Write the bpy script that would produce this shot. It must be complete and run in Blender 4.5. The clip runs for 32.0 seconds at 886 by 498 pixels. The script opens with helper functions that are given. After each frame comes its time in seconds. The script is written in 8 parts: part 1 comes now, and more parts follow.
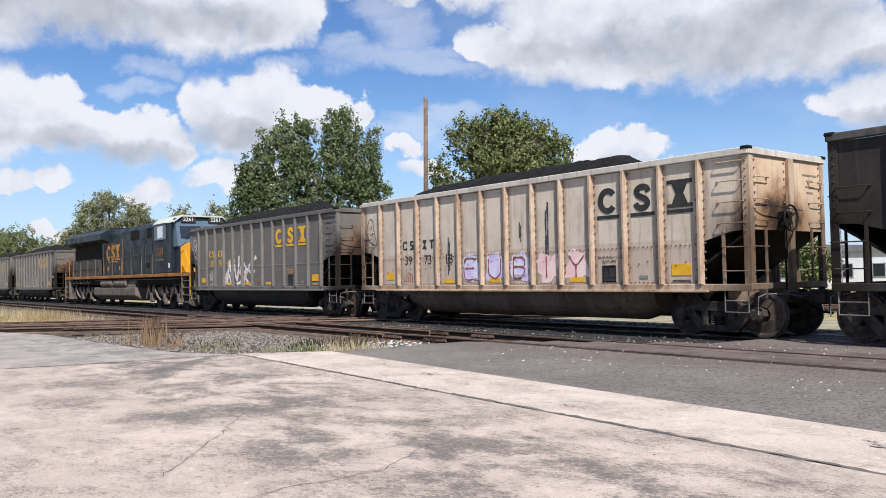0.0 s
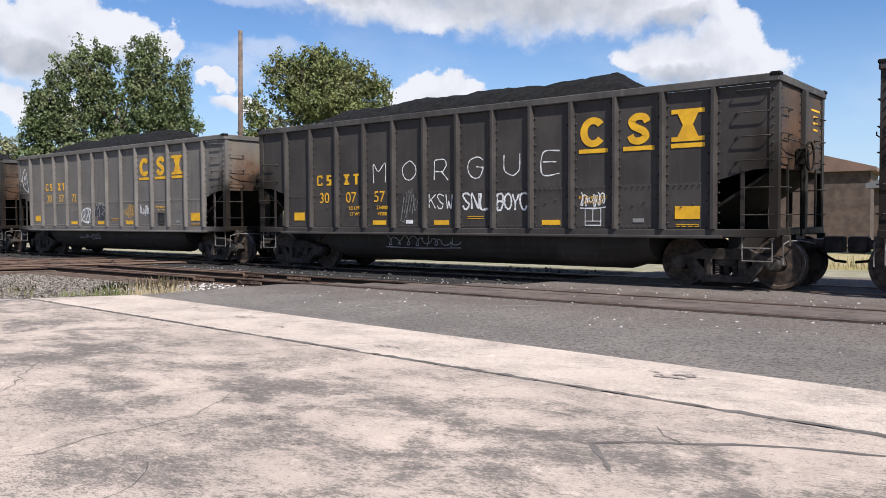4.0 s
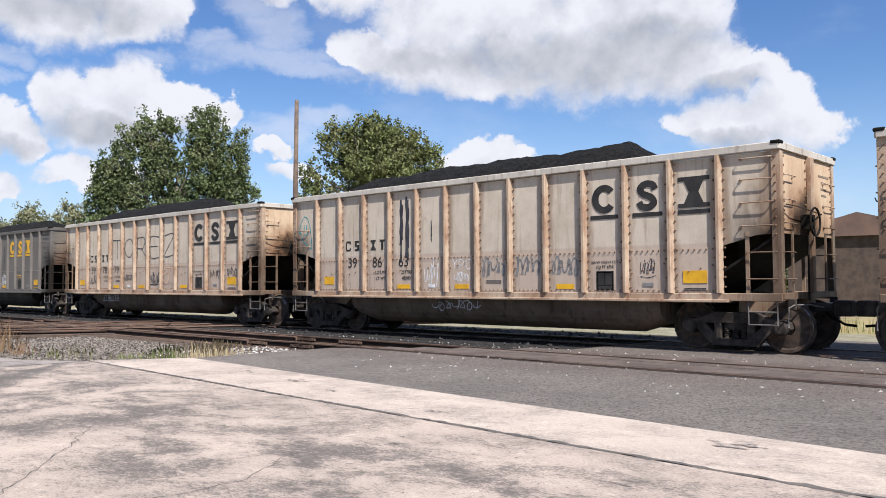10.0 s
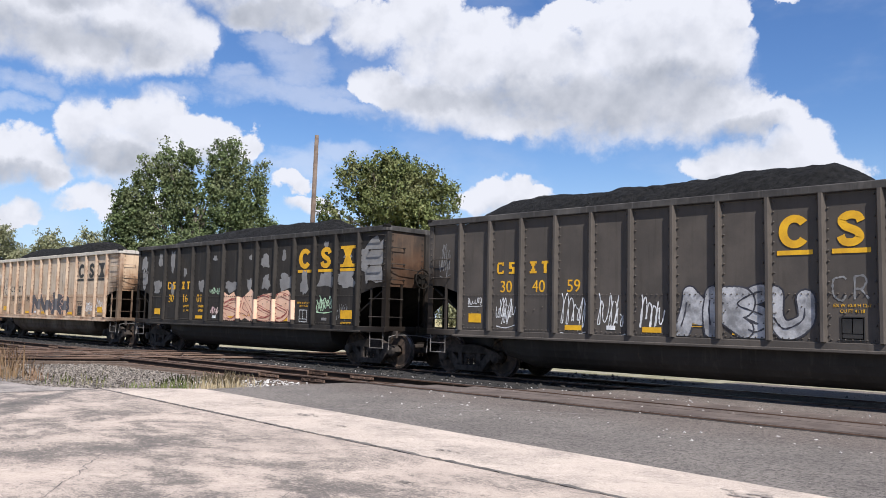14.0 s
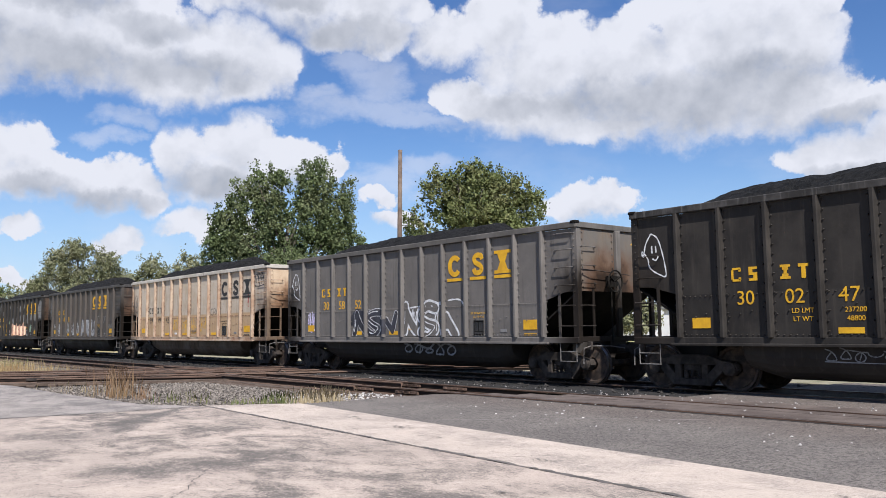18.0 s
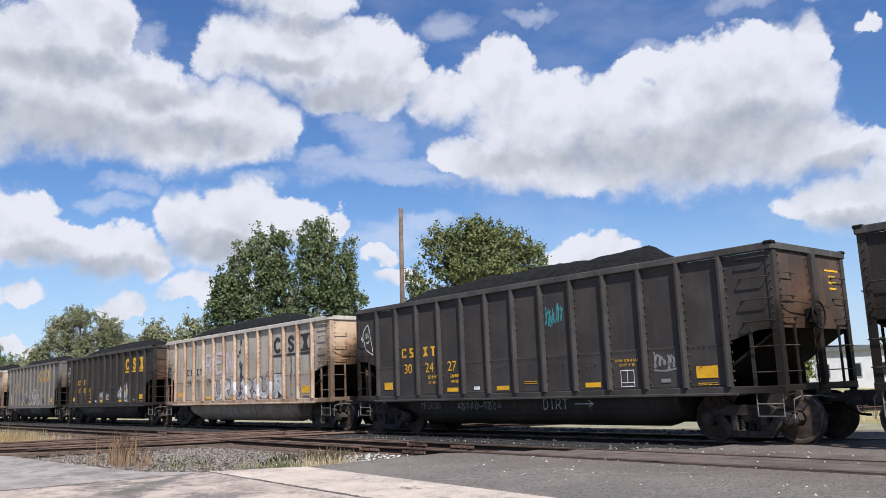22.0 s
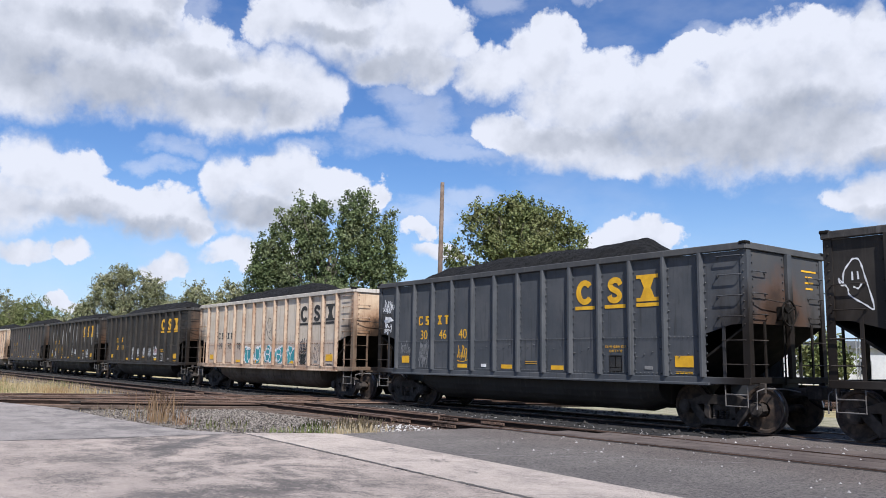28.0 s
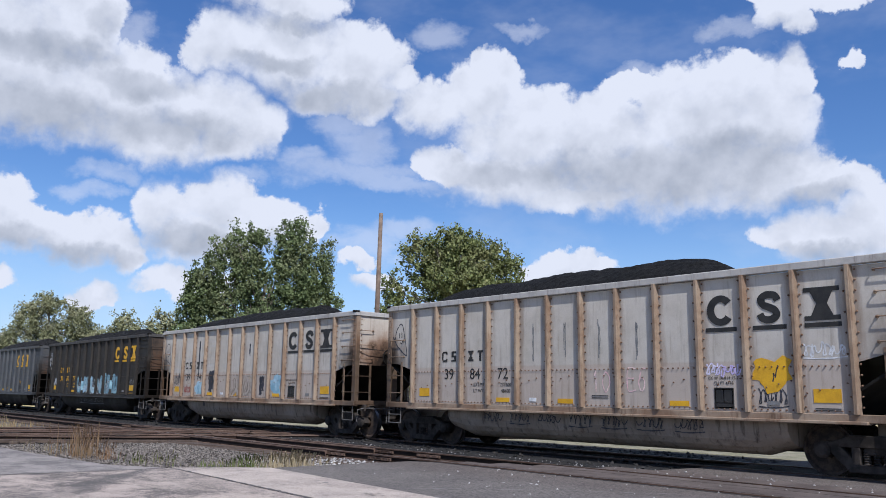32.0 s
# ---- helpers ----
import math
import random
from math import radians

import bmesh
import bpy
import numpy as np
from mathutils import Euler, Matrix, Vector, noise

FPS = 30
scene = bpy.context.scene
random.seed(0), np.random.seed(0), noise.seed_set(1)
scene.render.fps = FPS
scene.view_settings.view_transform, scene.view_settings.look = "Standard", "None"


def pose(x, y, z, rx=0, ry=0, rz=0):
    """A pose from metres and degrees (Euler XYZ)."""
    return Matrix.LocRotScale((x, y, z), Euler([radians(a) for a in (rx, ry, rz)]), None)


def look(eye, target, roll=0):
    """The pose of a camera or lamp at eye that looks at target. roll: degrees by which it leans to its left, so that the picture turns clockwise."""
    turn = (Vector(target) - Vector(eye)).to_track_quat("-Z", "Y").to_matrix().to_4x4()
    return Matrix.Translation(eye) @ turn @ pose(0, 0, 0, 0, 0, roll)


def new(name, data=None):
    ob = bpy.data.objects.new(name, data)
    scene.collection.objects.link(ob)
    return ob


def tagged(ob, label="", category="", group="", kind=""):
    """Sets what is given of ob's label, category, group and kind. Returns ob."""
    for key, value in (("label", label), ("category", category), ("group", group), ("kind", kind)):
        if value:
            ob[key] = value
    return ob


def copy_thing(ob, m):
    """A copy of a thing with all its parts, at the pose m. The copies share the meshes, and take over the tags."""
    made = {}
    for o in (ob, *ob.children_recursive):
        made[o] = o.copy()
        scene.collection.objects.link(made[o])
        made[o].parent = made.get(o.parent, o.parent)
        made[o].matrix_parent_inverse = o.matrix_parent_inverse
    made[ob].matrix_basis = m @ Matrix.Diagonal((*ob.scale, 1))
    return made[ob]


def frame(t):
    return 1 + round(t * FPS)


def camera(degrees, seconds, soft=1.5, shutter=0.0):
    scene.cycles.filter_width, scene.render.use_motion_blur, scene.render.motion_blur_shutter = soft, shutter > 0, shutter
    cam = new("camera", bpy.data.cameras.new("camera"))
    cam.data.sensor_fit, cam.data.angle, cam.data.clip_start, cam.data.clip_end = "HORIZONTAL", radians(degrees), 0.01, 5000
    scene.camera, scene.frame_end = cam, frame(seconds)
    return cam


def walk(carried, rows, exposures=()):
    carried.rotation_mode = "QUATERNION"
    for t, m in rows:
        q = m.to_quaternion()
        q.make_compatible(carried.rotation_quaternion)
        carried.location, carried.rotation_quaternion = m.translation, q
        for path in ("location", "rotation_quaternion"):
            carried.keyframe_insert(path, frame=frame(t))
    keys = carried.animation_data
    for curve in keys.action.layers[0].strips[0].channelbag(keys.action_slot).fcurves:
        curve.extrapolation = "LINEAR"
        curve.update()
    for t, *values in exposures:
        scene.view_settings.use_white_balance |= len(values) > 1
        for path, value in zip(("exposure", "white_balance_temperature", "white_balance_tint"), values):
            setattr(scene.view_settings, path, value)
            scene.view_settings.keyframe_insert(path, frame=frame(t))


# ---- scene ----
cam = camera(57.0, 32.0, soft=0.9)
PATH = [
    (0.0, pose(0, 0, 1.43, 91.95, 1.05, 51.58)),
    (0.5, pose(0, 0, 1.43, 91.48, 0.86, 52.27)),
    (1.0, pose(0, 0, 1.43, 91.15, 1.00, 52.46)),
    (1.5, pose(0, 0, 1.43, 90.92, 1.03, 51.68)),
    (2.0, pose(0, 0, 1.43, 90.51, 1.67, 49.80)),
    (2.5, pose(0, 0, 1.43, 89.76, 1.05, 45.73)),
    (3.0, pose(0, 0, 1.43, 88.78, 0.56, 41.64)),
    (3.5, pose(0, 0, 1.43, 87.78, 0.36, 38.66)),
    (5.5, pose(0, 0, 1.43, 88.70, 0.68, 42.15)),
    (6.0, pose(0, 0, 1.43, 89.62, 1.03, 44.12)),
    (6.5, pose(0, 0, 1.43, 90.25, 1.08, 44.99)),
    (7.0, pose(0, 0, 1.43, 90.70, 1.03, 45.09)),
    (7.5, pose(0, 0, 1.43, 90.67, 0.43, 42.52)),
    (8.0, pose(0, 0, 1.43, 90.72, -0.97, 39.16)),
    (8.5, pose(0, 0, 1.43, 91.18, -1.28, 38.85)),
    (9.0, pose(0, 0, 1.43, 91.66, -0.67, 40.18)),
    (9.5, pose(0, 0, 1.43, 92.05, 0.01, 41.43)),
    (10.0, pose(0, 0, 1.43, 92.27, 0.33, 42.41)),
    (10.5, pose(0, 0, 1.43, 92.63, 0.21, 42.95)),
    (11.0, pose(0, 0, 1.43, 92.95, -0.18, 43.19)),
    (11.5, pose(0, 0, 1.43, 93.27, -0.57, 43.25)),
    (12.0, pose(0, 0, 1.43, 93.47, -0.82, 43.37)),
    (12.5, pose(0, 0, 1.43, 93.66, -0.77, 43.57)),
    (13.0, pose(0, 0, 1.43, 94.00, -0.82, 43.67)),
    (13.5, pose(0, 0, 1.43, 94.44, -1.04, 43.60)),
    (14.0, pose(0, 0, 1.43, 94.89, -1.30, 43.37)),
    (14.5, pose(0, 0, 1.43, 95.19, -1.43, 43.34)),
    (16.5, pose(0, 0, 1.43, 93.69, 0.36, 47.60)),
    (17.0, pose(0, 0, 1.43, 93.61, 0.63, 48.25)),
    (17.5, pose(0, 0, 1.43, 94.40, 0.60, 48.79)),
    (18.0, pose(0, 0, 1.43, 95.53, 0.68, 49.68)),
    (18.5, pose(0, 0, 1.43, 96.39, 0.91, 51.01)),
    (19.0, pose(0, 0, 1.43, 96.84, 1.06, 52.13)),
    (19.5, pose(0, 0, 1.43, 97.01, 1.06, 52.64)),
    (20.0, pose(0, 0, 1.43, 97.39, 1.05, 52.29)),
    (20.5, pose(0, 0, 1.43, 98.01, 1.23, 51.50)),
    (21.0, pose(0, 0, 1.43, 98.72, 1.48, 50.68)),
    (21.5, pose(0, 0, 1.43, 99.20, 1.86, 50.24)),
    (22.0, pose(0, 0, 1.43, 99.49, 2.27, 50.04)),
    (22.5, pose(0, 0, 1.43, 99.67, 2.35, 50.05)),
    (23.0, pose(0, 0, 1.43, 99.83, 2.02, 50.18)),
    (23.5, pose(0, 0, 1.43, 99.99, 1.32, 50.27)),
    (24.0, pose(0, 0, 1.43, 100.25, 0.35, 49.96)),
    (24.5, pose(0, 0, 1.43, 100.48, -0.38, 49.70)),
    (25.0, pose(0, 0, 1.43, 100.66, -0.79, 49.68)),
    (25.5, pose(0, 0, 1.43, 100.56, -0.70, 50.14)),
    (27.5, pose(0, 0, 1.43, 98.25, -0.85, 51.95)),
    (28.0, pose(0, 0, 1.43, 97.81, -0.79, 52.37)),
    (28.5, pose(0, 0, 1.43, 97.76, -0.71, 52.74)),
    (29.0, pose(0, 0, 1.43, 98.22, -0.85, 52.75)),
    (29.5, pose(0, 0, 1.43, 99.04, -1.14, 52.31)),
    (30.0, pose(0, 0, 1.43, 99.94, -1.53, 51.48)),
    (30.5, pose(0, 0, 1.43, 100.52, -1.66, 50.39)),
    (31.0, pose(0, 0, 1.43, 100.69, -1.55, 49.39)),
    (31.5, pose(0, 0, 1.43, 100.57, -1.13, 48.56)),
    (32.0, pose(0, 0, 1.43, 100.06, -0.81, 47.96)),
]
EXPOSURE = [(0.0, 0.60, 6090, 10), (8.0, 0.63, 6140, 11), (14.0, 0.60, 6070, 11), (20.0, 0.50, 6010, 11), (25.0, 0.55, 6010, 11), (28.0, 0.56, 5860, 11), (32.0, 0.48, 5720, 11)]
walk(cam, PATH, EXPOSURE)

# ---- world and sun ----
SUN_AZ, SUN_EL = 65.0, 51.0          # degrees from -y towards +x, and above the horizon
sun_dir = Vector((math.sin(radians(SUN_AZ)) * math.cos(radians(SUN_EL)),
                  -math.cos(radians(SUN_AZ)) * math.cos(radians(SUN_EL)), math.sin(radians(SUN_EL))))
sun = new("sun", bpy.data.lights.new("sun", "SUN"))
sun.data.energy, sun.data.angle, sun.data.color = 5.3, radians(0.55), (1.0, 0.925, 0.825)
sun.matrix_world = look(sun_dir * 50, (0, 0, 0))


def link(tree, a, b):
    tree.links.new(a, b)


def mathn(tree, op, a, b=None, clamp=False):
    n = tree.nodes.new("ShaderNodeMath")
    n.operation, n.use_clamp = op, clamp
    for i, v in enumerate((a, b)):
        if v is None:
            continue
        if isinstance(v, (int, float)):
            n.inputs[i].default_value = v
        else:
            tree.links.new(v, n.inputs[i])
    return n.outputs[0]


def ramp(tree, value, lo, hi, smooth=True):
    n = tree.nodes.new("ShaderNodeMapRange")
    n.interpolation_type = "SMOOTHSTEP" if smooth else "LINEAR"
    n.inputs["From Min"].default_value, n.inputs["From Max"].default_value = lo, hi
    tree.links.new(value, n.inputs["Value"])
    return n.outputs["Result"]


def mixc(tree, fac, a, b, kind="MIX"):
    n = tree.nodes.new("ShaderNodeMix")
    n.data_type, n.blend_type = "RGBA", kind
    for sock, v in ((n.inputs[0], fac), (n.inputs[6], a), (n.inputs[7], b)):
        if isinstance(v, (int, float)):
            sock.default_value = v
        elif isinstance(v, tuple):
            sock.default_value = (*v[:3], 1)
        else:
            tree.links.new(v, sock)
    return n.outputs[2]


def noise_tex(tree, vec, scale, detail=4.0, rough=0.55, dist=0.0):
    n = tree.nodes.new("ShaderNodeTexNoise")
    n.inputs["Scale"].default_value, n.inputs["Detail"].default_value = scale, detail
    n.inputs["Roughness"].default_value, n.inputs["Distortion"].default_value = rough, dist
    if vec is not None:
        tree.links.new(vec, n.inputs["Vector"])
    return n.outputs["Fac"]


def mapped(tree, vec, scale=(1, 1, 1), loc=(0, 0, 0)):
    n = tree.nodes.new("ShaderNodeMapping")
    n.inputs["Scale"].default_value, n.inputs["Location"].default_value = scale, loc
    tree.links.new(vec, n.inputs["Vector"])
    return n.outputs["Vector"]


# cumulus heaps, each a few lobes: (azimuth left of +y, elevation, half width, half height), in degrees
CLOUD_WEST = [(77.7, 20.7, 6.2, 4.2), (81.8, 20.3, 4.8, 4.9), (73.4, 23.2, 2.7, 3.3), (70.7, 19.1, 5.4, 3.1), (65.2, 18.7, 4.2, 2.3), (62.2, 18.0, 2.3, 2.0), (68.4, 16.6, 3.9, 1.9), (75.0, 17.8, 5.9, 2.4), (75.1, 25.3, 3.1, 2.0), (81.1, 16.6, 4.2, 2.0), (63.5, 16.7, 2.3, 1.1)]
CLOUD_MID = [(63.5, 23.3, 3.4, 2.0), (59.9, 23.1, 4.5, 2.7), (54.6, 22.3, 4.1, 2.8), (58.8, 26.7, 3.1, 2.0), (61.8, 27.7, 4.5, 1.8), (65.6, 22.7, 1.7, 1.4), (53.5, 20.2, 1.9, 1.5), (57.1, 20.4, 2.9, 1.3), (51.5, 21.6, 1.3, 1.1)]
CLOUD_EAST = [(45.4, 20.7, 3.1, 2.4), (44.6, 22.2, 1.5, 1.7), (48.9, 19.8, 3.0, 1.9), (42.1, 18.2, 4.9, 2.7), (36.7, 17.9, 5.5, 2.9), (34.7, 20.6, 2.7, 0.9), (29.8, 18.4, 5.5, 4.0), (25.5, 18.3, 3.2, 3.1), (23.6, 20.4, 1.4, 1.5), (33.3, 15.1, 8.7, 2.7), (42.8, 15.2, 5.2, 2.2), (47.7, 15.9, 2.5, 1.1), (25.7, 14.6, 3.8, 2.2), (23.1, 13.7, 2.2, 1.7), (27.8, 20.9, 3.3, 1.3), (38.4, 13.4, 4.7, 0.9)]
CLOUD_LOW_EAST = [(22.6, 10.5, 3.6, 1.7), (19.8, 10.8, 2.8, 2.3), (25.0, 10.4, 2.2, 1.0), (21.1, 13.2, 1.9, 1.3), (17.7, 9.9, 2.3, 1.4), (24.3, 24.3, 2.1, 1.0), (23.2, 23.4, 1.4, 0.7), (25.3, 25.7, 1.6, 0.9), (21.0, 24.7, 2.5, 0.9), (20.1, 21.1, 0.8, 0.6)]
CLOUD_LOW_MID = [(67.3, 11.7, 2.3, 1.9), (63.6, 12.3, 2.7, 2.0), (60.3, 11.5, 3.5, 1.6), (64.6, 10.1, 4.2, 1.8), (57.3, 11.8, 1.4, 0.9), (66.8, 7.1, 2.3, 0.9), (65.0, 6.9, 2.2, 1.1), (54.4, 9.0, 1.3, 0.8), (53.0, 7.6, 1.8, 0.7), (39.3, 9.0, 2.6, 1.2), (40.7, 8.3, 2.0, 1.1), (37.2, 8.2, 1.8, 0.9)]
CLOUD_LOW_WEST = [(77.7, 11.6, 2.0, 1.6), (76.5, 9.9, 3.5, 1.6), (72.2, 9.6, 3.2, 1.6), (69.9, 8.8, 1.5, 1.0), (80.0, 11.6, 2.1, 2.0), (74.3, 10.3, 1.7, 1.2), (77.2, 6.5, 1.1, 0.6), (71.2, 6.0, 1.4, 0.7), (81.1, 9.4, 3.2, 2.0), (77.2, 3.3, 1.9, 0.5), (79.9, 6.4, 1.8, 0.8)]
BELLIES = [(75.6, 17.0, 6.3, 1.5), (67.7, 17.3, 4.5, 1.1), (75.7, 21.1, 3.7, 0.9), (80.6, 18.1, 2.8, 1.7), (69.4, 19.9, 3.0, 0.8), (32.2, 14.8, 7.8, 1.7), (37.6, 15.3, 4.7, 1.4), (28.1, 15.8, 3.9, 1.5), (44.8, 15.5, 3.3, 0.9), (56.4, 20.3, 3.7, 1.0), (60.6, 22.3, 2.4, 0.6), (59.1, 25.0, 2.1, 0.6), (76.5, 9.2, 2.9, 0.8), (72.4, 8.5, 3.1, 0.7), (64.6, 9.7, 4.1, 0.9), (22.7, 9.4, 2.9, 0.6), (23.1, 12.8, 2.0, 0.7), (72.0, 23.4, 1.1, 1.0)]
WISPS = [(48.4, 24.7, 2.6, 1.2), (55.4, 15.1, 6.1, 1.0), (53.9, 17.3, 2.5, 2.0), (72.1, 12.5, 2.1, 0.6), (42.3, 25.0, 2.1, 0.6), (53.4, 10.4, 3.2, 1.6), (50.9, 11.6, 2.2, 0.9), (33.5, 21.5, 2.7, 0.7), (58.7, 15.9, 2.4, 0.8), (50.9, 14.4, 3.3, 0.6), (70.8, 13.8, 2.1, 0.7), (27.6, 23.7, 2.2, 0.7), (70.0, 22.5, 1.3, 1.4), (62.2, 14.5, 1.9, 0.6), (55.5, 18.6, 2.5, 1.2)]
CLOUD_AROUND = [(6, 11, 4, 2), (0, 20, 7, 5), (-12, 14, 10, 4), (-35, 20, 12, 6), (-60, 12, 14, 4), (92, 20, 6, 5), (100, 14, 7, 4), (125, 20, 12, 7), (150, 10, 12, 4), (-100, 18, 14, 7), (-140, 12, 12, 5),
                (70, 31, 10, 3), (40, 32, 8, 3), (30, 42, 14, 6), (-40, 42, 16, 8), (120, 45, 18, 8), (180, 24, 14, 6)]
CLOUDS = CLOUD_WEST + CLOUD_MID + CLOUD_EAST + CLOUD_LOW_EAST + CLOUD_LOW_MID + CLOUD_LOW_WEST + CLOUD_AROUND


def make_world():
    """Blue sky with fair-weather cumulus: heaps of lobes, billowed by noise, white above and grey in their bellies."""
    w = bpy.data.worlds.new("sky")
    scene.world = w
    w.use_nodes = True
    t = w.node_tree
    t.nodes.clear()
    out = t.nodes.new("ShaderNodeOutputWorld")
    bg = t.nodes.new("ShaderNodeBackground")
    sky = t.nodes.new("ShaderNodeTexSky")
    sky.sky_type, sky.sun_disc = "NISHITA", False
    sky.sun_elevation, sky.sun_rotation = radians(SUN_EL), radians(180 - SUN_AZ)
    sky.air_density, sky.dust_density, sky.ozone_density = 1.0, 0.35, 2.5
    hsv = t.nodes.new("ShaderNodeHueSaturation")
    hsv.inputs["Hue"].default_value, hsv.inputs["Saturation"].default_value, hsv.inputs["Value"].default_value = 0.509, 1.20, SKY_GAIN
    link(t, sky.outputs[0], hsv.inputs["Color"])
    way = t.nodes.new("ShaderNodeTexCoord").outputs["Generated"]
    sep = t.nodes.new("ShaderNodeSeparateXYZ")
    link(t, way, sep.inputs[0])
    deg = 180 / math.pi
    az = mathn(t, "MULTIPLY", mathn(t, "ARCTAN2", mathn(t, "MULTIPLY", sep.outputs[0], -1.0), sep.outputs[1]), deg)
    el = mathn(t, "MULTIPLY", mathn(t, "ARCSINE", sep.outputs[2]), deg)

    def swing(n, amount):
        return mathn(t, "MULTIPLY", mathn(t, "SUBTRACT", n, 0.5), amount)

    rag, rag2 = noise_tex(t, way, 16.0, 5.0, 0.60), noise_tex(t, mapped(t, way, (1, 1, 1), (5, 3, 1)), 16.0, 5.0, 0.60)
    here = t.nodes.new("ShaderNodeCombineXYZ")
    link(t, mathn(t, "ADD", az, swing(rag, 4.2)), here.inputs[0])
    link(t, mathn(t, "ADD", el, swing(rag2, 3.4)), here.inputs[1])

    def heap(lobes, above=0.0):
        """1 in the middle of a lobe, 0 on its rim."""
        best = None
        for a0, e0, wa, we in lobes:
            m = t.nodes.new("ShaderNodeVectorMath")
            m.operation = "MULTIPLY_ADD"
            link(t, here.outputs[0], m.inputs[0])
            m.inputs[1].default_value, m.inputs[2].default_value = (1 / wa, 1 / we, 0), (-a0 / wa, (above - e0) / we, 0)
            d = t.nodes.new("ShaderNodeVectorMath")
            d.operation = "DOT_PRODUCT"
            link(t, m.outputs[0], d.inputs[0])
            link(t, m.outputs[0], d.inputs[1])
            best = d.outputs["Value"] if best is None else mathn(t, "MINIMUM", best, d.outputs["Value"])
        return mathn(t, "SUBTRACT", 1.0, best)

    puff = noise_tex(t, way, 24.0, 9.0, 0.60)
    fine = noise_tex(t, mapped(t, way, (1, 1, 1), (2, 7, 4)), 75.0, 6.0, 0.62)
    cells = t.nodes.new("ShaderNodeTexVoronoi")
    cells.feature = "SMOOTH_F1"
    cells.inputs["Scale"].default_value, cells.inputs["Detail"].default_value, cells.inputs["Roughness"].default_value, cells.inputs["Smoothness"].default_value = 26.0, 3.0, 0.55, 0.35
    link(t, way, cells.inputs["Vector"])
    billow = mathn(t, "SUBTRACT", 0.42, cells.outputs["Distance"])
    heaps = heap(CLOUDS)
    field = mathn(t, "ADD", mathn(t, "ADD", heaps, swing(puff, 1.5)), mathn(t, "ADD", mathn(t, "MULTIPLY", billow, 0.28), swing(fine, 0.55)))
    field = mathn(t, "ADD", field, 0.34)
    # light from above: a place with thick cloud over it is greyer; tops are crisp, undersides melt away
    over = ramp(t, mathn(t, "ADD", heap(CLOUDS, 2.0), swing(rag, 0.8)), -0.35, 1.0)
    crisp, melting = ramp(t, field, -0.10, 0.40), ramp(t, field, -0.65, 1.0)
    soft = mathn(t, "MULTIPLY", over, 0.95)
    mask = mathn(t, "ADD", mathn(t, "MULTIPLY", crisp, mathn(t, "SUBTRACT", 1.0, soft)), mathn(t, "MULTIPLY", melting, soft))
    belly = ramp(t, mathn(t, "ADD", heap(BELLIES), swing(rag, 1.0)), -1.2, 0.95)
    raised = mapped(t, way, (1, 1, 1), (0.006, 0.0, -0.022))
    mound, mound_up = noise_tex(t, way, 24.0, 4.0, 0.52), noise_tex(t, raised, 24.0, 4.0, 0.52)
    relief = mathn(t, "MULTIPLY", mathn(t, "SUBTRACT", mound, mound_up), 0.75)
    shade = mathn(t, "ADD", mathn(t, "MULTIPLY", over, 0.20), mathn(t, "MULTIPLY", belly, 0.46))
    shade = mathn(t, "SUBTRACT", shade, relief, clamp=True)
    body = mixc(t, shade, (1.075, 1.06, 1.085), (0.46, 0.485, 0.54))
    lit = t.nodes.new("ShaderNodeVectorMath")
    lit.operation = "SCALE"
    lit.inputs["Scale"].default_value = CLOUD_GAIN
    link(t, body, lit.inputs[0])
    thin = mathn(t, "MULTIPLY", ramp(t, mathn(t, "ADD", heap(WISPS), swing(noise_tex(t, mapped(t, way, (1, 1, 2.0)), 16.0, 8.0, 0.65), 3.0)), -0.5, 1.2), 0.42)
    haze = mathn(t, "MULTIPLY", ramp(t, noise_tex(t, mapped(t, way, (1, 1, 2.2)), 5.0, 5.0, 0.6), 0.45, 0.72), 0.14)
    mask = mathn(t, "MAXIMUM", mask, mathn(t, "MAXIMUM", thin, haze))
    veil = mathn(t, "MULTIPLY", ramp(t, el, 14.0, -1.0), 0.70)      # pale blue haze towards the horizon
    blue = mixc(t, veil, hsv.outputs[0], (3.35, 4.45, 6.15))
    link(t, mixc(t, mask, blue, lit.outputs[0]), bg.inputs["Color"])
    bg.inputs["Strength"].default_value = 0.1
    link(t, bg.outputs[0], out.inputs[0])


SKY_GAIN, CLOUD_GAIN = 0.83, 5.45
make_world()

# ---- materials ----


def material(name, rough=0.7, metal=0.0, spec=0.5):
    m = bpy.data.materials.new(name)
    m.use_nodes = True
    t = m.node_tree
    b = t.nodes["Principled BSDF"]
    b.inputs["Roughness"].default_value, b.inputs["Metallic"].default_value = rough, metal
    b.inputs["Specular IOR Level"].default_value = spec
    return m, t, b


def coords(t, kind="Object"):
    return t.nodes.new("ShaderNodeTexCoord").outputs[kind]


def bump(t, b, height, strength=0.3, dist=0.02):
    n = t.nodes.new("ShaderNodeBump")
    n.inputs["Strength"].default_value, n.inputs["Distance"].default_value = strength, dist
    link(t, height, n.inputs["Height"])
    link(t, n.outputs[0], b.inputs["Normal"])


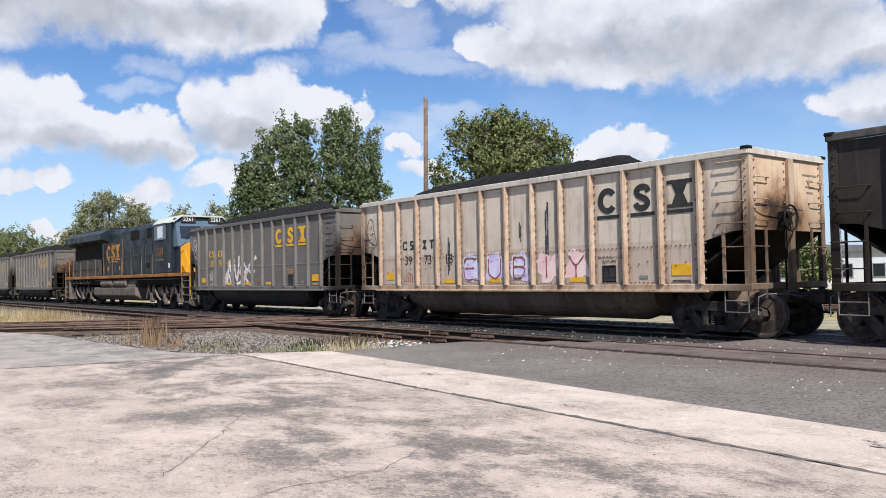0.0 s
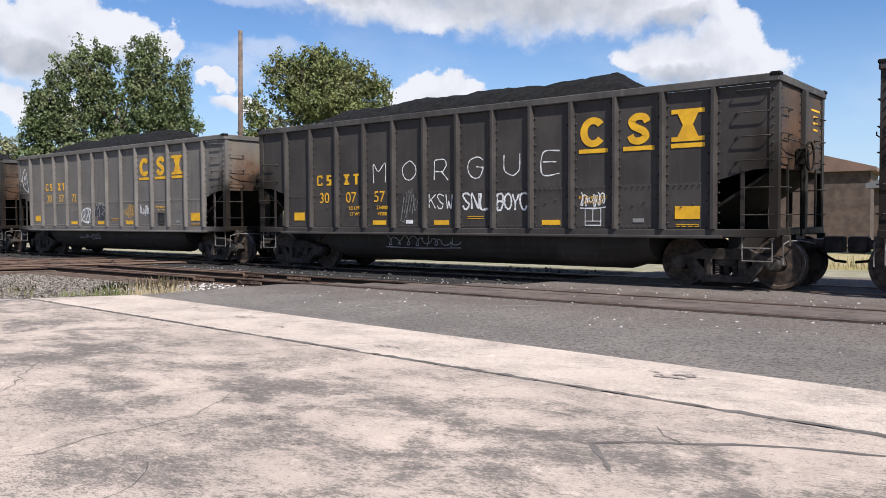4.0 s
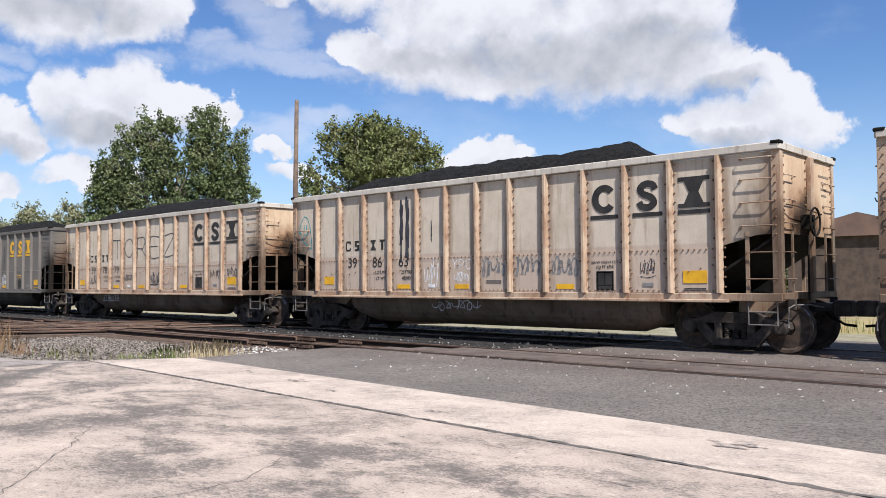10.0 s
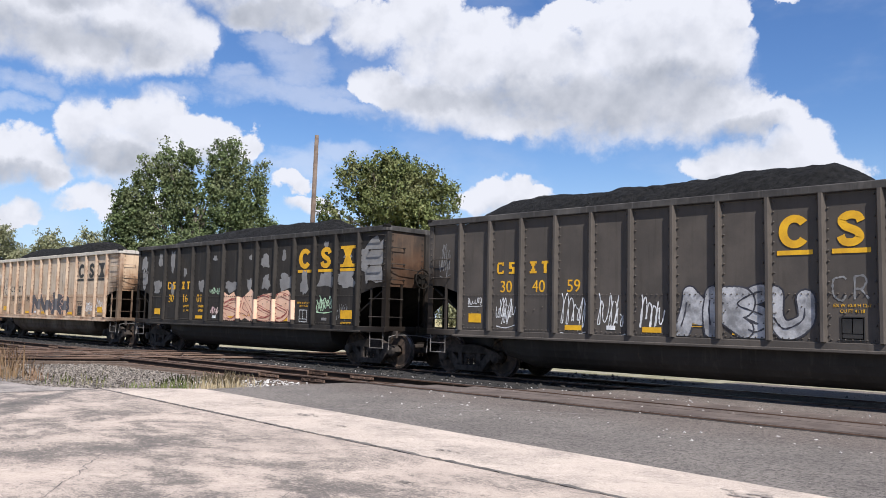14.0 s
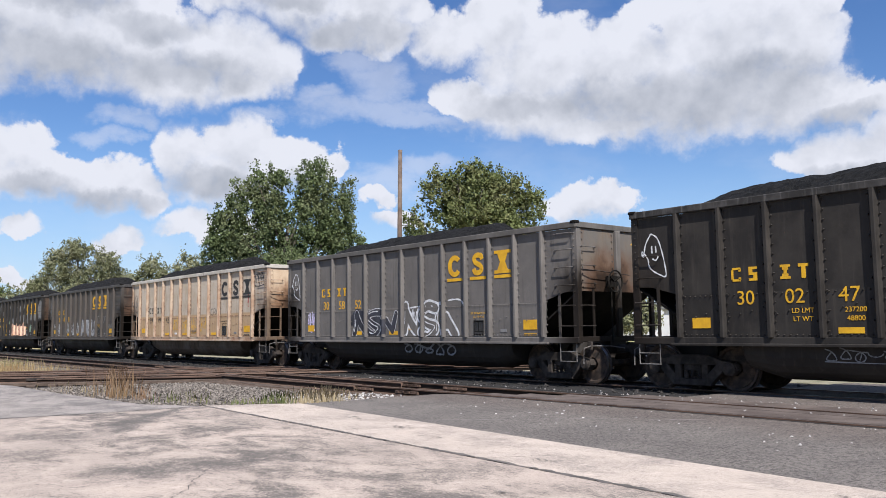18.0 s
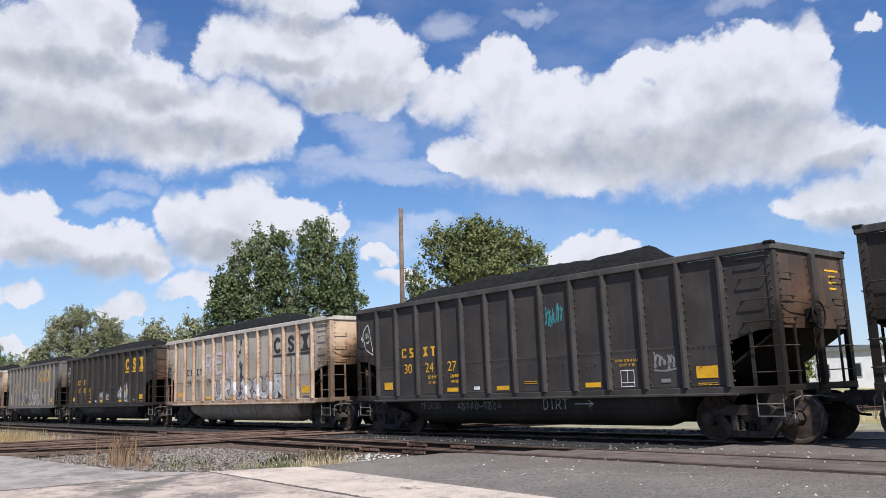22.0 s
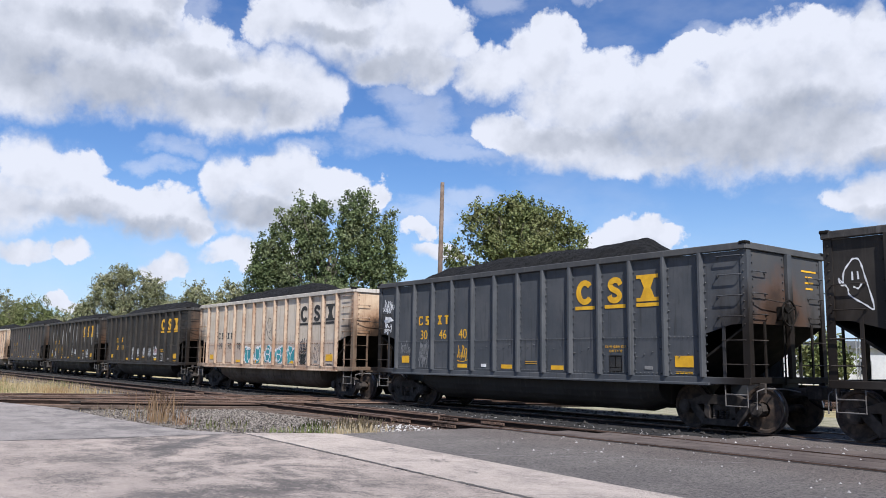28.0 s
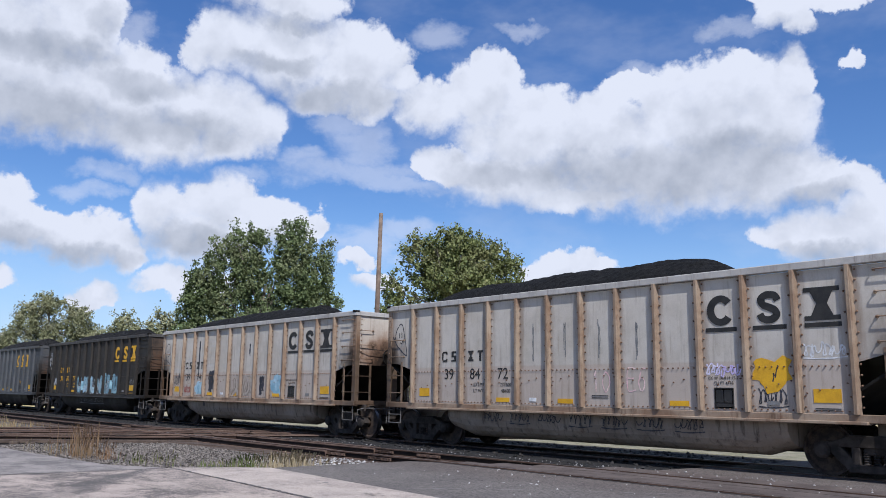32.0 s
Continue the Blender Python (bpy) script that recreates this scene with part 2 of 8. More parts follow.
def mottled(name, a, b2, scale=3.0, fine=40.0, rough=0.8, relief=0.2, dist=0.01, metal=0.0, kind="Object", spec=0.4):
    """A surface of two colours in soft patches, with fine grain and relief."""
    m, t, b = material(name, rough, metal, spec)
    c = coords(t, kind)
    big = ramp(t, noise_tex(t, c, scale, 5.0, 0.6), 0.35, 0.65)
    col = mixc(t, big, a, b2)
    grain = noise_tex(t, c, fine, 3.0, 0.7)
    col = mixc(t, 0.5, col, mixc(t, grain, (0.25, 0.25, 0.25), (0.75, 0.75, 0.75)), "OVERLAY")
    link(t, col, b.inputs["Base Color"])
    bump(t, b, grain, relief, dist)
    return m


def car_paint(name, base, worn, dust, rust=0.0, soot=0.0, lower=None, rough=0.62, streak=0.5, blot=0.0, seams=0.0):
    """Weathered freight-car paint: faded patches, vertical streaks, dust and rust."""
    m, t, b = material(name, rough, 0.0, 0.14)
    c = coords(t)
    info = t.nodes.new("ShaderNodeObjectInfo")
    off = t.nodes.new("ShaderNodeVectorMath")
    off.operation = "ADD"
    comb = t.nodes.new("ShaderNodeCombineXYZ")
    link(t, mathn(t, "MULTIPLY", info.outputs["Random"], 37.0), comb.inputs[0])
    link(t, c, off.inputs[0])
    link(t, comb.outputs[0], off.inputs[1])
    p = off.outputs[0]
    patch = ramp(t, noise_tex(t, p, 1.1, 6.0, 0.62), 0.38, 0.68)
    col = mixc(t, patch, base, worn)
    if lower:
        sep = t.nodes.new("ShaderNodeSeparateXYZ")
        link(t, c, sep.inputs[0])
        low = ramp(t, sep.outputs[2], 2.16, 2.10)
        col = mixc(t, mathn(t, "MULTIPLY", low, 0.75), col, lower)
    st = ramp(t, noise_tex(t, mapped(t, p, (5.0, 5.0, 0.35)), 1.6, 7.0, 0.68), 0.50, 0.74)
    smut = ramp(t, noise_tex(t, mapped(t, p, (1.0, 1.0, 0.6)), 4.5, 8.0, 0.72), 0.52, 0.72)
    col = mixc(t, mathn(t, "MULTIPLY", smut, streak * 0.45), col, dust)
    col = mixc(t, mathn(t, "MULTIPLY", st, streak), col, dust)
    if seams:                                      # dirt and rust run down beside the posts, post shadow coloured in too
        sx = t.nodes.new("ShaderNodeSeparateXYZ")
        link(t, c, sx.inputs[0])
        gap = mathn(t, "PINGPONG", mathn(t, "ADD", sx.outputs[0], 6.10 + 1.01667 * 8), 1.01667 / 2)
        gap = mathn(t, "ADD", gap, mathn(t, "MULTIPLY", mathn(t, "SUBTRACT", noise_tex(t, mapped(t, p, (3.0, 3.0, 0.5)), 1.6, 6.0, 0.65), 0.5), 0.42))
        col = mixc(t, mathn(t, "MULTIPLY", ramp(t, gap, 0.26, 0.06), seams), col, (0.21, 0.145, 0.098))
    if rust:
        r = ramp(t, noise_tex(t, mapped(t, p, (2.0, 2.0, 0.8)), 2.6, 7.0, 0.7), 0.66 - rust * 0.2, 0.80)
        col = mixc(t, mathn(t, "MULTIPLY", r, 0.85), col, (0.13, 0.055, 0.028))
    if soot:
        sp = t.nodes.new("ShaderNodeSeparateXYZ")
        link(t, c, sp.inputs[0])
        ends = ramp(t, mathn(t, "ABSOLUTE", sp.outputs[0]), 5.95, 7.3)
        hz = mathn(t, "ADD", sp.outputs[2], mathn(t, "MULTIPLY", noise_tex(t, mapped(t, p, (2.0, 2.0, 0.7)), 1.0, 4.0, 0.6), -2.2))
        hgt = ramp(t, hz, 1.95, 1.20)
        halo = ramp(t, hz, 2.35, 1.45)
        col = mixc(t, mathn(t, "MULTIPLY", mathn(t, "MULTIPLY", ends, halo), soot * 0.6), col, (0.16, 0.085, 0.045) if lower or base[0] > 0.2 else (0.045, 0.035, 0.028))
        col = mixc(t, mathn(t, "MULTIPLY", mathn(t, "MULTIPLY", ends, hgt), soot), col, (0.012, 0.009, 0.007))
    if blot:                                       # soot blown up round the brake gear, with a scorched rim
        sb = t.nodes.new("ShaderNodeSeparateXYZ")
        link(t, c, sb.inputs[0])
        wob = mathn(t, "MULTIPLY", mathn(t, "SUBTRACT", noise_tex(t, p, 2.2, 5.0, 0.6), 0.5), 1.5)
        dy = mathn(t, "MULTIPLY", mathn(t, "ADD", sb.outputs[1], 0.30), 0.95)
        dz = mathn(t, "MULTIPLY", mathn(t, "ADD", sb.outputs[2], -2.35), 1.05)
        far = mathn(t, "ADD", mathn(t, "SQRT", mathn(t, "ADD", mathn(t, "MULTIPLY", dy, dy), mathn(t, "MULTIPLY", dz, dz))), wob)
        col = mixc(t, mathn(t, "MULTIPLY", ramp(t, far, 1.35, 0.60), blot * 0.75), col, (0.20, 0.095, 0.045) if base[0] > 0.2 else (0.13, 0.065, 0.035))
        col = mixc(t, mathn(t, "MULTIPLY", ramp(t, far, 0.95, 0.35), blot * 0.92), col, (0.014, 0.011, 0.009))
    grain = noise_tex(t, c, 55.0, 3.0, 0.7)
    col = mixc(t, 0.22, col, mixc(t, grain, (0.2, 0.2, 0.2), (0.8, 0.8, 0.8)), "OVERLAY")
    link(t, col, b.inputs["Base Color"])
    rr = t.nodes.new("ShaderNodeMapRange")
    rr.inputs["To Min"].default_value, rr.inputs["To Max"].default_value = rough - 0.12, rough + 0.2
    link(t, patch, rr.inputs["Value"])
    link(t, rr.outputs["Result"], b.inputs["Roughness"])
    bump(t, b, noise_tex(t, p, 2.2, 4.0, 0.5), 0.10, 0.03)
    return m


PAINT = {
    "black": car_paint("black_car_paint", (0.024, 0.0215, 0.0195), (0.040, 0.036, 0.032), (0.072, 0.061, 0.051), 0.05, 0.9),
    "dark": car_paint("charcoal_car_paint", (0.040, 0.036, 0.034), (0.060, 0.054, 0.050), (0.070, 0.063, 0.056), 0.08, 0.9),
    "grey": car_paint("grey_car_paint", (0.125, 0.115, 0.106), (0.160, 0.147, 0.135), (0.070, 0.062, 0.055), 0.10, 0.95, streak=0.55),
    "slate": car_paint("slate_car_paint", (0.060, 0.065, 0.072), (0.085, 0.088, 0.093), (0.035, 0.034, 0.034), 0.06, 0.95, streak=0.6),
    "beige": car_paint("cream_car_paint", (0.555, 0.483, 0.392), (0.465, 0.398, 0.314), (0.22, 0.155, 0.11), 0.22, 1.0, (0.43, 0.338, 0.270), streak=0.55, seams=0.75),
    "cream": car_paint("pale_car_paint", (0.53, 0.49, 0.43), (0.45, 0.41, 0.35), (0.22, 0.175, 0.135), 0.17, 1.0, (0.44, 0.365, 0.305), streak=0.5, seams=0.6),
}
RIBPAINT = {
    "black": PAINT["black"], "dark": PAINT["dark"], "grey": PAINT["grey"], "slate": PAINT["slate"],
    "beige": car_paint("rusty_rib_paint", (0.44, 0.345, 0.255), (0.32, 0.215, 0.145), (0.19, 0.088, 0.048), 0.95, 0.6, streak=0.85),
    "cream": car_paint("stained_rib_paint", (0.33, 0.255, 0.185), (0.22, 0.145, 0.095), (0.085, 0.050, 0.032), 0.75, 0.6, streak=0.85),
}
CHORD = {
    "black": car_paint("scraped_black_chord", (0.030, 0.028, 0.026), (0.075, 0.070, 0.066), (0.20, 0.19, 0.18), 0.1, 0.0, streak=0.5),
    "dark": car_paint("scraped_charcoal_chord", (0.045, 0.042, 0.040), (0.085, 0.080, 0.075), (0.16, 0.15, 0.14), 0.1, 0.0, streak=0.4),
    "grey": car_paint("grey_chord", (0.095, 0.088, 0.080), (0.14, 0.13, 0.12), (0.06, 0.052, 0.045), 0.15, 0.0),
    "slate": car_paint("slate_chord", (0.055, 0.056, 0.058), (0.085, 0.085, 0.085), (0.12, 0.115, 0.11), 0.1, 0.0),
    "beige": car_paint("weathered_pale_chord", (0.50, 0.465, 0.41), (0.40, 0.365, 0.315), (0.16, 0.125, 0.095), 0.15, 0.0, streak=0.7),
    "cream": car_paint("weathered_white_chord", (0.46, 0.44, 0.41), (0.36, 0.34, 0.315), (0.15, 0.125, 0.105), 0.15, 0.0, streak=0.7),
}
ENDPAINT = {
    "black": car_paint("dusty_black_end", (0.038, 0.031, 0.026), (0.085, 0.060, 0.044), (0.145, 0.092, 0.060), 0.45, 0.4, blot=0.7),
    "dark": car_paint("dusty_charcoal_end", (0.045, 0.036, 0.031), (0.095, 0.066, 0.049), (0.15, 0.095, 0.062), 0.45, 0.4, blot=0.7),
    "grey": car_paint("rusty_grey_end", (0.13, 0.12, 0.108), (0.165, 0.135, 0.105), (0.13, 0.085, 0.055), 0.5, 0.4, blot=0.9),
    "slate": car_paint("dusty_slate_end", (0.060, 0.062, 0.066), (0.080, 0.078, 0.076), (0.09, 0.07, 0.055), 0.3, 0.5, blot=0.7),
    "beige": car_paint("sooty_cream_end", (0.55, 0.43, 0.30), (0.46, 0.33, 0.22), (0.22, 0.12, 0.07), 0.30, 0.35, streak=0.5, blot=1.0),
    "cream": car_paint("sooty_pale_end", (0.50, 0.45, 0.38), (0.42, 0.36, 0.30), (0.16, 0.11, 0.08), 0.30, 0.35, streak=0.5, blot=1.0),
}
PAINT["drab"] = car_paint("drab_cream_car_paint", (0.42, 0.375, 0.315), (0.35, 0.31, 0.255), (0.15, 0.115, 0.085), 0.18, 1.0, (0.34, 0.275, 0.225), streak=0.6, seams=0.8)
PAINT["tan"] = car_paint("tan_stained_cream_paint", (0.48, 0.395, 0.305), (0.40, 0.315, 0.235), (0.19, 0.125, 0.08), 0.26, 1.0, (0.37, 0.255, 0.165), streak=0.65, seams=0.85)
RIBPAINT["tan"], CHORD["tan"], ENDPAINT["tan"] = RIBPAINT["beige"], CHORD["beige"], ENDPAINT["beige"]
PAINT["ochre"] = car_paint("rust_washed_cream_paint", (0.50, 0.43, 0.345), (0.43, 0.36, 0.275), (0.26, 0.165, 0.09), 0.25, 1.0, (0.42, 0.27, 0.135), streak=0.6, seams=0.75)
RIBPAINT["ochre"], CHORD["ochre"], ENDPAINT["ochre"] = RIBPAINT["beige"], CHORD["beige"], ENDPAINT["beige"]
RIBPAINT["drab"], CHORD["drab"], ENDPAINT["drab"] = RIBPAINT["beige"], CHORD["beige"], ENDPAINT["beige"]
PAINT["umber"] = car_paint("brownish_grey_car_paint", (0.068, 0.060, 0.053), (0.092, 0.080, 0.070), (0.048, 0.041, 0.035), 0.10, 0.95, streak=0.5)
RIBPAINT["umber"] = PAINT["umber"]
CHORD["umber"], ENDPAINT["umber"] = CHORD["dark"], ENDPAINT["dark"]
M_RUSTBOLT = mottled("rusty_bolt", (0.10, 0.052, 0.030), (0.22, 0.135, 0.085), 3.0, 60.0, 0.8, 0.2)
# black steel, taken darker so its colour carries the shade under the cars
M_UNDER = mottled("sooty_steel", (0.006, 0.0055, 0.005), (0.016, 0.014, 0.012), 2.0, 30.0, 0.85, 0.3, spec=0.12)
# streaked tub paint, darkened to carry the shade below the side sill
M_TUBD = car_paint("sooty_tub_paint", (0.125, 0.096, 0.072), (0.088, 0.065, 0.048), (0.026, 0.021, 0.018), 0.35, 0.0, streak=0.85)
# stained tub paint, raised to stand in for light bounced off the ground
M_TUBL = car_paint("stained_tub_paint", (0.36, 0.295, 0.235), (0.27, 0.215, 0.165), (0.045, 0.036, 0.030), 0.35, 0.0, streak=0.85)
M_FRAME = mottled("truck_casting", (0.022, 0.019, 0.017), (0.060, 0.050, 0.043), 4.0, 60.0, 0.75, 0.4, spec=0.15)
M_WHEEL = mottled("wheel_steel", (0.030, 0.025, 0.022), (0.085, 0.060, 0.045), 5.0, 40.0, 0.65, 0.2, spec=0.15)
M_GALV = mottled("bare_grey_iron", (0.16, 0.15, 0.14), (0.09, 0.08, 0.072), 4.0, 50.0, 0.6, 0.2)
M_TREAD = mottled("polished_tread", (0.30, 0.28, 0.26), (0.20, 0.18, 0.17), 5.0, 40.0, 0.35, 0.1, metal=0.9)
M_COAL = mottled("coal", (0.006, 0.006, 0.006), (0.019, 0.0185, 0.018), 9.0, 60.0, 0.8, 1.0, 0.05, spec=0.15)
M_YELLOW = mottled("yellow_marking", (0.72, 0.40, 0.012), (0.56, 0.30, 0.012), 3.0, 50.0, 0.6, 0.05)
M_BLACKMARK = mottled("black_marking", (0.012, 0.012, 0.012), (0.030, 0.028, 0.026), 3.0, 50.0, 0.6, 0.05)
M_WHITE = mottled("white_spray_paint", (0.72, 0.72, 0.72), (0.50, 0.50, 0.50), 6.0, 50.0, 0.6, 0.05)
M_FADED = mottled("faded_white_spray", (0.22, 0.22, 0.22), (0.14, 0.14, 0.14), 6.0, 50.0, 0.6, 0.05)
M_LILAC = mottled("lilac_spray", (0.50, 0.42, 0.68), (0.66, 0.62, 0.74), 2.0, 50.0, 0.6, 0.05)
M_PINK = mottled("pink_spray", (0.70, 0.46, 0.46), (0.76, 0.60, 0.55), 2.0, 50.0, 0.6, 0.05)
M_PEACH = mottled("peach_spray", (0.72, 0.47, 0.33), (0.66, 0.40, 0.27), 2.0, 50.0, 0.6, 0.05)
M_RED = mottled("red_spray", (0.32, 0.07, 0.06), (0.22, 0.05, 0.04), 2.0, 50.0, 0.6, 0.05)
M_TEAL = mottled("teal_spray", (0.05, 0.30, 0.32), (0.03, 0.20, 0.24), 2.0, 50.0, 0.6, 0.05)
M_BLUE = mottled("pale_blue_spray", (0.20, 0.36, 0.45), (0.44, 0.60, 0.68), 3.0, 50.0, 0.6, 0.05)
M_GREEN = mottled("pale_green_spray", (0.45, 0.60, 0.42), (0.36, 0.52, 0.34), 2.0, 50.0, 0.6, 0.05)
M_INK = mottled("dark_blue_black_spray", (0.020, 0.020, 0.028), (0.045, 0.045, 0.055), 2.0, 50.0, 0.6, 0.05)
M_SILVER = mottled("silver_spray", (0.44, 0.44, 0.45), (0.17, 0.17, 0.175), 2.6, 50.0, 0.5, 0.05)
M_PRIMER = mottled("bare_primer", (0.22, 0.215, 0.21), (0.17, 0.165, 0.16), 2.0, 50.0, 0.7, 0.05)


def rusty(name, lo, hi):
    """Rust that differs from bar to bar."""
    m, t, b = material(name, 0.8, 0.0, 0.2)
    c = coords(t)
    info = t.nodes.new("ShaderNodeObjectInfo")
    col = mixc(t, info.outputs["Random"], lo, hi)
    col = mixc(t, ramp(t, noise_tex(t, mapped(t, c, (0.5, 4, 4)), 2.0, 6.0, 0.7), 0.45, 0.68), col, tuple(v * 0.35 for v in lo))
    g = noise_tex(t, c, 60.0, 3.0, 0.7)
    col = mixc(t, 0.4, col, mixc(t, g, (0.2, 0.2, 0.2), (0.8, 0.8, 0.8)), "OVERLAY")
    link(t, col, b.inputs["Base Color"])
    bump(t, b, g, 0.3, 0.01)
    return m


M_RAIL = rusty("rusty_rail", (0.085, 0.054, 0.040), (0.175, 0.118, 0.088))
# much darker rust: the shadow below the rail head is coloured into the web
M_RAILWEB = rusty("dark_rail_web", (0.012, 0.008, 0.006), (0.035, 0.021, 0.015))
M_RAILTOP = mottled("worn_rail_head", (0.20, 0.17, 0.15), (0.12, 0.095, 0.08), 2.0, 30.0, 0.42, 0.05, metal=0.7)
M_TIE = mottled("weathered_tie", (0.066, 0.047, 0.036), (0.125, 0.091, 0.068), 3.0, 45.0, 0.9, 0.6)

# ---- mesh helpers ----


def part(name, bm, mat, parent=None, label="", smooth=False):
    me = bpy.data.meshes.new(name)
    bm.normal_update()
    bm.to_mesh(me)
    bm.free()
    for m in (mat if isinstance(mat, (list, tuple)) else [mat]):
        me.materials.append(m)
    if smooth:
        me.polygons.foreach_set("use_smooth", [True] * len(me.polygons))
    ob = new(name, me)
    ob.parent = parent
    if label:
        tagged(ob, label)
    return ob


def share(ob, parent, m):
    """One more object on the same mesh."""
    o = new(ob.name.split(".")[0], ob.data)
    o.parent = parent
    o.matrix_basis = m
    return o


def box(bm, x0, x1, y0, y1, z0, z1, mat=0):
    v = [bm.verts.new(p) for p in ((x0, y0, z0), (x1, y0, z0), (x1, y1, z0), (x0, y1, z0),
                                   (x0, y0, z1), (x1, y0, z1), (x1, y1, z1), (x0, y1, z1))]
    for f in ((3, 2, 1, 0), (4, 5, 6, 7), (0, 1, 5, 4), (1, 2, 6, 5), (2, 3, 7, 6), (3, 0, 4, 7)):
        bm.faces.new([v[i] for i in f]).material_index = mat
    return v


def prism(bm, pts, axis, a, b, mat=0):
    """A polygon in the plane across axis, pushed from a to b."""
    def at(p, d):
        return {"x": (d, p[0], p[1]), "y": (p[0], d, p[1]), "z": (p[0], p[1], d)}[axis]
    lo, hi = [bm.verts.new(at(p, a)) for p in pts], [bm.verts.new(at(p, b)) for p in pts]
    n = len(pts)
    faces = [bm.faces.new(lo), bm.faces.new(hi)]
    for i in range(n):
        faces.append(bm.faces.new((lo[i], lo[(i + 1) % n], hi[(i + 1) % n], hi[i])))
    for f in faces:
        f.material_index = mat
    bmesh.ops.recalc_face_normals(bm, faces=faces)
    return faces


def tube(bm, pts, r, sides=6, mat=0, closed_ends=True):
    """A round bar along a line of points."""
    pts = [Vector(p) for p in pts]
    rings = []
    for i, p in enumerate(pts):
        d = (pts[min(i + 1, len(pts) - 1)] - pts[max(i - 1, 0)]).normalized()
        u = d.cross(Vector((0.13, 0.27, 0.95)))
        if u.length < 0.05:
            u = d.cross(Vector((1, 0, 0)))
        u.normalize()
        w = d.cross(u)
        rr = r[i] if isinstance(r, (list, tuple)) else r
        rings.append([bm.verts.new(p + rr * (math.cos(k * math.tau / sides) * u + math.sin(k * math.tau / sides) * w)) for k in range(sides)])
    for a, b in zip(rings, rings[1:]):
        for k in range(sides):
            bm.faces.new((a[k], a[(k + 1) % sides], b[(k + 1) % sides], b[k])).material_index = mat
    if closed_ends:
        bm.faces.new(rings[0][::-1]).material_index = mat
        bm.faces.new(rings[-1]).material_index = mat


def lathe(bm, profile, axis="y", at=(0, 0, 0), sides=28, mat=0):
    """Rings of (radius, along) round an axis, closed at both ends."""
    rings = []
    for r, d in profile:
        ring = []
        for k in range(sides):
            c, s = r * math.cos(k * math.tau / sides), r * math.sin(k * math.tau / sides)
            p = {"y": (c, d, s), "x": (d, c, s), "z": (c, s, d)}[axis]
            ring.append(bm.verts.new((p[0] + at[0], p[1] + at[1], p[2] + at[2])))
        rings.append(ring)
    fs = []
    for a, b in zip(rings, rings[1:]):
        for k in range(sides):
            fs.append(bm.faces.new((a[k], a[(k + 1) % sides], b[(k + 1) % sides], b[k])))
    fs += [bm.faces.new(rings[0]), bm.faces.new(rings[-1])]
    for f in fs:
        f.material_index = mat
    bmesh.ops.recalc_face_normals(bm, faces=fs)


def soften(bm, width=0.01, segments=1):
    bmesh.ops.bevel(bm, geom=list(bm.edges), offset=width, segments=segments, affect="EDGES", profile=0.5)


def root(name, label, category, m=None, group="", kind=""):
    e = new(name)
    e.empty_display_size = 0.3
    if m is not None:
        e.matrix_basis = m
    return tagged(e, label, category, group, kind)


def cloud_mesh(name, verts, faces, mat):
    me = bpy.data.meshes.new(name)
    me.from_pydata(verts, [], faces)
    me.materials.append(mat)
    return new(name, me)


# ---- ground ----
TRACK_Y, GAUGE = 16.82, 0.7525       # the train's track: its middle, half the gauge with the rail head
NEAR_Y = 12.72                       # the nearer track
EDGE_X = -14.2                       # where the paved crossing ends and open ballast begins


def m_ground():
    m, t, b = material("dry_grass_ground", 0.95, 0, 0.2)
    c = coords(t)
    col = mixc(t, ramp(t, noise_tex(t, c, 0.16, 6.0, 0.65), 0.38, 0.62), (0.29, 0.245, 0.105), (0.35, 0.295, 0.175))
    col = mixc(t, ramp(t, noise_tex(t, c, 1.9, 5.0, 0.7), 0.48, 0.72), col, (0.19, 0.18, 0.065))
    link(t, col, b.inputs["Base Color"])
    bump(t, b, noise_tex(t, c, 25.0, 4.0, 0.7), 0.8, 0.05)
    return m


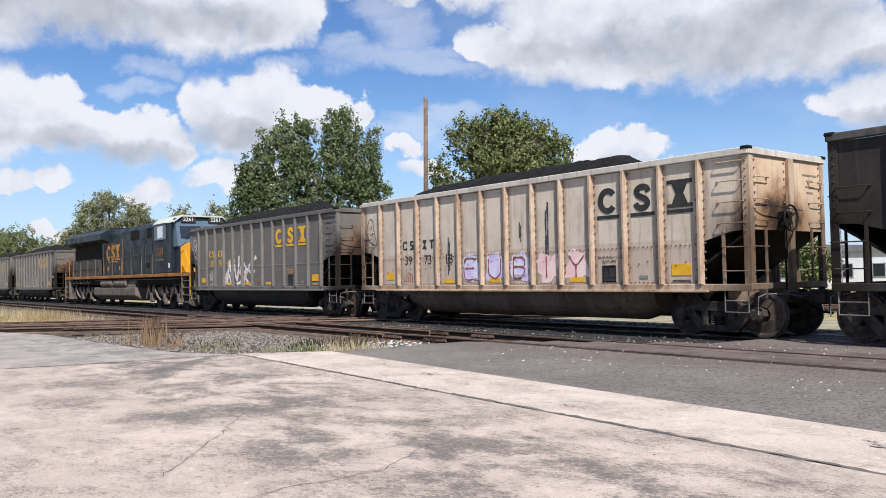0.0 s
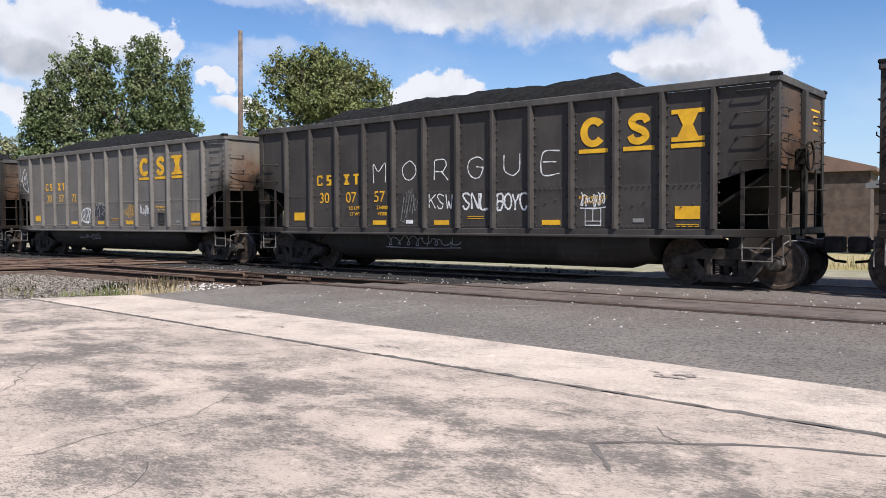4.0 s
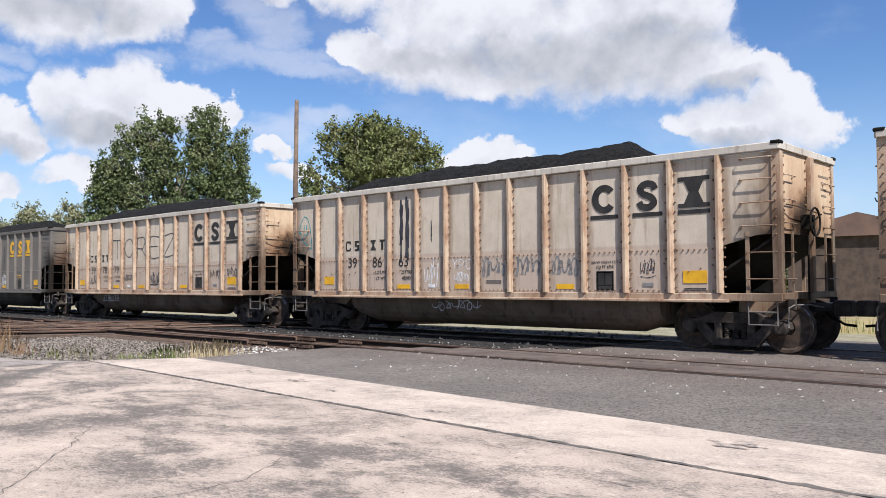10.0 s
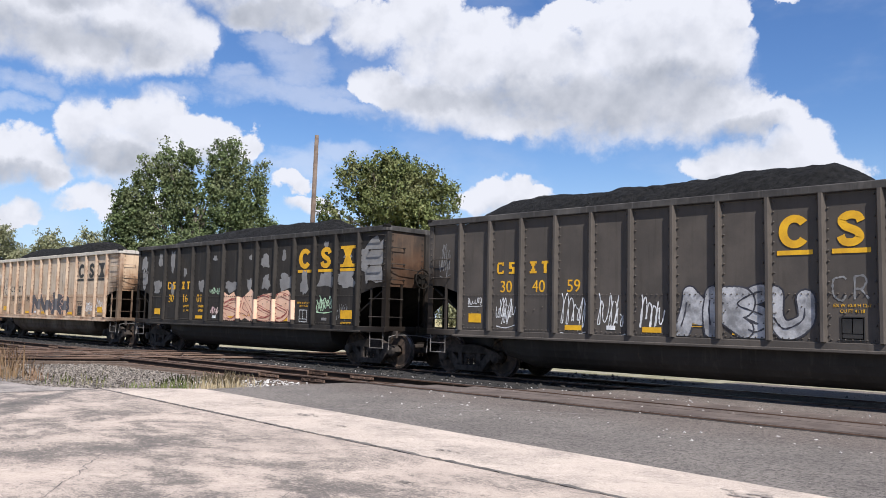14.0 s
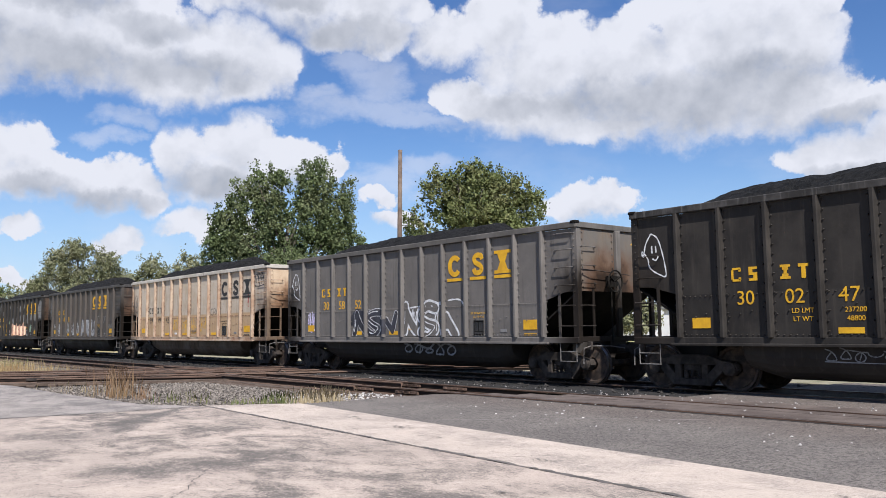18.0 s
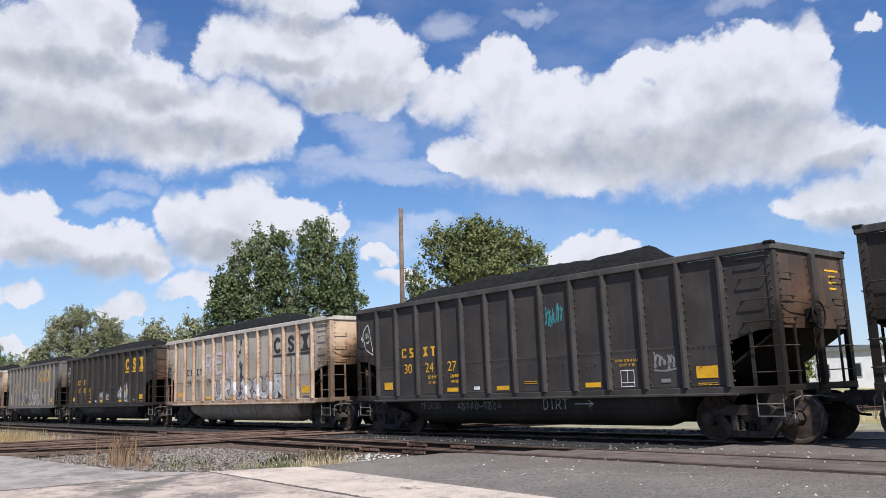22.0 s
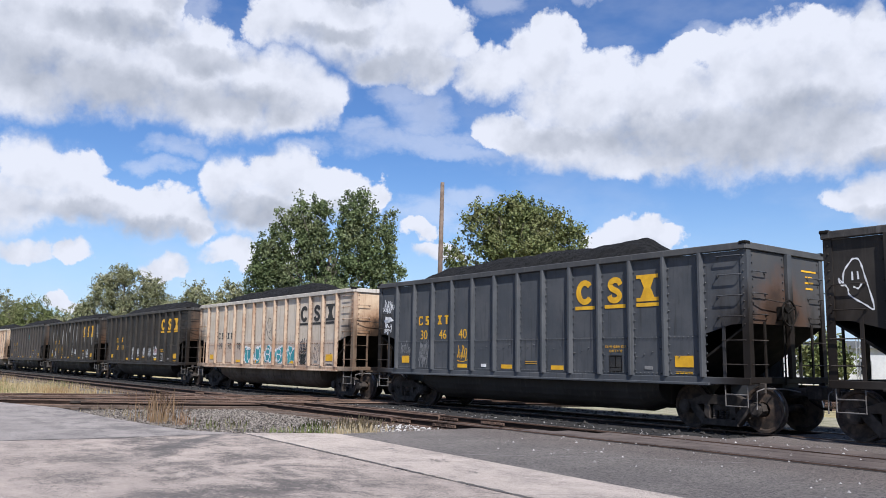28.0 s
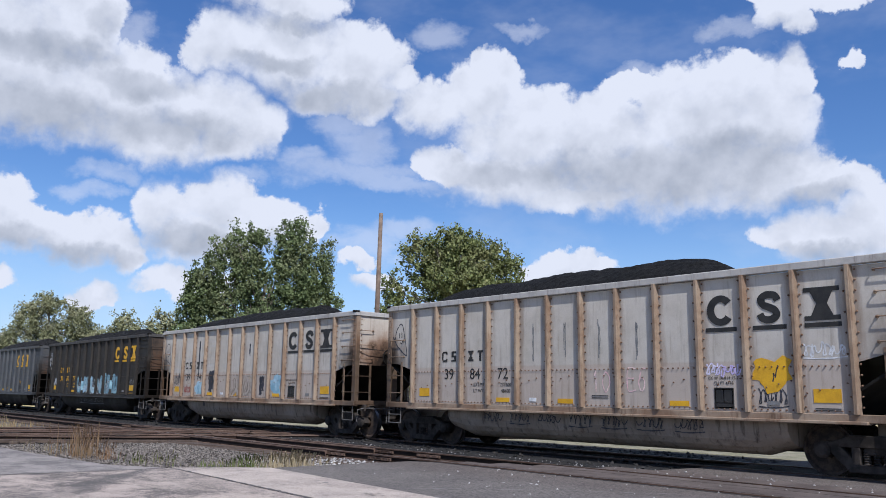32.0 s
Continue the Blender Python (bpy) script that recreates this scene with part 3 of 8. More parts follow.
def m_concrete(name, pale, warm, dark, amount, smear=0.0):
    m, t, b = material(name, 0.9, 0, 0.3)
    c = coords(t)
    col = mixc(t, ramp(t, noise_tex(t, c, 0.55, 6.0, 0.62), 0.36, 0.64), pale, warm)
    # dirt ground in by tyres: a broad lane across the pad, blotched at several scales
    sep = t.nodes.new("ShaderNodeSeparateXYZ")
    link(t, c, sep.inputs[0])
    lane = mathn(t, "ADD", sep.outputs[1], mathn(t, "MULTIPLY", sep.outputs[0], 0.10))
    wob = mathn(t, "MULTIPLY", mathn(t, "SUBTRACT", noise_tex(t, c, 0.35, 4.0, 0.6), 0.5), 3.6)
    off = mathn(t, "ABSOLUTE", mathn(t, "SUBTRACT", mathn(t, "ADD", lane, wob), 3.4))
    where = mathn(t, "ADD", mathn(t, "MULTIPLY", ramp(t, off, 2.2, 0.3), 0.50), 0.50)
    low = mathn(t, "MULTIPLY", ramp(t, noise_tex(t, mapped(t, c, (1.0, 1.4, 1.0)), 1.0, 8.0, 0.68, 0.3), 0.36, 0.66), where)
    col = mixc(t, mathn(t, "MULTIPLY", low, amount * 0.50), col, dark)
    turned = t.nodes.new("ShaderNodeMapping")
    turned.inputs["Rotation"].default_value = (0, 0, radians(-48))
    turned.inputs["Scale"].default_value = (1.0, 2.2, 1.0)
    link(t, c, turned.inputs["Vector"])
    # dirt held in the pores: many small flecks, crowded where the dirt lies
    for scale, lift, lo, hi, part_of in ((6.0, 0.17, 0.58, 0.70, 0.58), (16.0, 0.18, 0.58, 0.67, 0.62), (34.0, 0.15, 0.56, 0.64, 0.64)):
        n = noise_tex(t, turned.outputs[0], scale, 6.0, 0.72)
        fleck = ramp(t, mathn(t, "ADD", n, mathn(t, "MULTIPLY", low, lift)), lo, hi)
        col = mixc(t, mathn(t, "MULTIPLY", fleck, part_of * min(1.0, amount + 0.2)), col, dark)
    for scale, at in ((5.0, 7.0), (28.0, 3.0)):
        pale2 = ramp(t, noise_tex(t, mapped(t, c, (1, 1, 1), (at, 3, 0)), scale, 8.0, 0.75), 0.55, 0.64)
        col = mixc(t, mathn(t, "MULTIPLY", pale2, 0.42), col, tuple(min(0.62, v * 1.28) for v in pale))
    # a tar smear that runs from the slabs' corner across the pad, wider and fainter as it goes
    ax, ay2 = mathn(t, "ADD", sep.outputs[0], 15.55), mathn(t, "ADD", sep.outputs[1], -6.75)
    along = mathn(t, "SUBTRACT", mathn(t, "MULTIPLY", ax, 0.76), mathn(t, "MULTIPLY", ay2, 0.65))
    across = mathn(t, "ABSOLUTE", mathn(t, "ADD", mathn(t, "ADD", mathn(t, "MULTIPLY", ax, 0.65), mathn(t, "MULTIPLY", ay2, 0.76)), mathn(t, "MULTIPLY", mathn(t, "SUBTRACT", noise_tex(t, c, 2.0, 5.0, 0.6), 0.5), 0.35)))
    wide = mathn(t, "ADD", mathn(t, "MULTIPLY", along, 0.055), 0.14)
    band = ramp(t, mathn(t, "DIVIDE", across, wide), 1.2, 0.3)
    band = mathn(t, "MULTIPLY", mathn(t, "MULTIPLY", band, ramp(t, along, 7.5, 1.5)), ramp(t, noise_tex(t, turned.outputs[0], 9.0, 8.0, 0.75), 0.30, 0.58))
    col = mixc(t, mathn(t, "MULTIPLY", mathn(t, "MULTIPLY", band, ramp(t, along, 0.1, 0.4)), smear), col, (0.098, 0.090, 0.083))
    pit = ramp(t, noise_tex(t, c, 11.0, 3.0, 0.6), 0.70, 0.74)
    col = mixc(t, mathn(t, "MULTIPLY", pit, 0.7), col, (0.05, 0.045, 0.042))
    g = noise_tex(t, c, 120.0, 6.0, 0.9)
    col = mixc(t, 0.6, col, mixc(t, ramp(t, g, 0.36, 0.64, False), (0.24, 0.24, 0.24), (0.76, 0.76, 0.76)), "OVERLAY")
    link(t, col, b.inputs["Base Color"])
    bump(t, b, mathn(t, "ADD", g, noise_tex(t, c, 6.0, 5.0, 0.7)), 0.35, 0.012)
    return m


M_GROUND = m_ground()
M_CONC = m_concrete("worn_concrete", (0.445, 0.370, 0.312), (0.368, 0.306, 0.259), (0.096, 0.086, 0.078), 1.0, 1.0)
M_STRIP = m_concrete("bleached_concrete", (0.480, 0.408, 0.346), (0.425, 0.360, 0.305), (0.15, 0.132, 0.118), 0.65)
M_CONC2 = m_concrete("grey_concrete", (0.31, 0.275, 0.248), (0.27, 0.24, 0.217), (0.12, 0.11, 0.102), 0.6)


def m_asphalt():
    m, t, b = material("asphalt", 0.92, 0, 0.25)
    c = coords(t)
    col = mixc(t, ramp(t, noise_tex(t, c, 0.5, 6.0, 0.65), 0.36, 0.64), (0.136, 0.122, 0.112), (0.190, 0.170, 0.153))
    sep = t.nodes.new("ShaderNodeSeparateXYZ")
    link(t, c, sep.inputs[0])
    worn = ramp(t, mathn(t, "ADD", sep.outputs[1], mathn(t, "MULTIPLY", noise_tex(t, c, 0.8, 5.0, 0.6), 2.0)), 10.6, 12.4)
    col = mixc(t, mathn(t, "MULTIPLY", worn, 0.6), col, (0.125, 0.098, 0.084))      # brown rail dust near the tracks
    for scale, lo, hi, tone, amt in ((11.0, 0.53, 0.62, (0.042, 0.037, 0.034), 0.6), (26.0, 0.51, 0.58, (0.035, 0.031, 0.028), 0.7), (34.0, 0.56, 0.62, (0.25, 0.228, 0.205), 0.7), (6.0, 0.58, 0.66, (0.18, 0.158, 0.14), 0.45)):
        col = mixc(t, mathn(t, "MULTIPLY", ramp(t, noise_tex(t, mapped(t, c, (1, 1, 1), (scale, 2, 0)), scale, 5.0, 0.72), lo, hi), amt), col, tone)
    g = noise_tex(t, c, 150.0, 4.0, 0.85)
    col = mixc(t, 0.6, col, mixc(t, ramp(t, g, 0.35, 0.65, False), (0.22, 0.22, 0.22), (0.78, 0.78, 0.78)), "OVERLAY")
    link(t, col, b.inputs["Base Color"])
    bump(t, b, g, 0.8, 0.01)
    return m


M_ASPH = m_asphalt()
M_PLANK = mottled("oily_planking", (0.075, 0.058, 0.050), (0.120, 0.096, 0.083), 1.5, 60.0, 0.85, 0.5)
M_BALLAST = mottled("grey_ballast", (0.165, 0.147, 0.130), (0.095, 0.084, 0.074), 2.0, 70.0, 0.95, 1.0, 0.05)
M_BLACKBALLAST = mottled("coal_dusted_ballast", (0.016, 0.015, 0.014), (0.032, 0.029, 0.027), 2.0, 60.0, 0.95, 1.0, 0.05)
M_FLANGE = mottled("dark_flangeway", (0.009, 0.0075, 0.0065), (0.020, 0.016, 0.014), 2.0, 60.0, 0.9, 0.3)
M_SEAM = mottled("tar_seam", (0.075, 0.068, 0.062), (0.13, 0.115, 0.105), 4.0, 60.0, 0.9, 0.3)

bm = bmesh.new()
bmesh.ops.create_grid(bm, x_segments=40, y_segments=40, size=1500)
tagged(part("ground", bm, M_GROUND), "dry grass and bare soil beside the railway", "ground", kind="structure").location = (-200, 300, -0.32)


def slab(name, pts, z0, z1, mat, label, category="pavement"):
    bm = bmesh.new()
    prism(bm, pts, "z", z0, z1)
    soften(bm, 0.006)
    return tagged(part(name, bm, mat), label, category, kind="structure")


def jy(x):                            # the long joint in the concrete
    return 6.76 - 0.065 * (x + 15.0)


def ay(x):                            # the edge between concrete and asphalt
    return 8.32 - 0.077 * (x + 14.1)


slab("pavement_main", [(-15.0, 6.72), (-15.15, 4.7), (-15.6, 2.7), (-16.2, -14), (16, -14), (16, jy(16) - 0.02)], -0.3, 0.0, M_CONC,
     "worn pale concrete pad with cracks and tyre dirt")
slab("pavement_strip", [(-15.1, 6.80), (16, jy(16) + 0.02), (16, ay(16)), (-14.1, 8.32), (-14.5, 7.8)], -0.3, -0.002, M_STRIP,
     "pale concrete strip along the pad's joint")
slab("pavement_side", [(-15.05, 6.73), (-16.3, 6.07), (-18.0, 5.9), (-20.7, 5.73), (-24.8, 5.64), (-28.2, 4.8), (-60, -3), (-60, -14), (-16.24, -14), (-15.64, 2.7), (-15.19, 4.7)],
     -0.3, -0.004, M_CONC2, "grey concrete apron with worn edges")
slab("road", [(-14.1, 8.33), (16, ay(16) + 0.01), (16, 20.4), (-8.9, 20.4), (-9.6, 14.2), (-13.9, 11.6)], -0.3, -0.008, M_ASPH,
     "grey asphalt road over the level crossing", "road")

# ---- tracks ----


def rail_profile(top=0.0):
    w, f = 0.036, 0.07
    return [(-f, top - 0.17), (f, top - 0.17), (f, top - 0.155), (0.012, top - 0.135), (0.012, top - 0.045), (w, top - 0.03), (w, top - 0.004),
            (w - 0.008, top), (-w + 0.008, top), (-w, top - 0.004), (-w, top - 0.03), (-0.012, top - 0.045), (-0.012, top - 0.135), (-f, top - 0.155)]


def rail(parent, y, x0, x1, top=0.02, mats=None):
    bm = bmesh.new()
    prism(bm, [(p[0] + y, p[1]) for p in rail_profile(top)], "x", x0, x1)
    bm.normal_update()
    for f in bm.faces:
        if f.normal.z > 0.9 and f.calc_center_median().z > top - 0.01:
            f.material_index = 1
        # web faces take the rust with head shadow coloured in
        elif abs(f.normal.z) < 0.9 and top - 0.15 < f.calc_center_median().z < top - 0.032:
            f.material_index = 2
    return part("rail", bm, [M_RAIL, M_RAILTOP, M_RAILWEB], parent)


def bed(name, y0, y1, x0, x1, z, mat, label):
    bm = bmesh.new()
    prism(bm, [(y0 - 0.6, -0.318), (y1 + 0.6, -0.318), (y1, z), (y0, z)], "x", x0, x1)
    return tagged(part(name, bm, mat), label, "ballast", kind="structure")


bed("ballast_main", 14.35, 20.2, -320, 120, -0.055, M_BLACKBALLAST, "black coal-dusted ballast under the train's track")
main = root("track", "railway track with worn steel rails on dark ballast", "railway track", kind="structure")
for s in (-1, 1):
    rail(main, TRACK_Y + s * GAUGE, -320, 120)
near = root("track", "rusty railway track sunk into the level crossing", "railway track", kind="structure")
for s in (-1, 1):
    rail(near, NEAR_Y + s * GAUGE, -300, 40, 0.016)
bed("ballast_near", 10.9, 14.3, -300, EDGE_X + 0.2, -0.225, M_BALLAST, "grey crushed-stone ballast round the nearer track")


def tie_mesh():
    bm = bmesh.new()
    box(bm, -0.115, 0.115, -1.3, 1.3, -0.30, -0.145)
    soften(bm, 0.012)
    return bm


first = part("tie", tie_mesh(), M_TIE, near)
first.matrix_basis = pose(EDGE_X - 0.4, NEAR_Y, 0)
for i in range(1, 110):
    share(first, near, pose(EDGE_X - 0.4 - i * 0.52 + random.uniform(-0.03, 0.03), NEAR_Y + random.uniform(-0.05, 0.05), random.uniform(-0.012, 0.006), 0, 0, random.uniform(-1.5, 1.5)))

# planking and flangeways of the crossing
M_GROOVE = M_FLANGE
cross = root("crossing_panel", "oily timber and asphalt planking between the crossing rails", "crossing", kind="structure")
for y0, y1, z in ((11.84, 11.915, -0.0035), (12.025, 12.10, -0.0035), (12.12, 12.48, 0.006), (12.50, 12.94, 0.004), (12.96, 13.32, 0.007), (13.34, 13.42, -0.0035), (13.525, 13.58, -0.0035), (13.60, 14.25, 0.003)):
    bm = bmesh.new()
    box(bm, EDGE_X + 0.3 + (y0 - 11.6) * 1.7, 16, y0, y1, -0.1, z)
    part("plank", bm, M_FLANGE if z < 0 else M_PLANK, cross)

# ---- the train ----
HALF, SIDE, SILL, TOP = 7.29, 1.50, 1.13, 3.97
RIBS = [-6.10 + i * (12.20 / 12) for i in range(13)]       # 13 side posts
LETTER = SIDE + 0.021                                        # the plane of the lettering


def rivet(bm, x, y, z, out, r=0.022, h=0.030):
    """A bolt head that stands out along y (out = -1 or 1)."""
    ring = [bm.verts.new((x + r * math.cos(k * math.tau / 6), y, z + r * math.sin(k * math.tau / 6))) for k in range(6)]
    cap = [bm.verts.new((x + 0.6 * r * math.cos(k * math.tau / 6), y + out * h, z + 0.6 * r * math.sin(k * math.tau / 6))) for k in range(6)]
    for k in range(6):
        f = (ring[k], ring[(k + 1) % 6], cap[(k + 1) % 6], cap[k])
        bm.faces.new(f if out < 0 else f[::-1])
    bm.faces.new(cap if out < 0 else cap[::-1])


def side_outline(s=1.0):
    """The side sheet with both end corners cut away."""
    e, i = HALF - 0.02, HALF - 1.13
    pts = [(-e, 2.27), (-e + 0.45, 2.25), (-i, 2.07), (-i + 0.06, SILL), (i - 0.06, SILL), (i, 2.07), (e - 0.45, 2.25), (e, 2.27), (e, TOP - 0.16), (-e, TOP - 0.16)]
    return pts


def grab(parent, a, b, out, mat, r=0.012):
    """A grab iron from a to b that stands off the sheet by the vector out."""
    bm = bmesh.new()
    a, b, o = Vector(a), Vector(b), Vector(out)
    tube(bm, [a, a + 0.8 * o, a + o + 0.06 * (b - a), b + o - 0.06 * (b - a), b + 0.8 * o, b], r)
    for p in (a, b):
        n = o.normalized()
        tube(bm, [p, p + 0.02 * n], 0.035)
    return part("grab_iron", bm, mat, parent)


def wheelset():
    bm = bmesh.new()
    lathe(bm, [(0.075, -1.0), (0.085, -0.8), (0.085, 0.8), (0.075, 1.0)], "y", sides=12)
    for s in (-1, 1):
        y = s * 0.7525
        lathe(bm, [(0.14, y - s * 0.09), (0.16, y + s * 0.07), (0.40, y + s * 0.035), (0.43, y + s * 0.065), (0.483, y + s * 0.065),
                   (0.485, y - s * 0.03), (0.515, y - s * 0.045), (0.515, y - s * 0.065), (0.43, y - s * 0.07), (0.40, y - s * 0.03)], "y", sides=32, mat=0)
    bm.normal_update()
    for f in bm.faces:
        c = f.calc_center_median()
        if 0.481 < math.hypot(c.x, c.z) < 0.488:
            f.material_index = 1
    return bm


WHEEL_SOURCE = []


def truck(car, x):
    bm = bmesh.new()
    box(bm, -0.2, 0.2, -1.05, 1.05, 0.42, 0.62)
    box(bm, -0.3, 0.3, -0.3, 0.3, 0.6, 0.86)
    soften(bm, 0.02)
    t = part("truck", bm, M_FRAME, car)
    t.matrix_basis = pose(x, 0, 0)
    for s in (-1, 1):
        y0, y1 = s * 0.92, s * 1.10
        bm = bmesh.new()
        # arched side frame with its two windows
        prism(bm, [(-1.06, 0.60), (-0.70, 0.66), (-0.42, 0.77), (0.42, 0.77), (0.70, 0.66), (1.06, 0.60), (1.10, 0.46), (0.84, 0.44), (0.72, 0.55), (-0.72, 0.55), (-0.84, 0.44), (-1.10, 0.46)], "y", min(y0, y1), max(y0, y1))
        prism(bm, [(-0.88, 0.55), (-0.62, 0.58), (-0.26, 0.22), (-0.46, 0.12)], "y", min(y0, y1), max(y0, y1))
        prism(bm, [(0.88, 0.55), (0.62, 0.58), (0.26, 0.22), (0.46, 0.12)], "y", min(y0, y1), max(y0, y1))
        prism(bm, [(-0.48, 0.11), (0.48, 0.11), (0.42, 0.25), (-0.42, 0.25)], "y", min(y0, y1) - 0.01, max(y0, y1) + 0.01)
        for cx in (-0.33, 0.33):
            box(bm, cx - 0.075, cx + 0.075, min(y0, y1), max(y0, y1), 0.2, 0.56)
        soften(bm, 0.012)
        part("side_frame", bm, M_FRAME, t)
        for cx in (-0.17, 0.0, 0.17):
            bm = bmesh.new()
            prof = []
            for k in range(6):
                prof += [(0.050, 0.245 + k * 0.045), (0.070, 0.265 + k * 0.045)]
            lathe(bm, prof + [(0.05, 0.53)], "z", (cx, s * 1.0, 0), 10)
            part("spring", bm, M_FRAME, t)
        for ax in (-0.915, 0.915):
            bm = bmesh.new()
            lathe(bm, [(0.15, s * 0.9), (0.15, s * 1.13), (0.10, s * 1.16)], "y", (ax, 0, 0.485), 14)
            for k in range(3):
                tube(bm, [(ax + 0.06 * math.cos(k * 2.09), s * 1.12, 0.485 + 0.06 * math.sin(k * 2.09)), (ax + 0.06 * math.cos(k * 2.09), s * 1.15, 0.485 + 0.06 * math.sin(k * 2.09))], 0.016)
            part("bearing_cap", bm, M_FRAME, t)
    for ax in (-0.915, 0.915):
        if not WHEEL_SOURCE:
            WHEEL_SOURCE.append(part("wheelset", wheelset(), [M_WHEEL, M_TREAD], t))
            WHEEL_SOURCE[0].matrix_basis = pose(ax, 0, 0.485)
        else:
            share(WHEEL_SOURCE[0], t, pose(ax, 0, 0.485))
    return t


def coal_heap(seed):
    """The heaped load: it climbs slowly from the front end, falls off before the rear one, and its crown is a little uneven."""
    rng = np.random.RandomState(seed)
    nx, ny = 120, 26
    bm = bmesh.new()
    L, W = HALF - 0.12, SIDE - 0.05
    ph, rear, tall, run = rng.uniform(0, 6), *((3.4, 0.80, 2.6), (3.9, 0.86, 1.8), (3.1, 0.90, 1.8), (4.0, 0.87, 2.2), (3.5, 0.92, 1.7))[seed]
    rows = []
    for i in range(nx + 1):
        x = -L + 2 * L * i / nx
        row = []
        for j in range(ny + 1):
            y = -W + 2 * W * j / ny
            rise = min(1.0, max(0.0, (x + L - 0.25) / run))
            ramp_x = (0.90 * (1 - (1 - rise) ** 1.8) + 0.10 * min(1.0, max(0.0, (x + 5.0) / 7.0))) * min(1.0, max(0.0, (rear + 0.75 - 0.25 * (y / W) ** 2 - x) / 1.35)) ** 0.8
            crown = tall * ramp_x * (1 - (abs(y) / W) ** 1.9)
            z = TOP - 0.33 + 0.06 * ramp_x + crown + 0.025 * math.sin(x * 0.9 + ph) * ramp_x + 0.02 * math.sin(x * 2.3 + ph * 2) * ramp_x
            z += 0.05 * noise.noise((x * 2.2 + seed * 9, y * 2.2, 0)) + 0.035 * noise.noise((x * 7 + seed, y * 7, 3))
            row.append(bm.verts.new((x, y, z)))
        rows.append(row)
    for a, b in zip(rows, rows[1:]):
        for j in range(ny):
            bm.faces.new((a[j], b[j], b[j + 1], a[j + 1]))
    return bm


COAL_MESHES = [None] * 5


def build_gondola(scheme, label):
    paint, ribp = PAINT[scheme], RIBPAINT[scheme]
    pale = scheme in ("beige", "cream", "drab", "ochre", "tan")
    car = root("coal_gondola", label, "freight car", group="coal train")
    for s in (-1, 1):
        out = s * (SIDE + 0.02)
        bm = bmesh.new()
        prism(bm, side_outline(), "y", s * (SIDE - 0.02), out)
        part("side_sheet", bm, paint, car)
        bm = bmesh.new()                                   # lower wearing plate, a little proud
        prism(bm, [(-HALF + 1.22, SILL + 0.03), (HALF - 1.22, SILL + 0.03), (HALF - 1.26, 2.05), (-HALF + 1.26, 2.05)], "y", out - s * 0.01, out + s * 0.006)
        part("wear_plate", bm, paint, car)
        # side posts
        for x in RIBS:
            bm = bmesh.new()
            prism(bm, [(x - 0.075, out), (x + 0.075, out), (x + 0.045, out + s * 0.085), (x + 0.028, out + s * 0.105), (x - 0.028, out + s * 0.105), (x - 0.045, out + s * 0.085)], "z", SILL + 0.02, TOP - 0.14)
            part("side_post", bm, ribp, car)
        # chord and sill
        bm = bmesh.new()
        box(bm, -HALF, HALF, min(out - s * 0.06, out + s * 0.085), max(out - s * 0.06, out + s * 0.085), TOP - 0.15, TOP)
        soften(bm, 0.015)
        part("top_chord", bm, CHORD[scheme], car)
        bm = bmesh.new()
        box(bm, -HALF, HALF, min(out - s * 0.12, out + s * 0.05), max(out - s * 0.12, out + s * 0.05), SILL - 0.13, SILL + 0.02)
        box(bm, -HALF + 1.0, HALF - 1.0, min(out - s * 0.1, out + s * 0.11), max(out - s * 0.1, out + s * 0.11), SILL - 0.16, SILL - 0.10)
        soften(bm, 0.012)
        part("side_sill", bm, ribp, car)
        bm = bmesh.new()                                   # bolts
        for x in RIBS:
            for k in range(15):
                z = SILL + 0.14 + k * 0.19
                if z < TOP - 0.2:
                    rivet(bm, x + 0.105, out, z, s)
                    if k % 2:
                        rivet(bm, x - 0.105, out, z, s)
        for a, b in zip(RIBS, RIBS[1:]):
            for k in range(7):
                x = a + 0.14 + (b - a - 0.28) * k / 6
                rivet(bm, x, out + s * 0.004, 2.01, s, 0.019)
                rivet(bm, x, out + s * 0.004, SILL + 0.07, s, 0.019)
                if k % 2 == 0:
                    rivet(bm, x, out + s * 0.004, 1.86 - abs((a + b) / 2) * 0.045 + (k - 3) * 0.03, s, 0.019)
        for e in (-1, 1):
            for k in range(11):
                rivet(bm, e * (HALF - 0.1), out + s * 0.022, 2.25 + k * 0.16, s, 0.022)
        tagged(part("bolting", bm, M_RUSTBOLT if pale else ribp, car), kind="stuff")
        # tub below the floor
        bm = bmesh.new()
        prof = [(0.62 * math.cos(a), -0.68 * abs(math.sin(a)) ** 0.8) for a in [k * math.pi / 12 for k in range(13)]]
        for x0, x1, f0, f1 in ((-4.75, -4.1, 0.72, 1.0), (-4.1, 4.1, 1.0, 1.0), (4.1, 4.75, 1.0, 0.72)):
            ra = [bm.verts.new((x0, s * 0.78 + p[0], 0.98 + p[1] * f0)) for p in prof]
            rb = [bm.verts.new((x1, s * 0.78 + p[0], 0.98 + p[1] * f1)) for p in prof]
            for k in range(12):
                bm.faces.new((ra[k], ra[k + 1], rb[k + 1], rb[k]))
            if x0 < -4.5:
                bm.faces.new(ra)
            if x1 > 4.5:
                bm.faces.new(rb)
        bmesh.ops.recalc_face_normals(bm, faces=list(bm.faces))
        part("tub", bm, (M_TUBL if scheme in ("cream", "drab") else M_TUBD) if pale else PAINT["black"], car)
    # floor over the tubs
    bm = bmesh.new()
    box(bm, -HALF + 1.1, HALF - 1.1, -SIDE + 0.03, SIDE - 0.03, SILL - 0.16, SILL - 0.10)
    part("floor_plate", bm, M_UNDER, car)
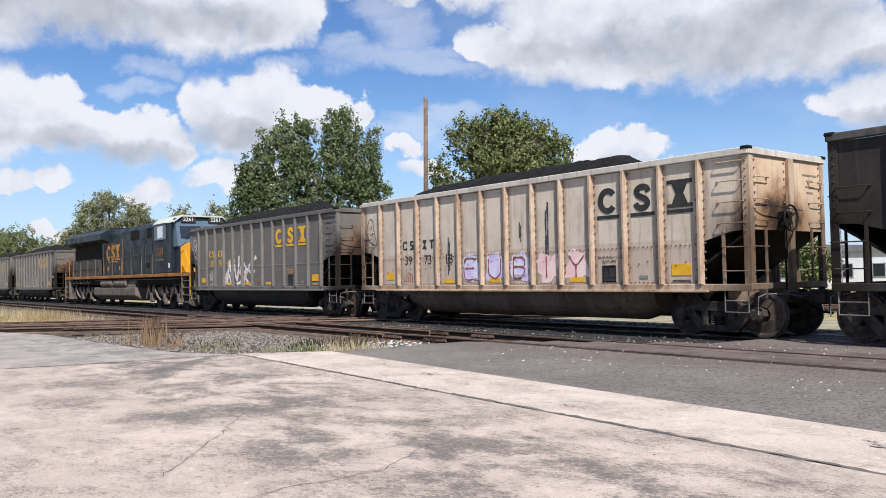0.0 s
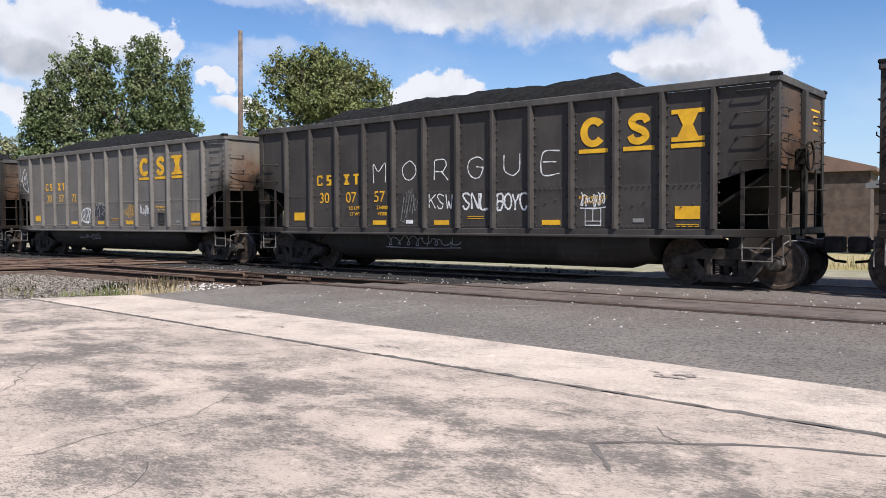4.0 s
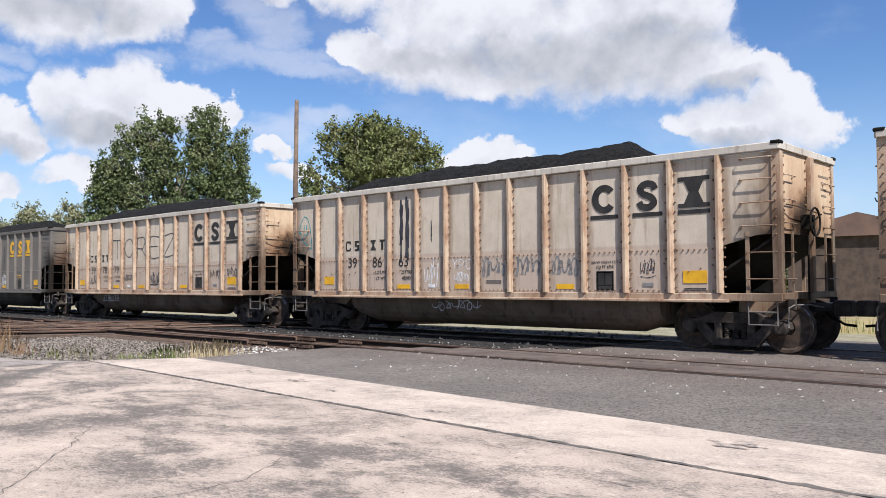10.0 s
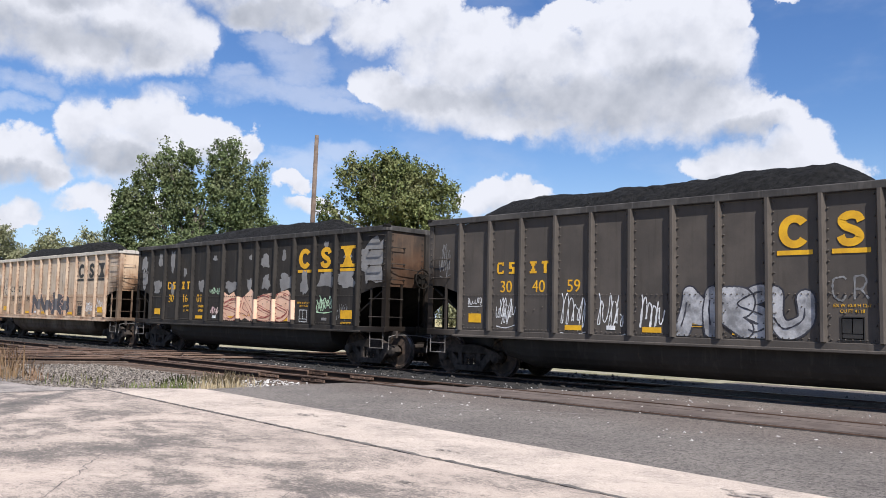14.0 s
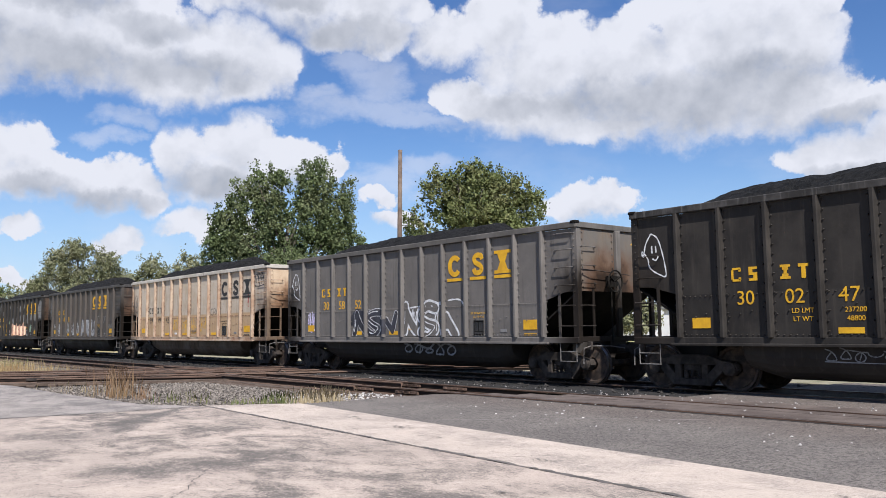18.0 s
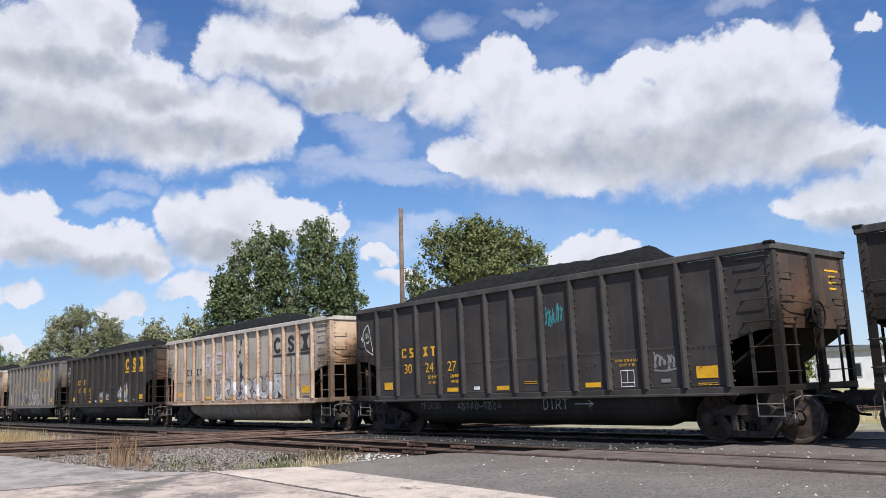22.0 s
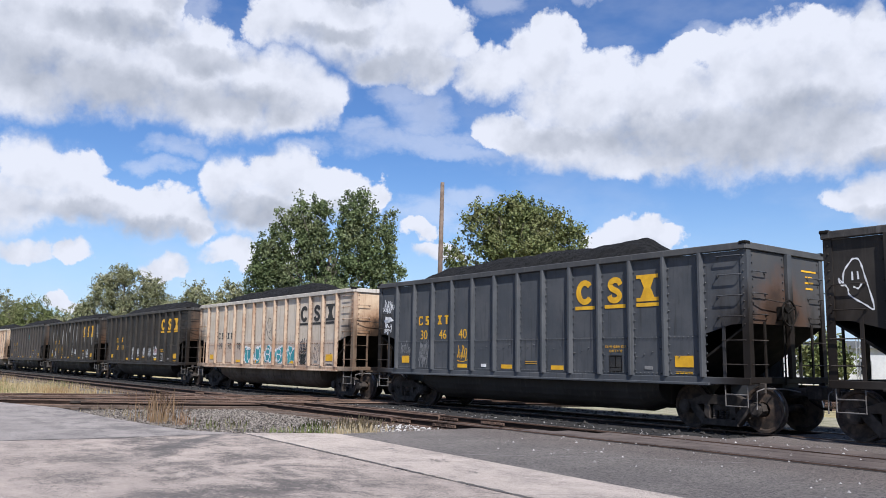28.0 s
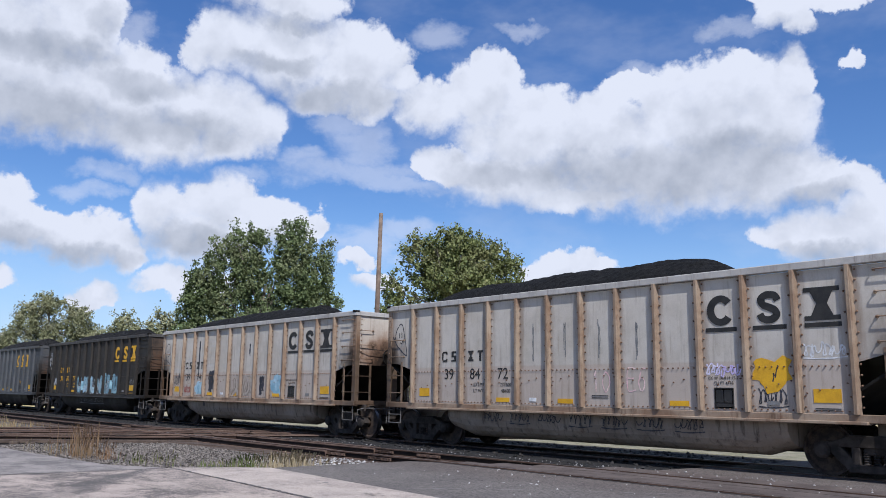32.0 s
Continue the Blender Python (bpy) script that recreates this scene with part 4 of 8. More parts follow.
    for e in (-1, 1):
        x = e * (HALF - 0.03)
        bm = bmesh.new()                                   # end sheet, braced
        prism(bm, [(-SIDE, 2.27), (SIDE, 2.27), (SIDE, TOP - 0.14), (-SIDE, TOP - 0.14)], "x", min(x, x - e * 0.04), max(x, x - e * 0.04))
        part("end_sheet", bm, ENDPAINT[scheme], car)
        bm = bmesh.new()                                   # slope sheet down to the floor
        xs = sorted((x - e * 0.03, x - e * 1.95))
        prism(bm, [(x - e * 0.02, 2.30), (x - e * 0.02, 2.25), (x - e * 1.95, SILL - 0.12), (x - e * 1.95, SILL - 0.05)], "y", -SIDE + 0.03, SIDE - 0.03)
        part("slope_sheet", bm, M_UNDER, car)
        bm = bmesh.new()
        box(bm, min(x, x + e * 0.05), max(x, x + e * 0.05), -SIDE - 0.09, SIDE + 0.09, TOP - 0.148, TOP - 0.003)
        soften(bm, 0.012)
        part("end_chord", bm, CHORD[scheme], car)
        bm = bmesh.new()
        box(bm, min(x - e * 0.14, x + e * 0.04), max(x - e * 0.14, x + e * 0.04), -SIDE - 0.05, SIDE + 0.05, SILL - 0.10, SILL + 0.03)
        box(bm, min(x - e * 1.3, x), max(x - e * 1.3, x), -0.33, 0.33, 0.72, SILL - 0.02)
        soften(bm, 0.012)
        part("end_sill", bm, ribp, car)
        bm = bmesh.new()
        box(bm, min(x, x + e * 0.1), max(x, x + e * 0.1), -0.09, 0.09, SILL, TOP - 0.15)
        soften(bm, 0.012)
        part("end_post", bm, ribp, car)
        bm = bmesh.new()                                   # bolt rows of the end sheet
        for y in (-SIDE + 0.17, -0.16, 0.16, SIDE - 0.17):
            for k in range(9):
                tube(bm, [(x, y, 2.36 + k * 0.17), (x + e * 0.022, y, 2.36 + k * 0.17)], 0.02)
        tagged(part("bolting", bm, M_RUSTBOLT if pale else ribp, car), kind="stuff")
        if e > 0:                                          # hand-brake wheel and its staff
            bm = bmesh.new()
            n, ro, ri = 20, 0.27, 0.022
            rings = [[bm.verts.new((x + 0.24 + ri * math.sin(q * math.tau / 5), -0.34 + (ro + ri * math.cos(q * math.tau / 5)) * math.cos(k * math.tau / n), 2.52 + (ro + ri * math.cos(q * math.tau / 5)) * math.sin(k * math.tau / n)))
                      for q in range(5)] for k in range(n)]
            for k in range(n):
                for q in range(5):
                    bm.faces.new((rings[k][q], rings[(k + 1) % n][q], rings[(k + 1) % n][(q + 1) % 5], rings[k][(q + 1) % 5]))
            for k in range(3):
                tube(bm, [(x + 0.20, -0.34, 2.52), (x + 0.24, -0.34 + 0.27 * math.cos(k * 2.09 + 0.5), 2.52 + 0.27 * math.sin(k * 2.09 + 0.5))], 0.018)
            wheel = part("brake_wheel", bm, M_UNDER, car)
            bm = bmesh.new()
            box(bm, x + 0.02, x + 0.20, -0.46, -0.22, 2.38, 2.66)
            tube(bm, [(x + 0.10, -0.34, 2.38), (x + 0.10, -0.34, 1.0)], 0.02)
            part("brake_gear_box", bm, M_UNDER, wheel)
        for s in (-1, 1):
            yy = s * (SIDE + 0.02)
            bm = bmesh.new()                               # corner post: an angle
            box(bm, min(x - e * 0.14, x + e * 0.025), max(x - e * 0.14, x + e * 0.025), min(yy, yy + s * 0.025), max(yy, yy + s * 0.025), SILL - 0.02, TOP - 0.15)
            box(bm, min(x, x + e * 0.025), max(x, x + e * 0.025), min(yy - s * 0.13, yy), max(yy - s * 0.13, yy), SILL - 0.02, TOP - 0.15)
            part("corner_post", bm, ribp, car)
            # side ladder in the open corner
            lx = x - e * 0.62
            bm = bmesh.new()
            box(bm, lx - 0.035, lx + 0.035, min(yy - s * 0.02, yy + s * 0.01), max(yy - s * 0.02, yy + s * 0.01), SILL, 2.32)
            ladder = part("ladder_rail", bm, ribp, car)
            for z in (1.42, 1.92):
                bm = bmesh.new()
                tube(bm, [(lx, yy, z), (lx, yy + s * 0.07, z), (x - e * 0.05, yy + s * 0.07, z), (x - e * 0.05, yy, z)], 0.013)
                part("rung", bm, M_FRAME if not pale else ribp, ladder)
            for z in ((2.42, 2.86, 3.30, 3.70) if e > 0 else (2.46, 2.94)):
                grab(car, (x - e * 0.72, yy, z), (x - e * 0.12, yy, z), (0, s * 0.085, 0), ribp)
            # end ladder and end grabs
            ly = s * (SIDE - 0.55)
            bm = bmesh.new()
            box(bm, min(x, x + e * 0.03), max(x, x + e * 0.03), ly - 0.035, ly + 0.035, SILL, 2.32)
            ladder = part("ladder_rail", bm, ribp, car)
            for z in (1.42, 1.92):
                bm = bmesh.new()
                tube(bm, [(x, ly, z), (x + e * 0.08, ly, z), (x + e * 0.08, s * (SIDE - 0.05), z), (x, s * (SIDE - 0.05), z)], 0.013)
                part("rung", bm, M_FRAME if not pale else ribp, ladder)
            for z in (2.46, 2.90, 3.36):
                grab(car, (x, s * (SIDE - 0.62), z), (x, s * (SIDE - 0.1), z), (e * 0.09, 0, 0), ribp)
            # sill step
            bm = bmesh.new()
            tube(bm, [(x - e * 0.62, yy, SILL - 0.1), (x - e * 0.62, yy, 0.56), (x - e * 0.08, yy, 0.56), (x - e * 0.08, yy, SILL - 0.1)], 0.017)
            tube(bm, [(x - e * 0.62, yy, 0.80), (x - e * 0.08, yy, 0.80)], 0.014)
            part("sill_step", bm, M_GALV, car)
        for s in (-1, 1):
            bm = bmesh.new()
            box(bm, min(x - e * 0.13, x + e * 0.065), max(x - e * 0.13, x + e * 0.065), min(s * (SIDE - 0.06), s * (SIDE + 0.118)), max(s * (SIDE - 0.06), s * (SIDE + 0.118)), TOP - 0.05, TOP + 0.024)
            soften(bm, 0.02)
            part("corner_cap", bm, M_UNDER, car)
        for s in (-1, 1):                                  # uncoupling lever, cranked round the corner, and its bracket
            bm = bmesh.new()
            tube(bm, [(x + e * 0.10, s * (SIDE - 0.02), 0.52), (x + e * 0.10, s * (SIDE - 0.04), 0.88), (x + e * 0.13, s * (SIDE - 0.25), 0.93), (x + e * 0.16, s * 0.5, 0.92), (x + e * 0.30, s * 0.12, 0.86)], 0.016)
            lever = part("uncoupling_lever", bm, M_GALV, car)
            bm = bmesh.new()
            box(bm, min(x, x + e * 0.15), max(x, x + e * 0.15), s * (SIDE - 0.30) - 0.03, s * (SIDE - 0.30) + 0.03, 0.84, 1.04)
            soften(bm, 0.01)
            part("lever_bracket", bm, M_FRAME, lever)
        # coupler and hoses
        bm = bmesh.new()
        box(bm, min(x, x + e * 0.5), max(x, x + e * 0.5), -0.1, 0.1, 0.76, 0.94)
        box(bm, min(x + e * 0.46, x + e * 0.80), max(x + e * 0.46, x + e * 0.80), -0.17, 0.15, 0.70, 1.0)
        soften(bm, 0.03)
        coupler = part("coupler", bm, M_FRAME, car)
        bm = bmesh.new()
        tube(bm, [(x + e * 0.05, 0.28, 0.9), (x + e * 0.3, 0.3, 0.66), (x + e * 0.55, 0.3, 0.52), (x + e * 0.76, 0.28, 0.50)], 0.028)
        part("air_hose", bm, M_UNDER, coupler)
        bm = bmesh.new()
        tube(bm, [(x + e * 0.09, -SIDE + 0.05, 2.80), (x + e * 0.16, -SIDE + 0.4, 2.78), (x + e * 0.16, 0.3, 2.70), (x + e * 0.09, 0.42, 2.70)], 0.012)
        part("hand_rail", bm, M_FRAME, car)
    for x in (-6.17, 6.17):
        truck(car, x)
    return car


SCHEMES = {}


def gondola(scheme, label, seed):
    if scheme not in SCHEMES:
        car = SCHEMES[scheme] = build_gondola(scheme, label)
    else:
        car = copy_thing(SCHEMES[scheme], pose(0, 0, 0))
        tagged(car, label)
        for ch in [c for c in car.children if c.name.startswith(("coal_load", "marking"))]:
            bpy.data.objects.remove(ch)
    k = 4 if seed in (5, 12, 14) else seed % 4          # three cars are heaped higher
    if COAL_MESHES[k] is None:
        ob = part("coal_load", coal_heap(k), M_COAL, car, "heaped black coal")
        COAL_MESHES[k] = ob
    else:
        share(COAL_MESHES[k], car, pose(0, 0, 0))
    return car

# ---- the locomotive in the middle of the train ----
M_NAVY = car_paint("navy_engine_paint", (0.012, 0.018, 0.024), (0.018, 0.025, 0.031), (0.042, 0.040, 0.037), 0.03, 0.0, rough=0.5)
M_NAVYDUST = car_paint("dusty_navy_paint", (0.045, 0.043, 0.042), (0.068, 0.060, 0.052), (0.10, 0.085, 0.07), 0.08, 0.0, rough=0.75)
M_GOLD = car_paint("yellow_engine_paint", (0.56, 0.27, 0.022), (0.47, 0.22, 0.022), (0.24, 0.13, 0.04), 0.05, 0.0, rough=0.5)
M_GOLDDIRTY = car_paint("grimy_orange_sill", (0.30, 0.135, 0.035), (0.20, 0.095, 0.035), (0.08, 0.05, 0.032), 0.3, 0.0)
M_ORANGE = car_paint("faded_orange_marking", (0.42, 0.19, 0.03), (0.33, 0.15, 0.03), (0.15, 0.08, 0.03), 0.05, 0.0)
M_GRIME = mottled("grimy_running_gear", (0.090, 0.070, 0.055), (0.150, 0.120, 0.096), 2.0, 40.0, 0.85, 0.4)
M_SLATEBLUE = car_paint("grey_blue_cab_paint", (0.085, 0.125, 0.165), (0.07, 0.105, 0.14), (0.07, 0.09, 0.10), 0.0, 0.0, rough=0.5)
M_ROOFPALE = mottled("pale_cab_roof", (0.42, 0.45, 0.40), (0.34, 0.37, 0.33), 2.0, 40.0, 0.7, 0.2)
M_GLASS, _t, _b = material("dark_glass", 0.05, 0.0, 0.8)
_b.inputs["Base Color"].default_value = (0.02, 0.025, 0.03, 1)
M_PALEPANE, _t, _b = material("pale_side_window", 0.08, 0.0, 0.8)
_b.inputs["Base Color"].default_value = (0.55, 0.58, 0.60, 1)


def text_mesh(body, size, name="marking"):
    cu = bpy.data.curves.new(name, "FONT")
    cu.body, cu.size, cu.align_x, cu.align_y, cu.extrude = body, size, "CENTER", "CENTER", 0.0015
    ob = bpy.data.objects.new(name, cu)
    me = bpy.data.meshes.new_from_object(ob)
    bpy.data.objects.remove(ob)
    bpy.data.curves.remove(cu)
    return me


TEXTS = {}


def lettering(parent, body, size, m, mat, name="number"):
    key = (body, size, mat.name)
    if key not in TEXTS:
        TEXTS[key] = text_mesh(body, size, name)
        TEXTS[key].materials.clear()
        TEXTS[key].materials.append(mat)
    ob = new(name, TEXTS[key])
    ob.parent = parent
    ob.matrix_basis = m
    return ob


def catmull(p, n=6):
    out = []
    for i in range(len(p) - 1):
        a, b, c, d = p[max(i - 1, 0)], p[i], p[i + 1], p[min(i + 2, len(p) - 1)]
        for k in range(n):
            t = k / n
            out.append(tuple(0.5 * (2 * b[q] + (c[q] - a[q]) * t + (2 * a[q] - 5 * b[q] + 4 * c[q] - d[q]) * t * t + (3 * b[q] - a[q] - 3 * c[q] + d[q]) * t ** 3) for q in (0, 1)))
    return out + [p[-1]]


def emblem(parent, x, y, z, w, h, gap, mats, face=-1, bars=True, name="emblem"):
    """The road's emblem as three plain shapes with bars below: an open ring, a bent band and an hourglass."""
    th = 0.007
    mat = mats
    for k in range(3):
        cx = x + (k - 1) * (w + gap) if not isinstance(gap, (list, tuple)) else x + gap[k]
        bm = bmesh.new()
        if k == 0:
            n, gap_at = 26, radians(38)
            loops = []
            for yy in (0, face * th):
                arc = [gap_at + i * (math.tau - 2 * gap_at) / n for i in range(n + 1)]
                loops.append(([bm.verts.new((0.50 * w * math.cos(q), yy, 0.5 * h * math.sin(q))) for q in arc], [bm.verts.new((0.23 * w * math.cos(q), yy, 0.27 * h * math.sin(q))) for q in arc]))
            (o0, i0), (o1, i1) = loops
            for i in range(n):
                for ra, rb in ((o0, o1), (o1, i1), (i1, i0), (i0, o0)):
                    bm.faces.new((ra[i], ra[i + 1], rb[i + 1], rb[i]))
            for i in (0, n):
                bm.faces.new((o0[i], o1[i], i1[i], i0[i]))
            bmesh.ops.recalc_face_normals(bm, faces=list(bm.faces))
        elif k == 1:
            path = catmull([(0.30 * w, 0.20 * h), (0.20 * w, 0.36 * h), (-0.06 * w, 0.39 * h), (-0.26 * w, 0.26 * h), (-0.18 * w, 0.09 * h), (0.0, 0.0),
                            (0.18 * w, -0.09 * h), (0.26 * w, -0.26 * h), (0.06 * w, -0.39 * h), (-0.20 * w, -0.36 * h), (-0.30 * w, -0.20 * h)], 4)
            sides = []
            for i, (px, pz) in enumerate(path):
                qx, qz = path[min(i + 1, len(path) - 1)][0] - path[max(i - 1, 0)][0], path[min(i + 1, len(path) - 1)][1] - path[max(i - 1, 0)][1]
                d = math.hypot(qx, qz)
                ox, oz = -qz / d * 0.115 * h, qx / d * 0.115 * h
                sides.append([bm.verts.new((px + f * ox, yy, pz + f * oz)) for f, yy in ((1, 0), (1, face * th), (-1, face * th), (-1, 0))])
            for p4, q4 in zip(sides, sides[1:]):
                for i in range(4):
                    bm.faces.new((p4[i], q4[i], q4[(i + 1) % 4], p4[(i + 1) % 4]))
            bm.faces.new(sides[0])
            bm.faces.new(sides[-1])
            bmesh.ops.recalc_face_normals(bm, faces=list(bm.faces))
        else:
            a = 0.55 * w
            prism(bm, [(-a, h * 0.5), (a, h * 0.5), (a, h * 0.36), (a * 0.62, h * 0.36), (a * 0.30, 0), (-a * 0.30, 0), (-a * 0.62, h * 0.36), (-a, h * 0.36)], "y", 0, face * th)
            prism(bm, [(-a, -h * 0.5), (a, -h * 0.5), (a, -h * 0.36), (a * 0.62, -h * 0.36), (a * 0.30, 0), (-a * 0.30, 0), (-a * 0.62, -h * 0.36), (-a, -h * 0.36)], "y", 0, face * th)
        o = part(name, bm, mat, parent)
        o.matrix_basis = pose(cx, y, z)
        if bars:
            bm = bmesh.new()
            box(bm, -w * 0.56, w * 0.56, min(0, face * th), max(0, face * th), -h * 0.5 - 0.20 * h, -h * 0.5 - 0.06 * h)
            o = part("emblem_bar", bm, mat, parent)
            o.matrix_basis = pose(cx, y, z)


def build_loco(x):
    eng = root("locomotive", "dark blue and yellow diesel locomotive with grimy running gear", "locomotive", pose(x, TRACK_Y, 0.02))
    L = 12.0
    bm = bmesh.new()
    box(bm, -L, L, -1.5, 1.5, 1.68, 1.86)
    soften(bm, 0.02)
    part("sill", bm, M_GOLDDIRTY, eng)
    bm = bmesh.new()
    box(bm, -L + 0.2, L - 0.2, -1.2, 1.2, 1.30, 1.68)
    part("frame", bm, M_UNDER, eng)
    bm = bmesh.new()                                       # long hood
    prism(bm, [(-0.98, 1.86), (0.98, 1.86), (0.98, 4.5), (0.80, 4.78), (-0.80, 4.78), (-0.98, 4.5)], "x", -4.6, 6.75)
    soften(bm, 0.03)
    part("long_hood", bm, M_NAVY, eng)
    bm = bmesh.new()                                       # recessed radiator room
    prism(bm, [(-0.9, 1.86), (0.9, 1.86), (0.9, 4.2), (-0.9, 4.2)], "x", -11.5, -4.6)
    part("radiator_room", bm, M_UNDER, eng)
    bm = bmesh.new()                                       # radiator roof with overhanging wings
    prism(bm, [(-0.95, 4.0), (0.95, 4.0), (1.52, 4.18), (1.52, 4.58), (0.9, 4.92), (-0.9, 4.92), (-1.52, 4.58), (-1.52, 4.18)], "x", -11.8, -3.0)
    soften(bm, 0.03)
    wing = part("radiator_wing", bm, M_NAVY, eng)
    bm = bmesh.new()
    prism(bm, [(-0.6, 4.9), (0.6, 4.9), (0.5, 5.02), (-0.5, 5.02)], "x", -10.8, -3.6)
    part("radiator_fan", bm, M_UNDER, wing)
    for s in (-1, 1):
        lo, hi = (lambda a, b: (min(s * a, s * b), max(s * a, s * b)))(1.0, 1.24)
        for k in range(5):                                 # low cabinets along the rear walkway
            bm = bmesh.new()
            box(bm, -11.3 + k * 1.36, -10.0 + k * 1.36, lo, hi, 1.86, 2.92)
            soften(bm, 0.02)
            part("walkway_cabinet", bm, M_NAVYDUST, eng)
        for k in range(5):
            bm = bmesh.new()
            box(bm, -0.1 + k * 1.33, 1.05 + k * 1.33, min(s * 0.98, s * 1.0), max(s * 0.98, s * 1.0), 1.95, 3.6)
            d = part("hood_door", bm, M_NAVY, eng)
            bm = bmesh.new()
            tube(bm, [(0.05 + k * 1.33, s * 1.03, 2.3), (0.05 + k * 1.33, s * 1.03, 3.4)], 0.02)
            part("door_latch", bm, M_NAVYDUST, d)
        for k, (xa, xb, za, zb) in enumerate(((1.3, 2.7, 3.95, 4.5), (4.2, 4.9, 3.95, 4.5), (5.3, 5.8, 4.1, 4.5), (4.1, 4.6, 2.2, 2.5), (5.5, 6.0, 2.2, 2.5))):
            bm = bmesh.new()
            box(bm, xa, xb, min(s * 0.99, s * 1.015), max(s * 0.99, s * 1.015), za, zb)
            part("intake_grille", bm, M_UNDER, eng)
    bm = bmesh.new()                                       # cab
    prism(bm, [(-1.5, 1.86), (1.5, 1.86), (1.5, 4.5), (1.1, 4.78), (-1.1, 4.78), (-1.5, 4.5)], "x", 6.7, 9.45)
    soften(bm, 0.04)
    cab = part("cab", bm, M_NAVY, eng)
    bm = bmesh.new()
    prism(bm, [(-1.52, 4.5), (-1.1, 4.79), (1.1, 4.79), (1.52, 4.5), (1.48, 4.56), (1.08, 4.88), (-1.08, 4.88), (-1.48, 4.56)], "x", 6.6, 9.9)
    part("cab_roof", bm, M_ROOFPALE, eng)
    bm = bmesh.new()                                       # raked windscreen face
    prism(bm, [(9.4, 3.2), (10.15, 3.2), (9.72, 4.74), (9.4, 4.74)], "y", -1.4, 1.4)
    soften(bm, 0.04)
    face = part("windscreen_face", bm, M_SLATEBLUE, eng)
    for y in (-0.66, 0.66):
        bm = bmesh.new()
        prism(bm, [(10.03, 3.68), (10.04, 3.68), (9.86, 4.30), (9.85, 4.30)], "y", y - 0.56, y + 0.56)
        o = part("windscreen", bm, M_GLASS, face)
        o.location = (0.02, 0, 0)
        bm = bmesh.new()
        tube(bm, [(10.09, y - 0.3, 3.62), (9.98, y + 0.1, 4.1)], 0.012)
        part("wiper", bm, M_UNDER, face)
    bm = bmesh.new()                                       # nose, its upper edges cut off aslant
    prism(bm, [(-1.33, 1.86), (1.33, 1.86), (1.33, 3.2), (0.95, 3.46), (-0.95, 3.46), (-1.33, 3.2)], "x", 9.4, 10.2)
    soften(bm, 0.04, 2)
    nose = part("nose", bm, M_NAVY, eng)
    bm = bmesh.new()
    prism(bm, [(-1.30, 1.90), (1.30, 1.90), (1.30, 3.19), (0.94, 3.43), (-0.94, 3.43), (-1.30, 3.19)], "x", 10.2, 10.23)
    part("nose_front", bm, M_GOLD, nose)
    bm = bmesh.new()
    box(bm, 10.23, 10.27, -0.35, 0.35, 1.95, 3.2)
    part("nose_door", bm, M_GOLD, nose)
    for s in (-1, 1):
        bm = bmesh.new()
        box(bm, 6.95, 8.70, min(s * 1.49, s * 1.53), max(s * 1.49, s * 1.53), 3.66, 4.44)
        w = part("side_window", bm, M_GLASS, cab)
        for xa, xb in ((7.45, 7.78), (7.86, 8.22)):
            bm = bmesh.new()
            box(bm, xa, xb, min(s * 1.50, s * 1.54), max(s * 1.50, s * 1.54), 3.75, 4.38)
            part("sliding_pane", bm, M_PALEPANE, w)
        bm = bmesh.new()
        box(bm, 6.88, 8.78, min(s * 1.50, s * 1.56), max(s * 1.50, s * 1.56), 4.44, 4.52)
        part("window_hood", bm, M_NAVYDUST, cab)
        bm = bmesh.new()
        box(bm, 9.62, 9.86, min(s * 0.36, s * 1.12), max(s * 0.36, s * 1.12), 4.50, 4.80)
        part("number_board", bm, M_BLACKMARK, eng)
        lettering(eng, "3261", 0.30, pose(9.865, s * 0.74, 4.65, 90, 0, 90), M_WHITE)
        bm = bmesh.new()
        box(bm, 9.0, 9.2, min(s * 1.5, s * 1.51), max(s * 1.5, s * 1.51), 2.15, 2.4)
        part("notice_plate", bm, M_WHITE, eng)
        for xa, xb in ((-3.5, -1.0), (-0.75, 1.75)):
            bm = bmesh.new()
            lathe(bm, [(0.10, xa), (0.24, xa + 0.06), (0.26, xa + 0.2), (0.26, xb - 0.2), (0.24, xb - 0.06), (0.10, xb)], "x", (0, s * 1.22, 1.36), 16)
            part("air_reservoir", bm, M_GRIME, eng, smooth=True)
        bm = bmesh.new()
        tube(bm, [(-11.6, s * 1.46, 2.95), (6.4, s * 1.46, 2.95)], 0.022)
        part("hand_rail", bm, M_NAVYDUST, eng)
        for k in range(11):
            bm = bmesh.new()
            tube(bm, [(-11.6 + k * 1.8, s * 1.46, 1.86), (-11.6 + k * 1.8, s * 1.46, 2.95)], 0.022)
            part("stanchion", bm, M_GRIME, eng)
        bm = bmesh.new()                                   # pipes and cables below the sill
        for k in range(6):
            tube(bm, [(-11.2 + k * 0.9, s * 1.36, 1.62), (-10.95 + k * 0.9, s * 1.40, 1.42), (-10.6 + k * 0.9, s * 1.40, 1.40), (-10.35 + k * 0.9, s * 1.36, 1.62)], 0.03)
        tube(bm, [(-5.0, s * 1.3, 1.58), (11.0, s * 1.3, 1.56)], 0.03)
        part("air_pipe", bm, M_GRIME, eng)
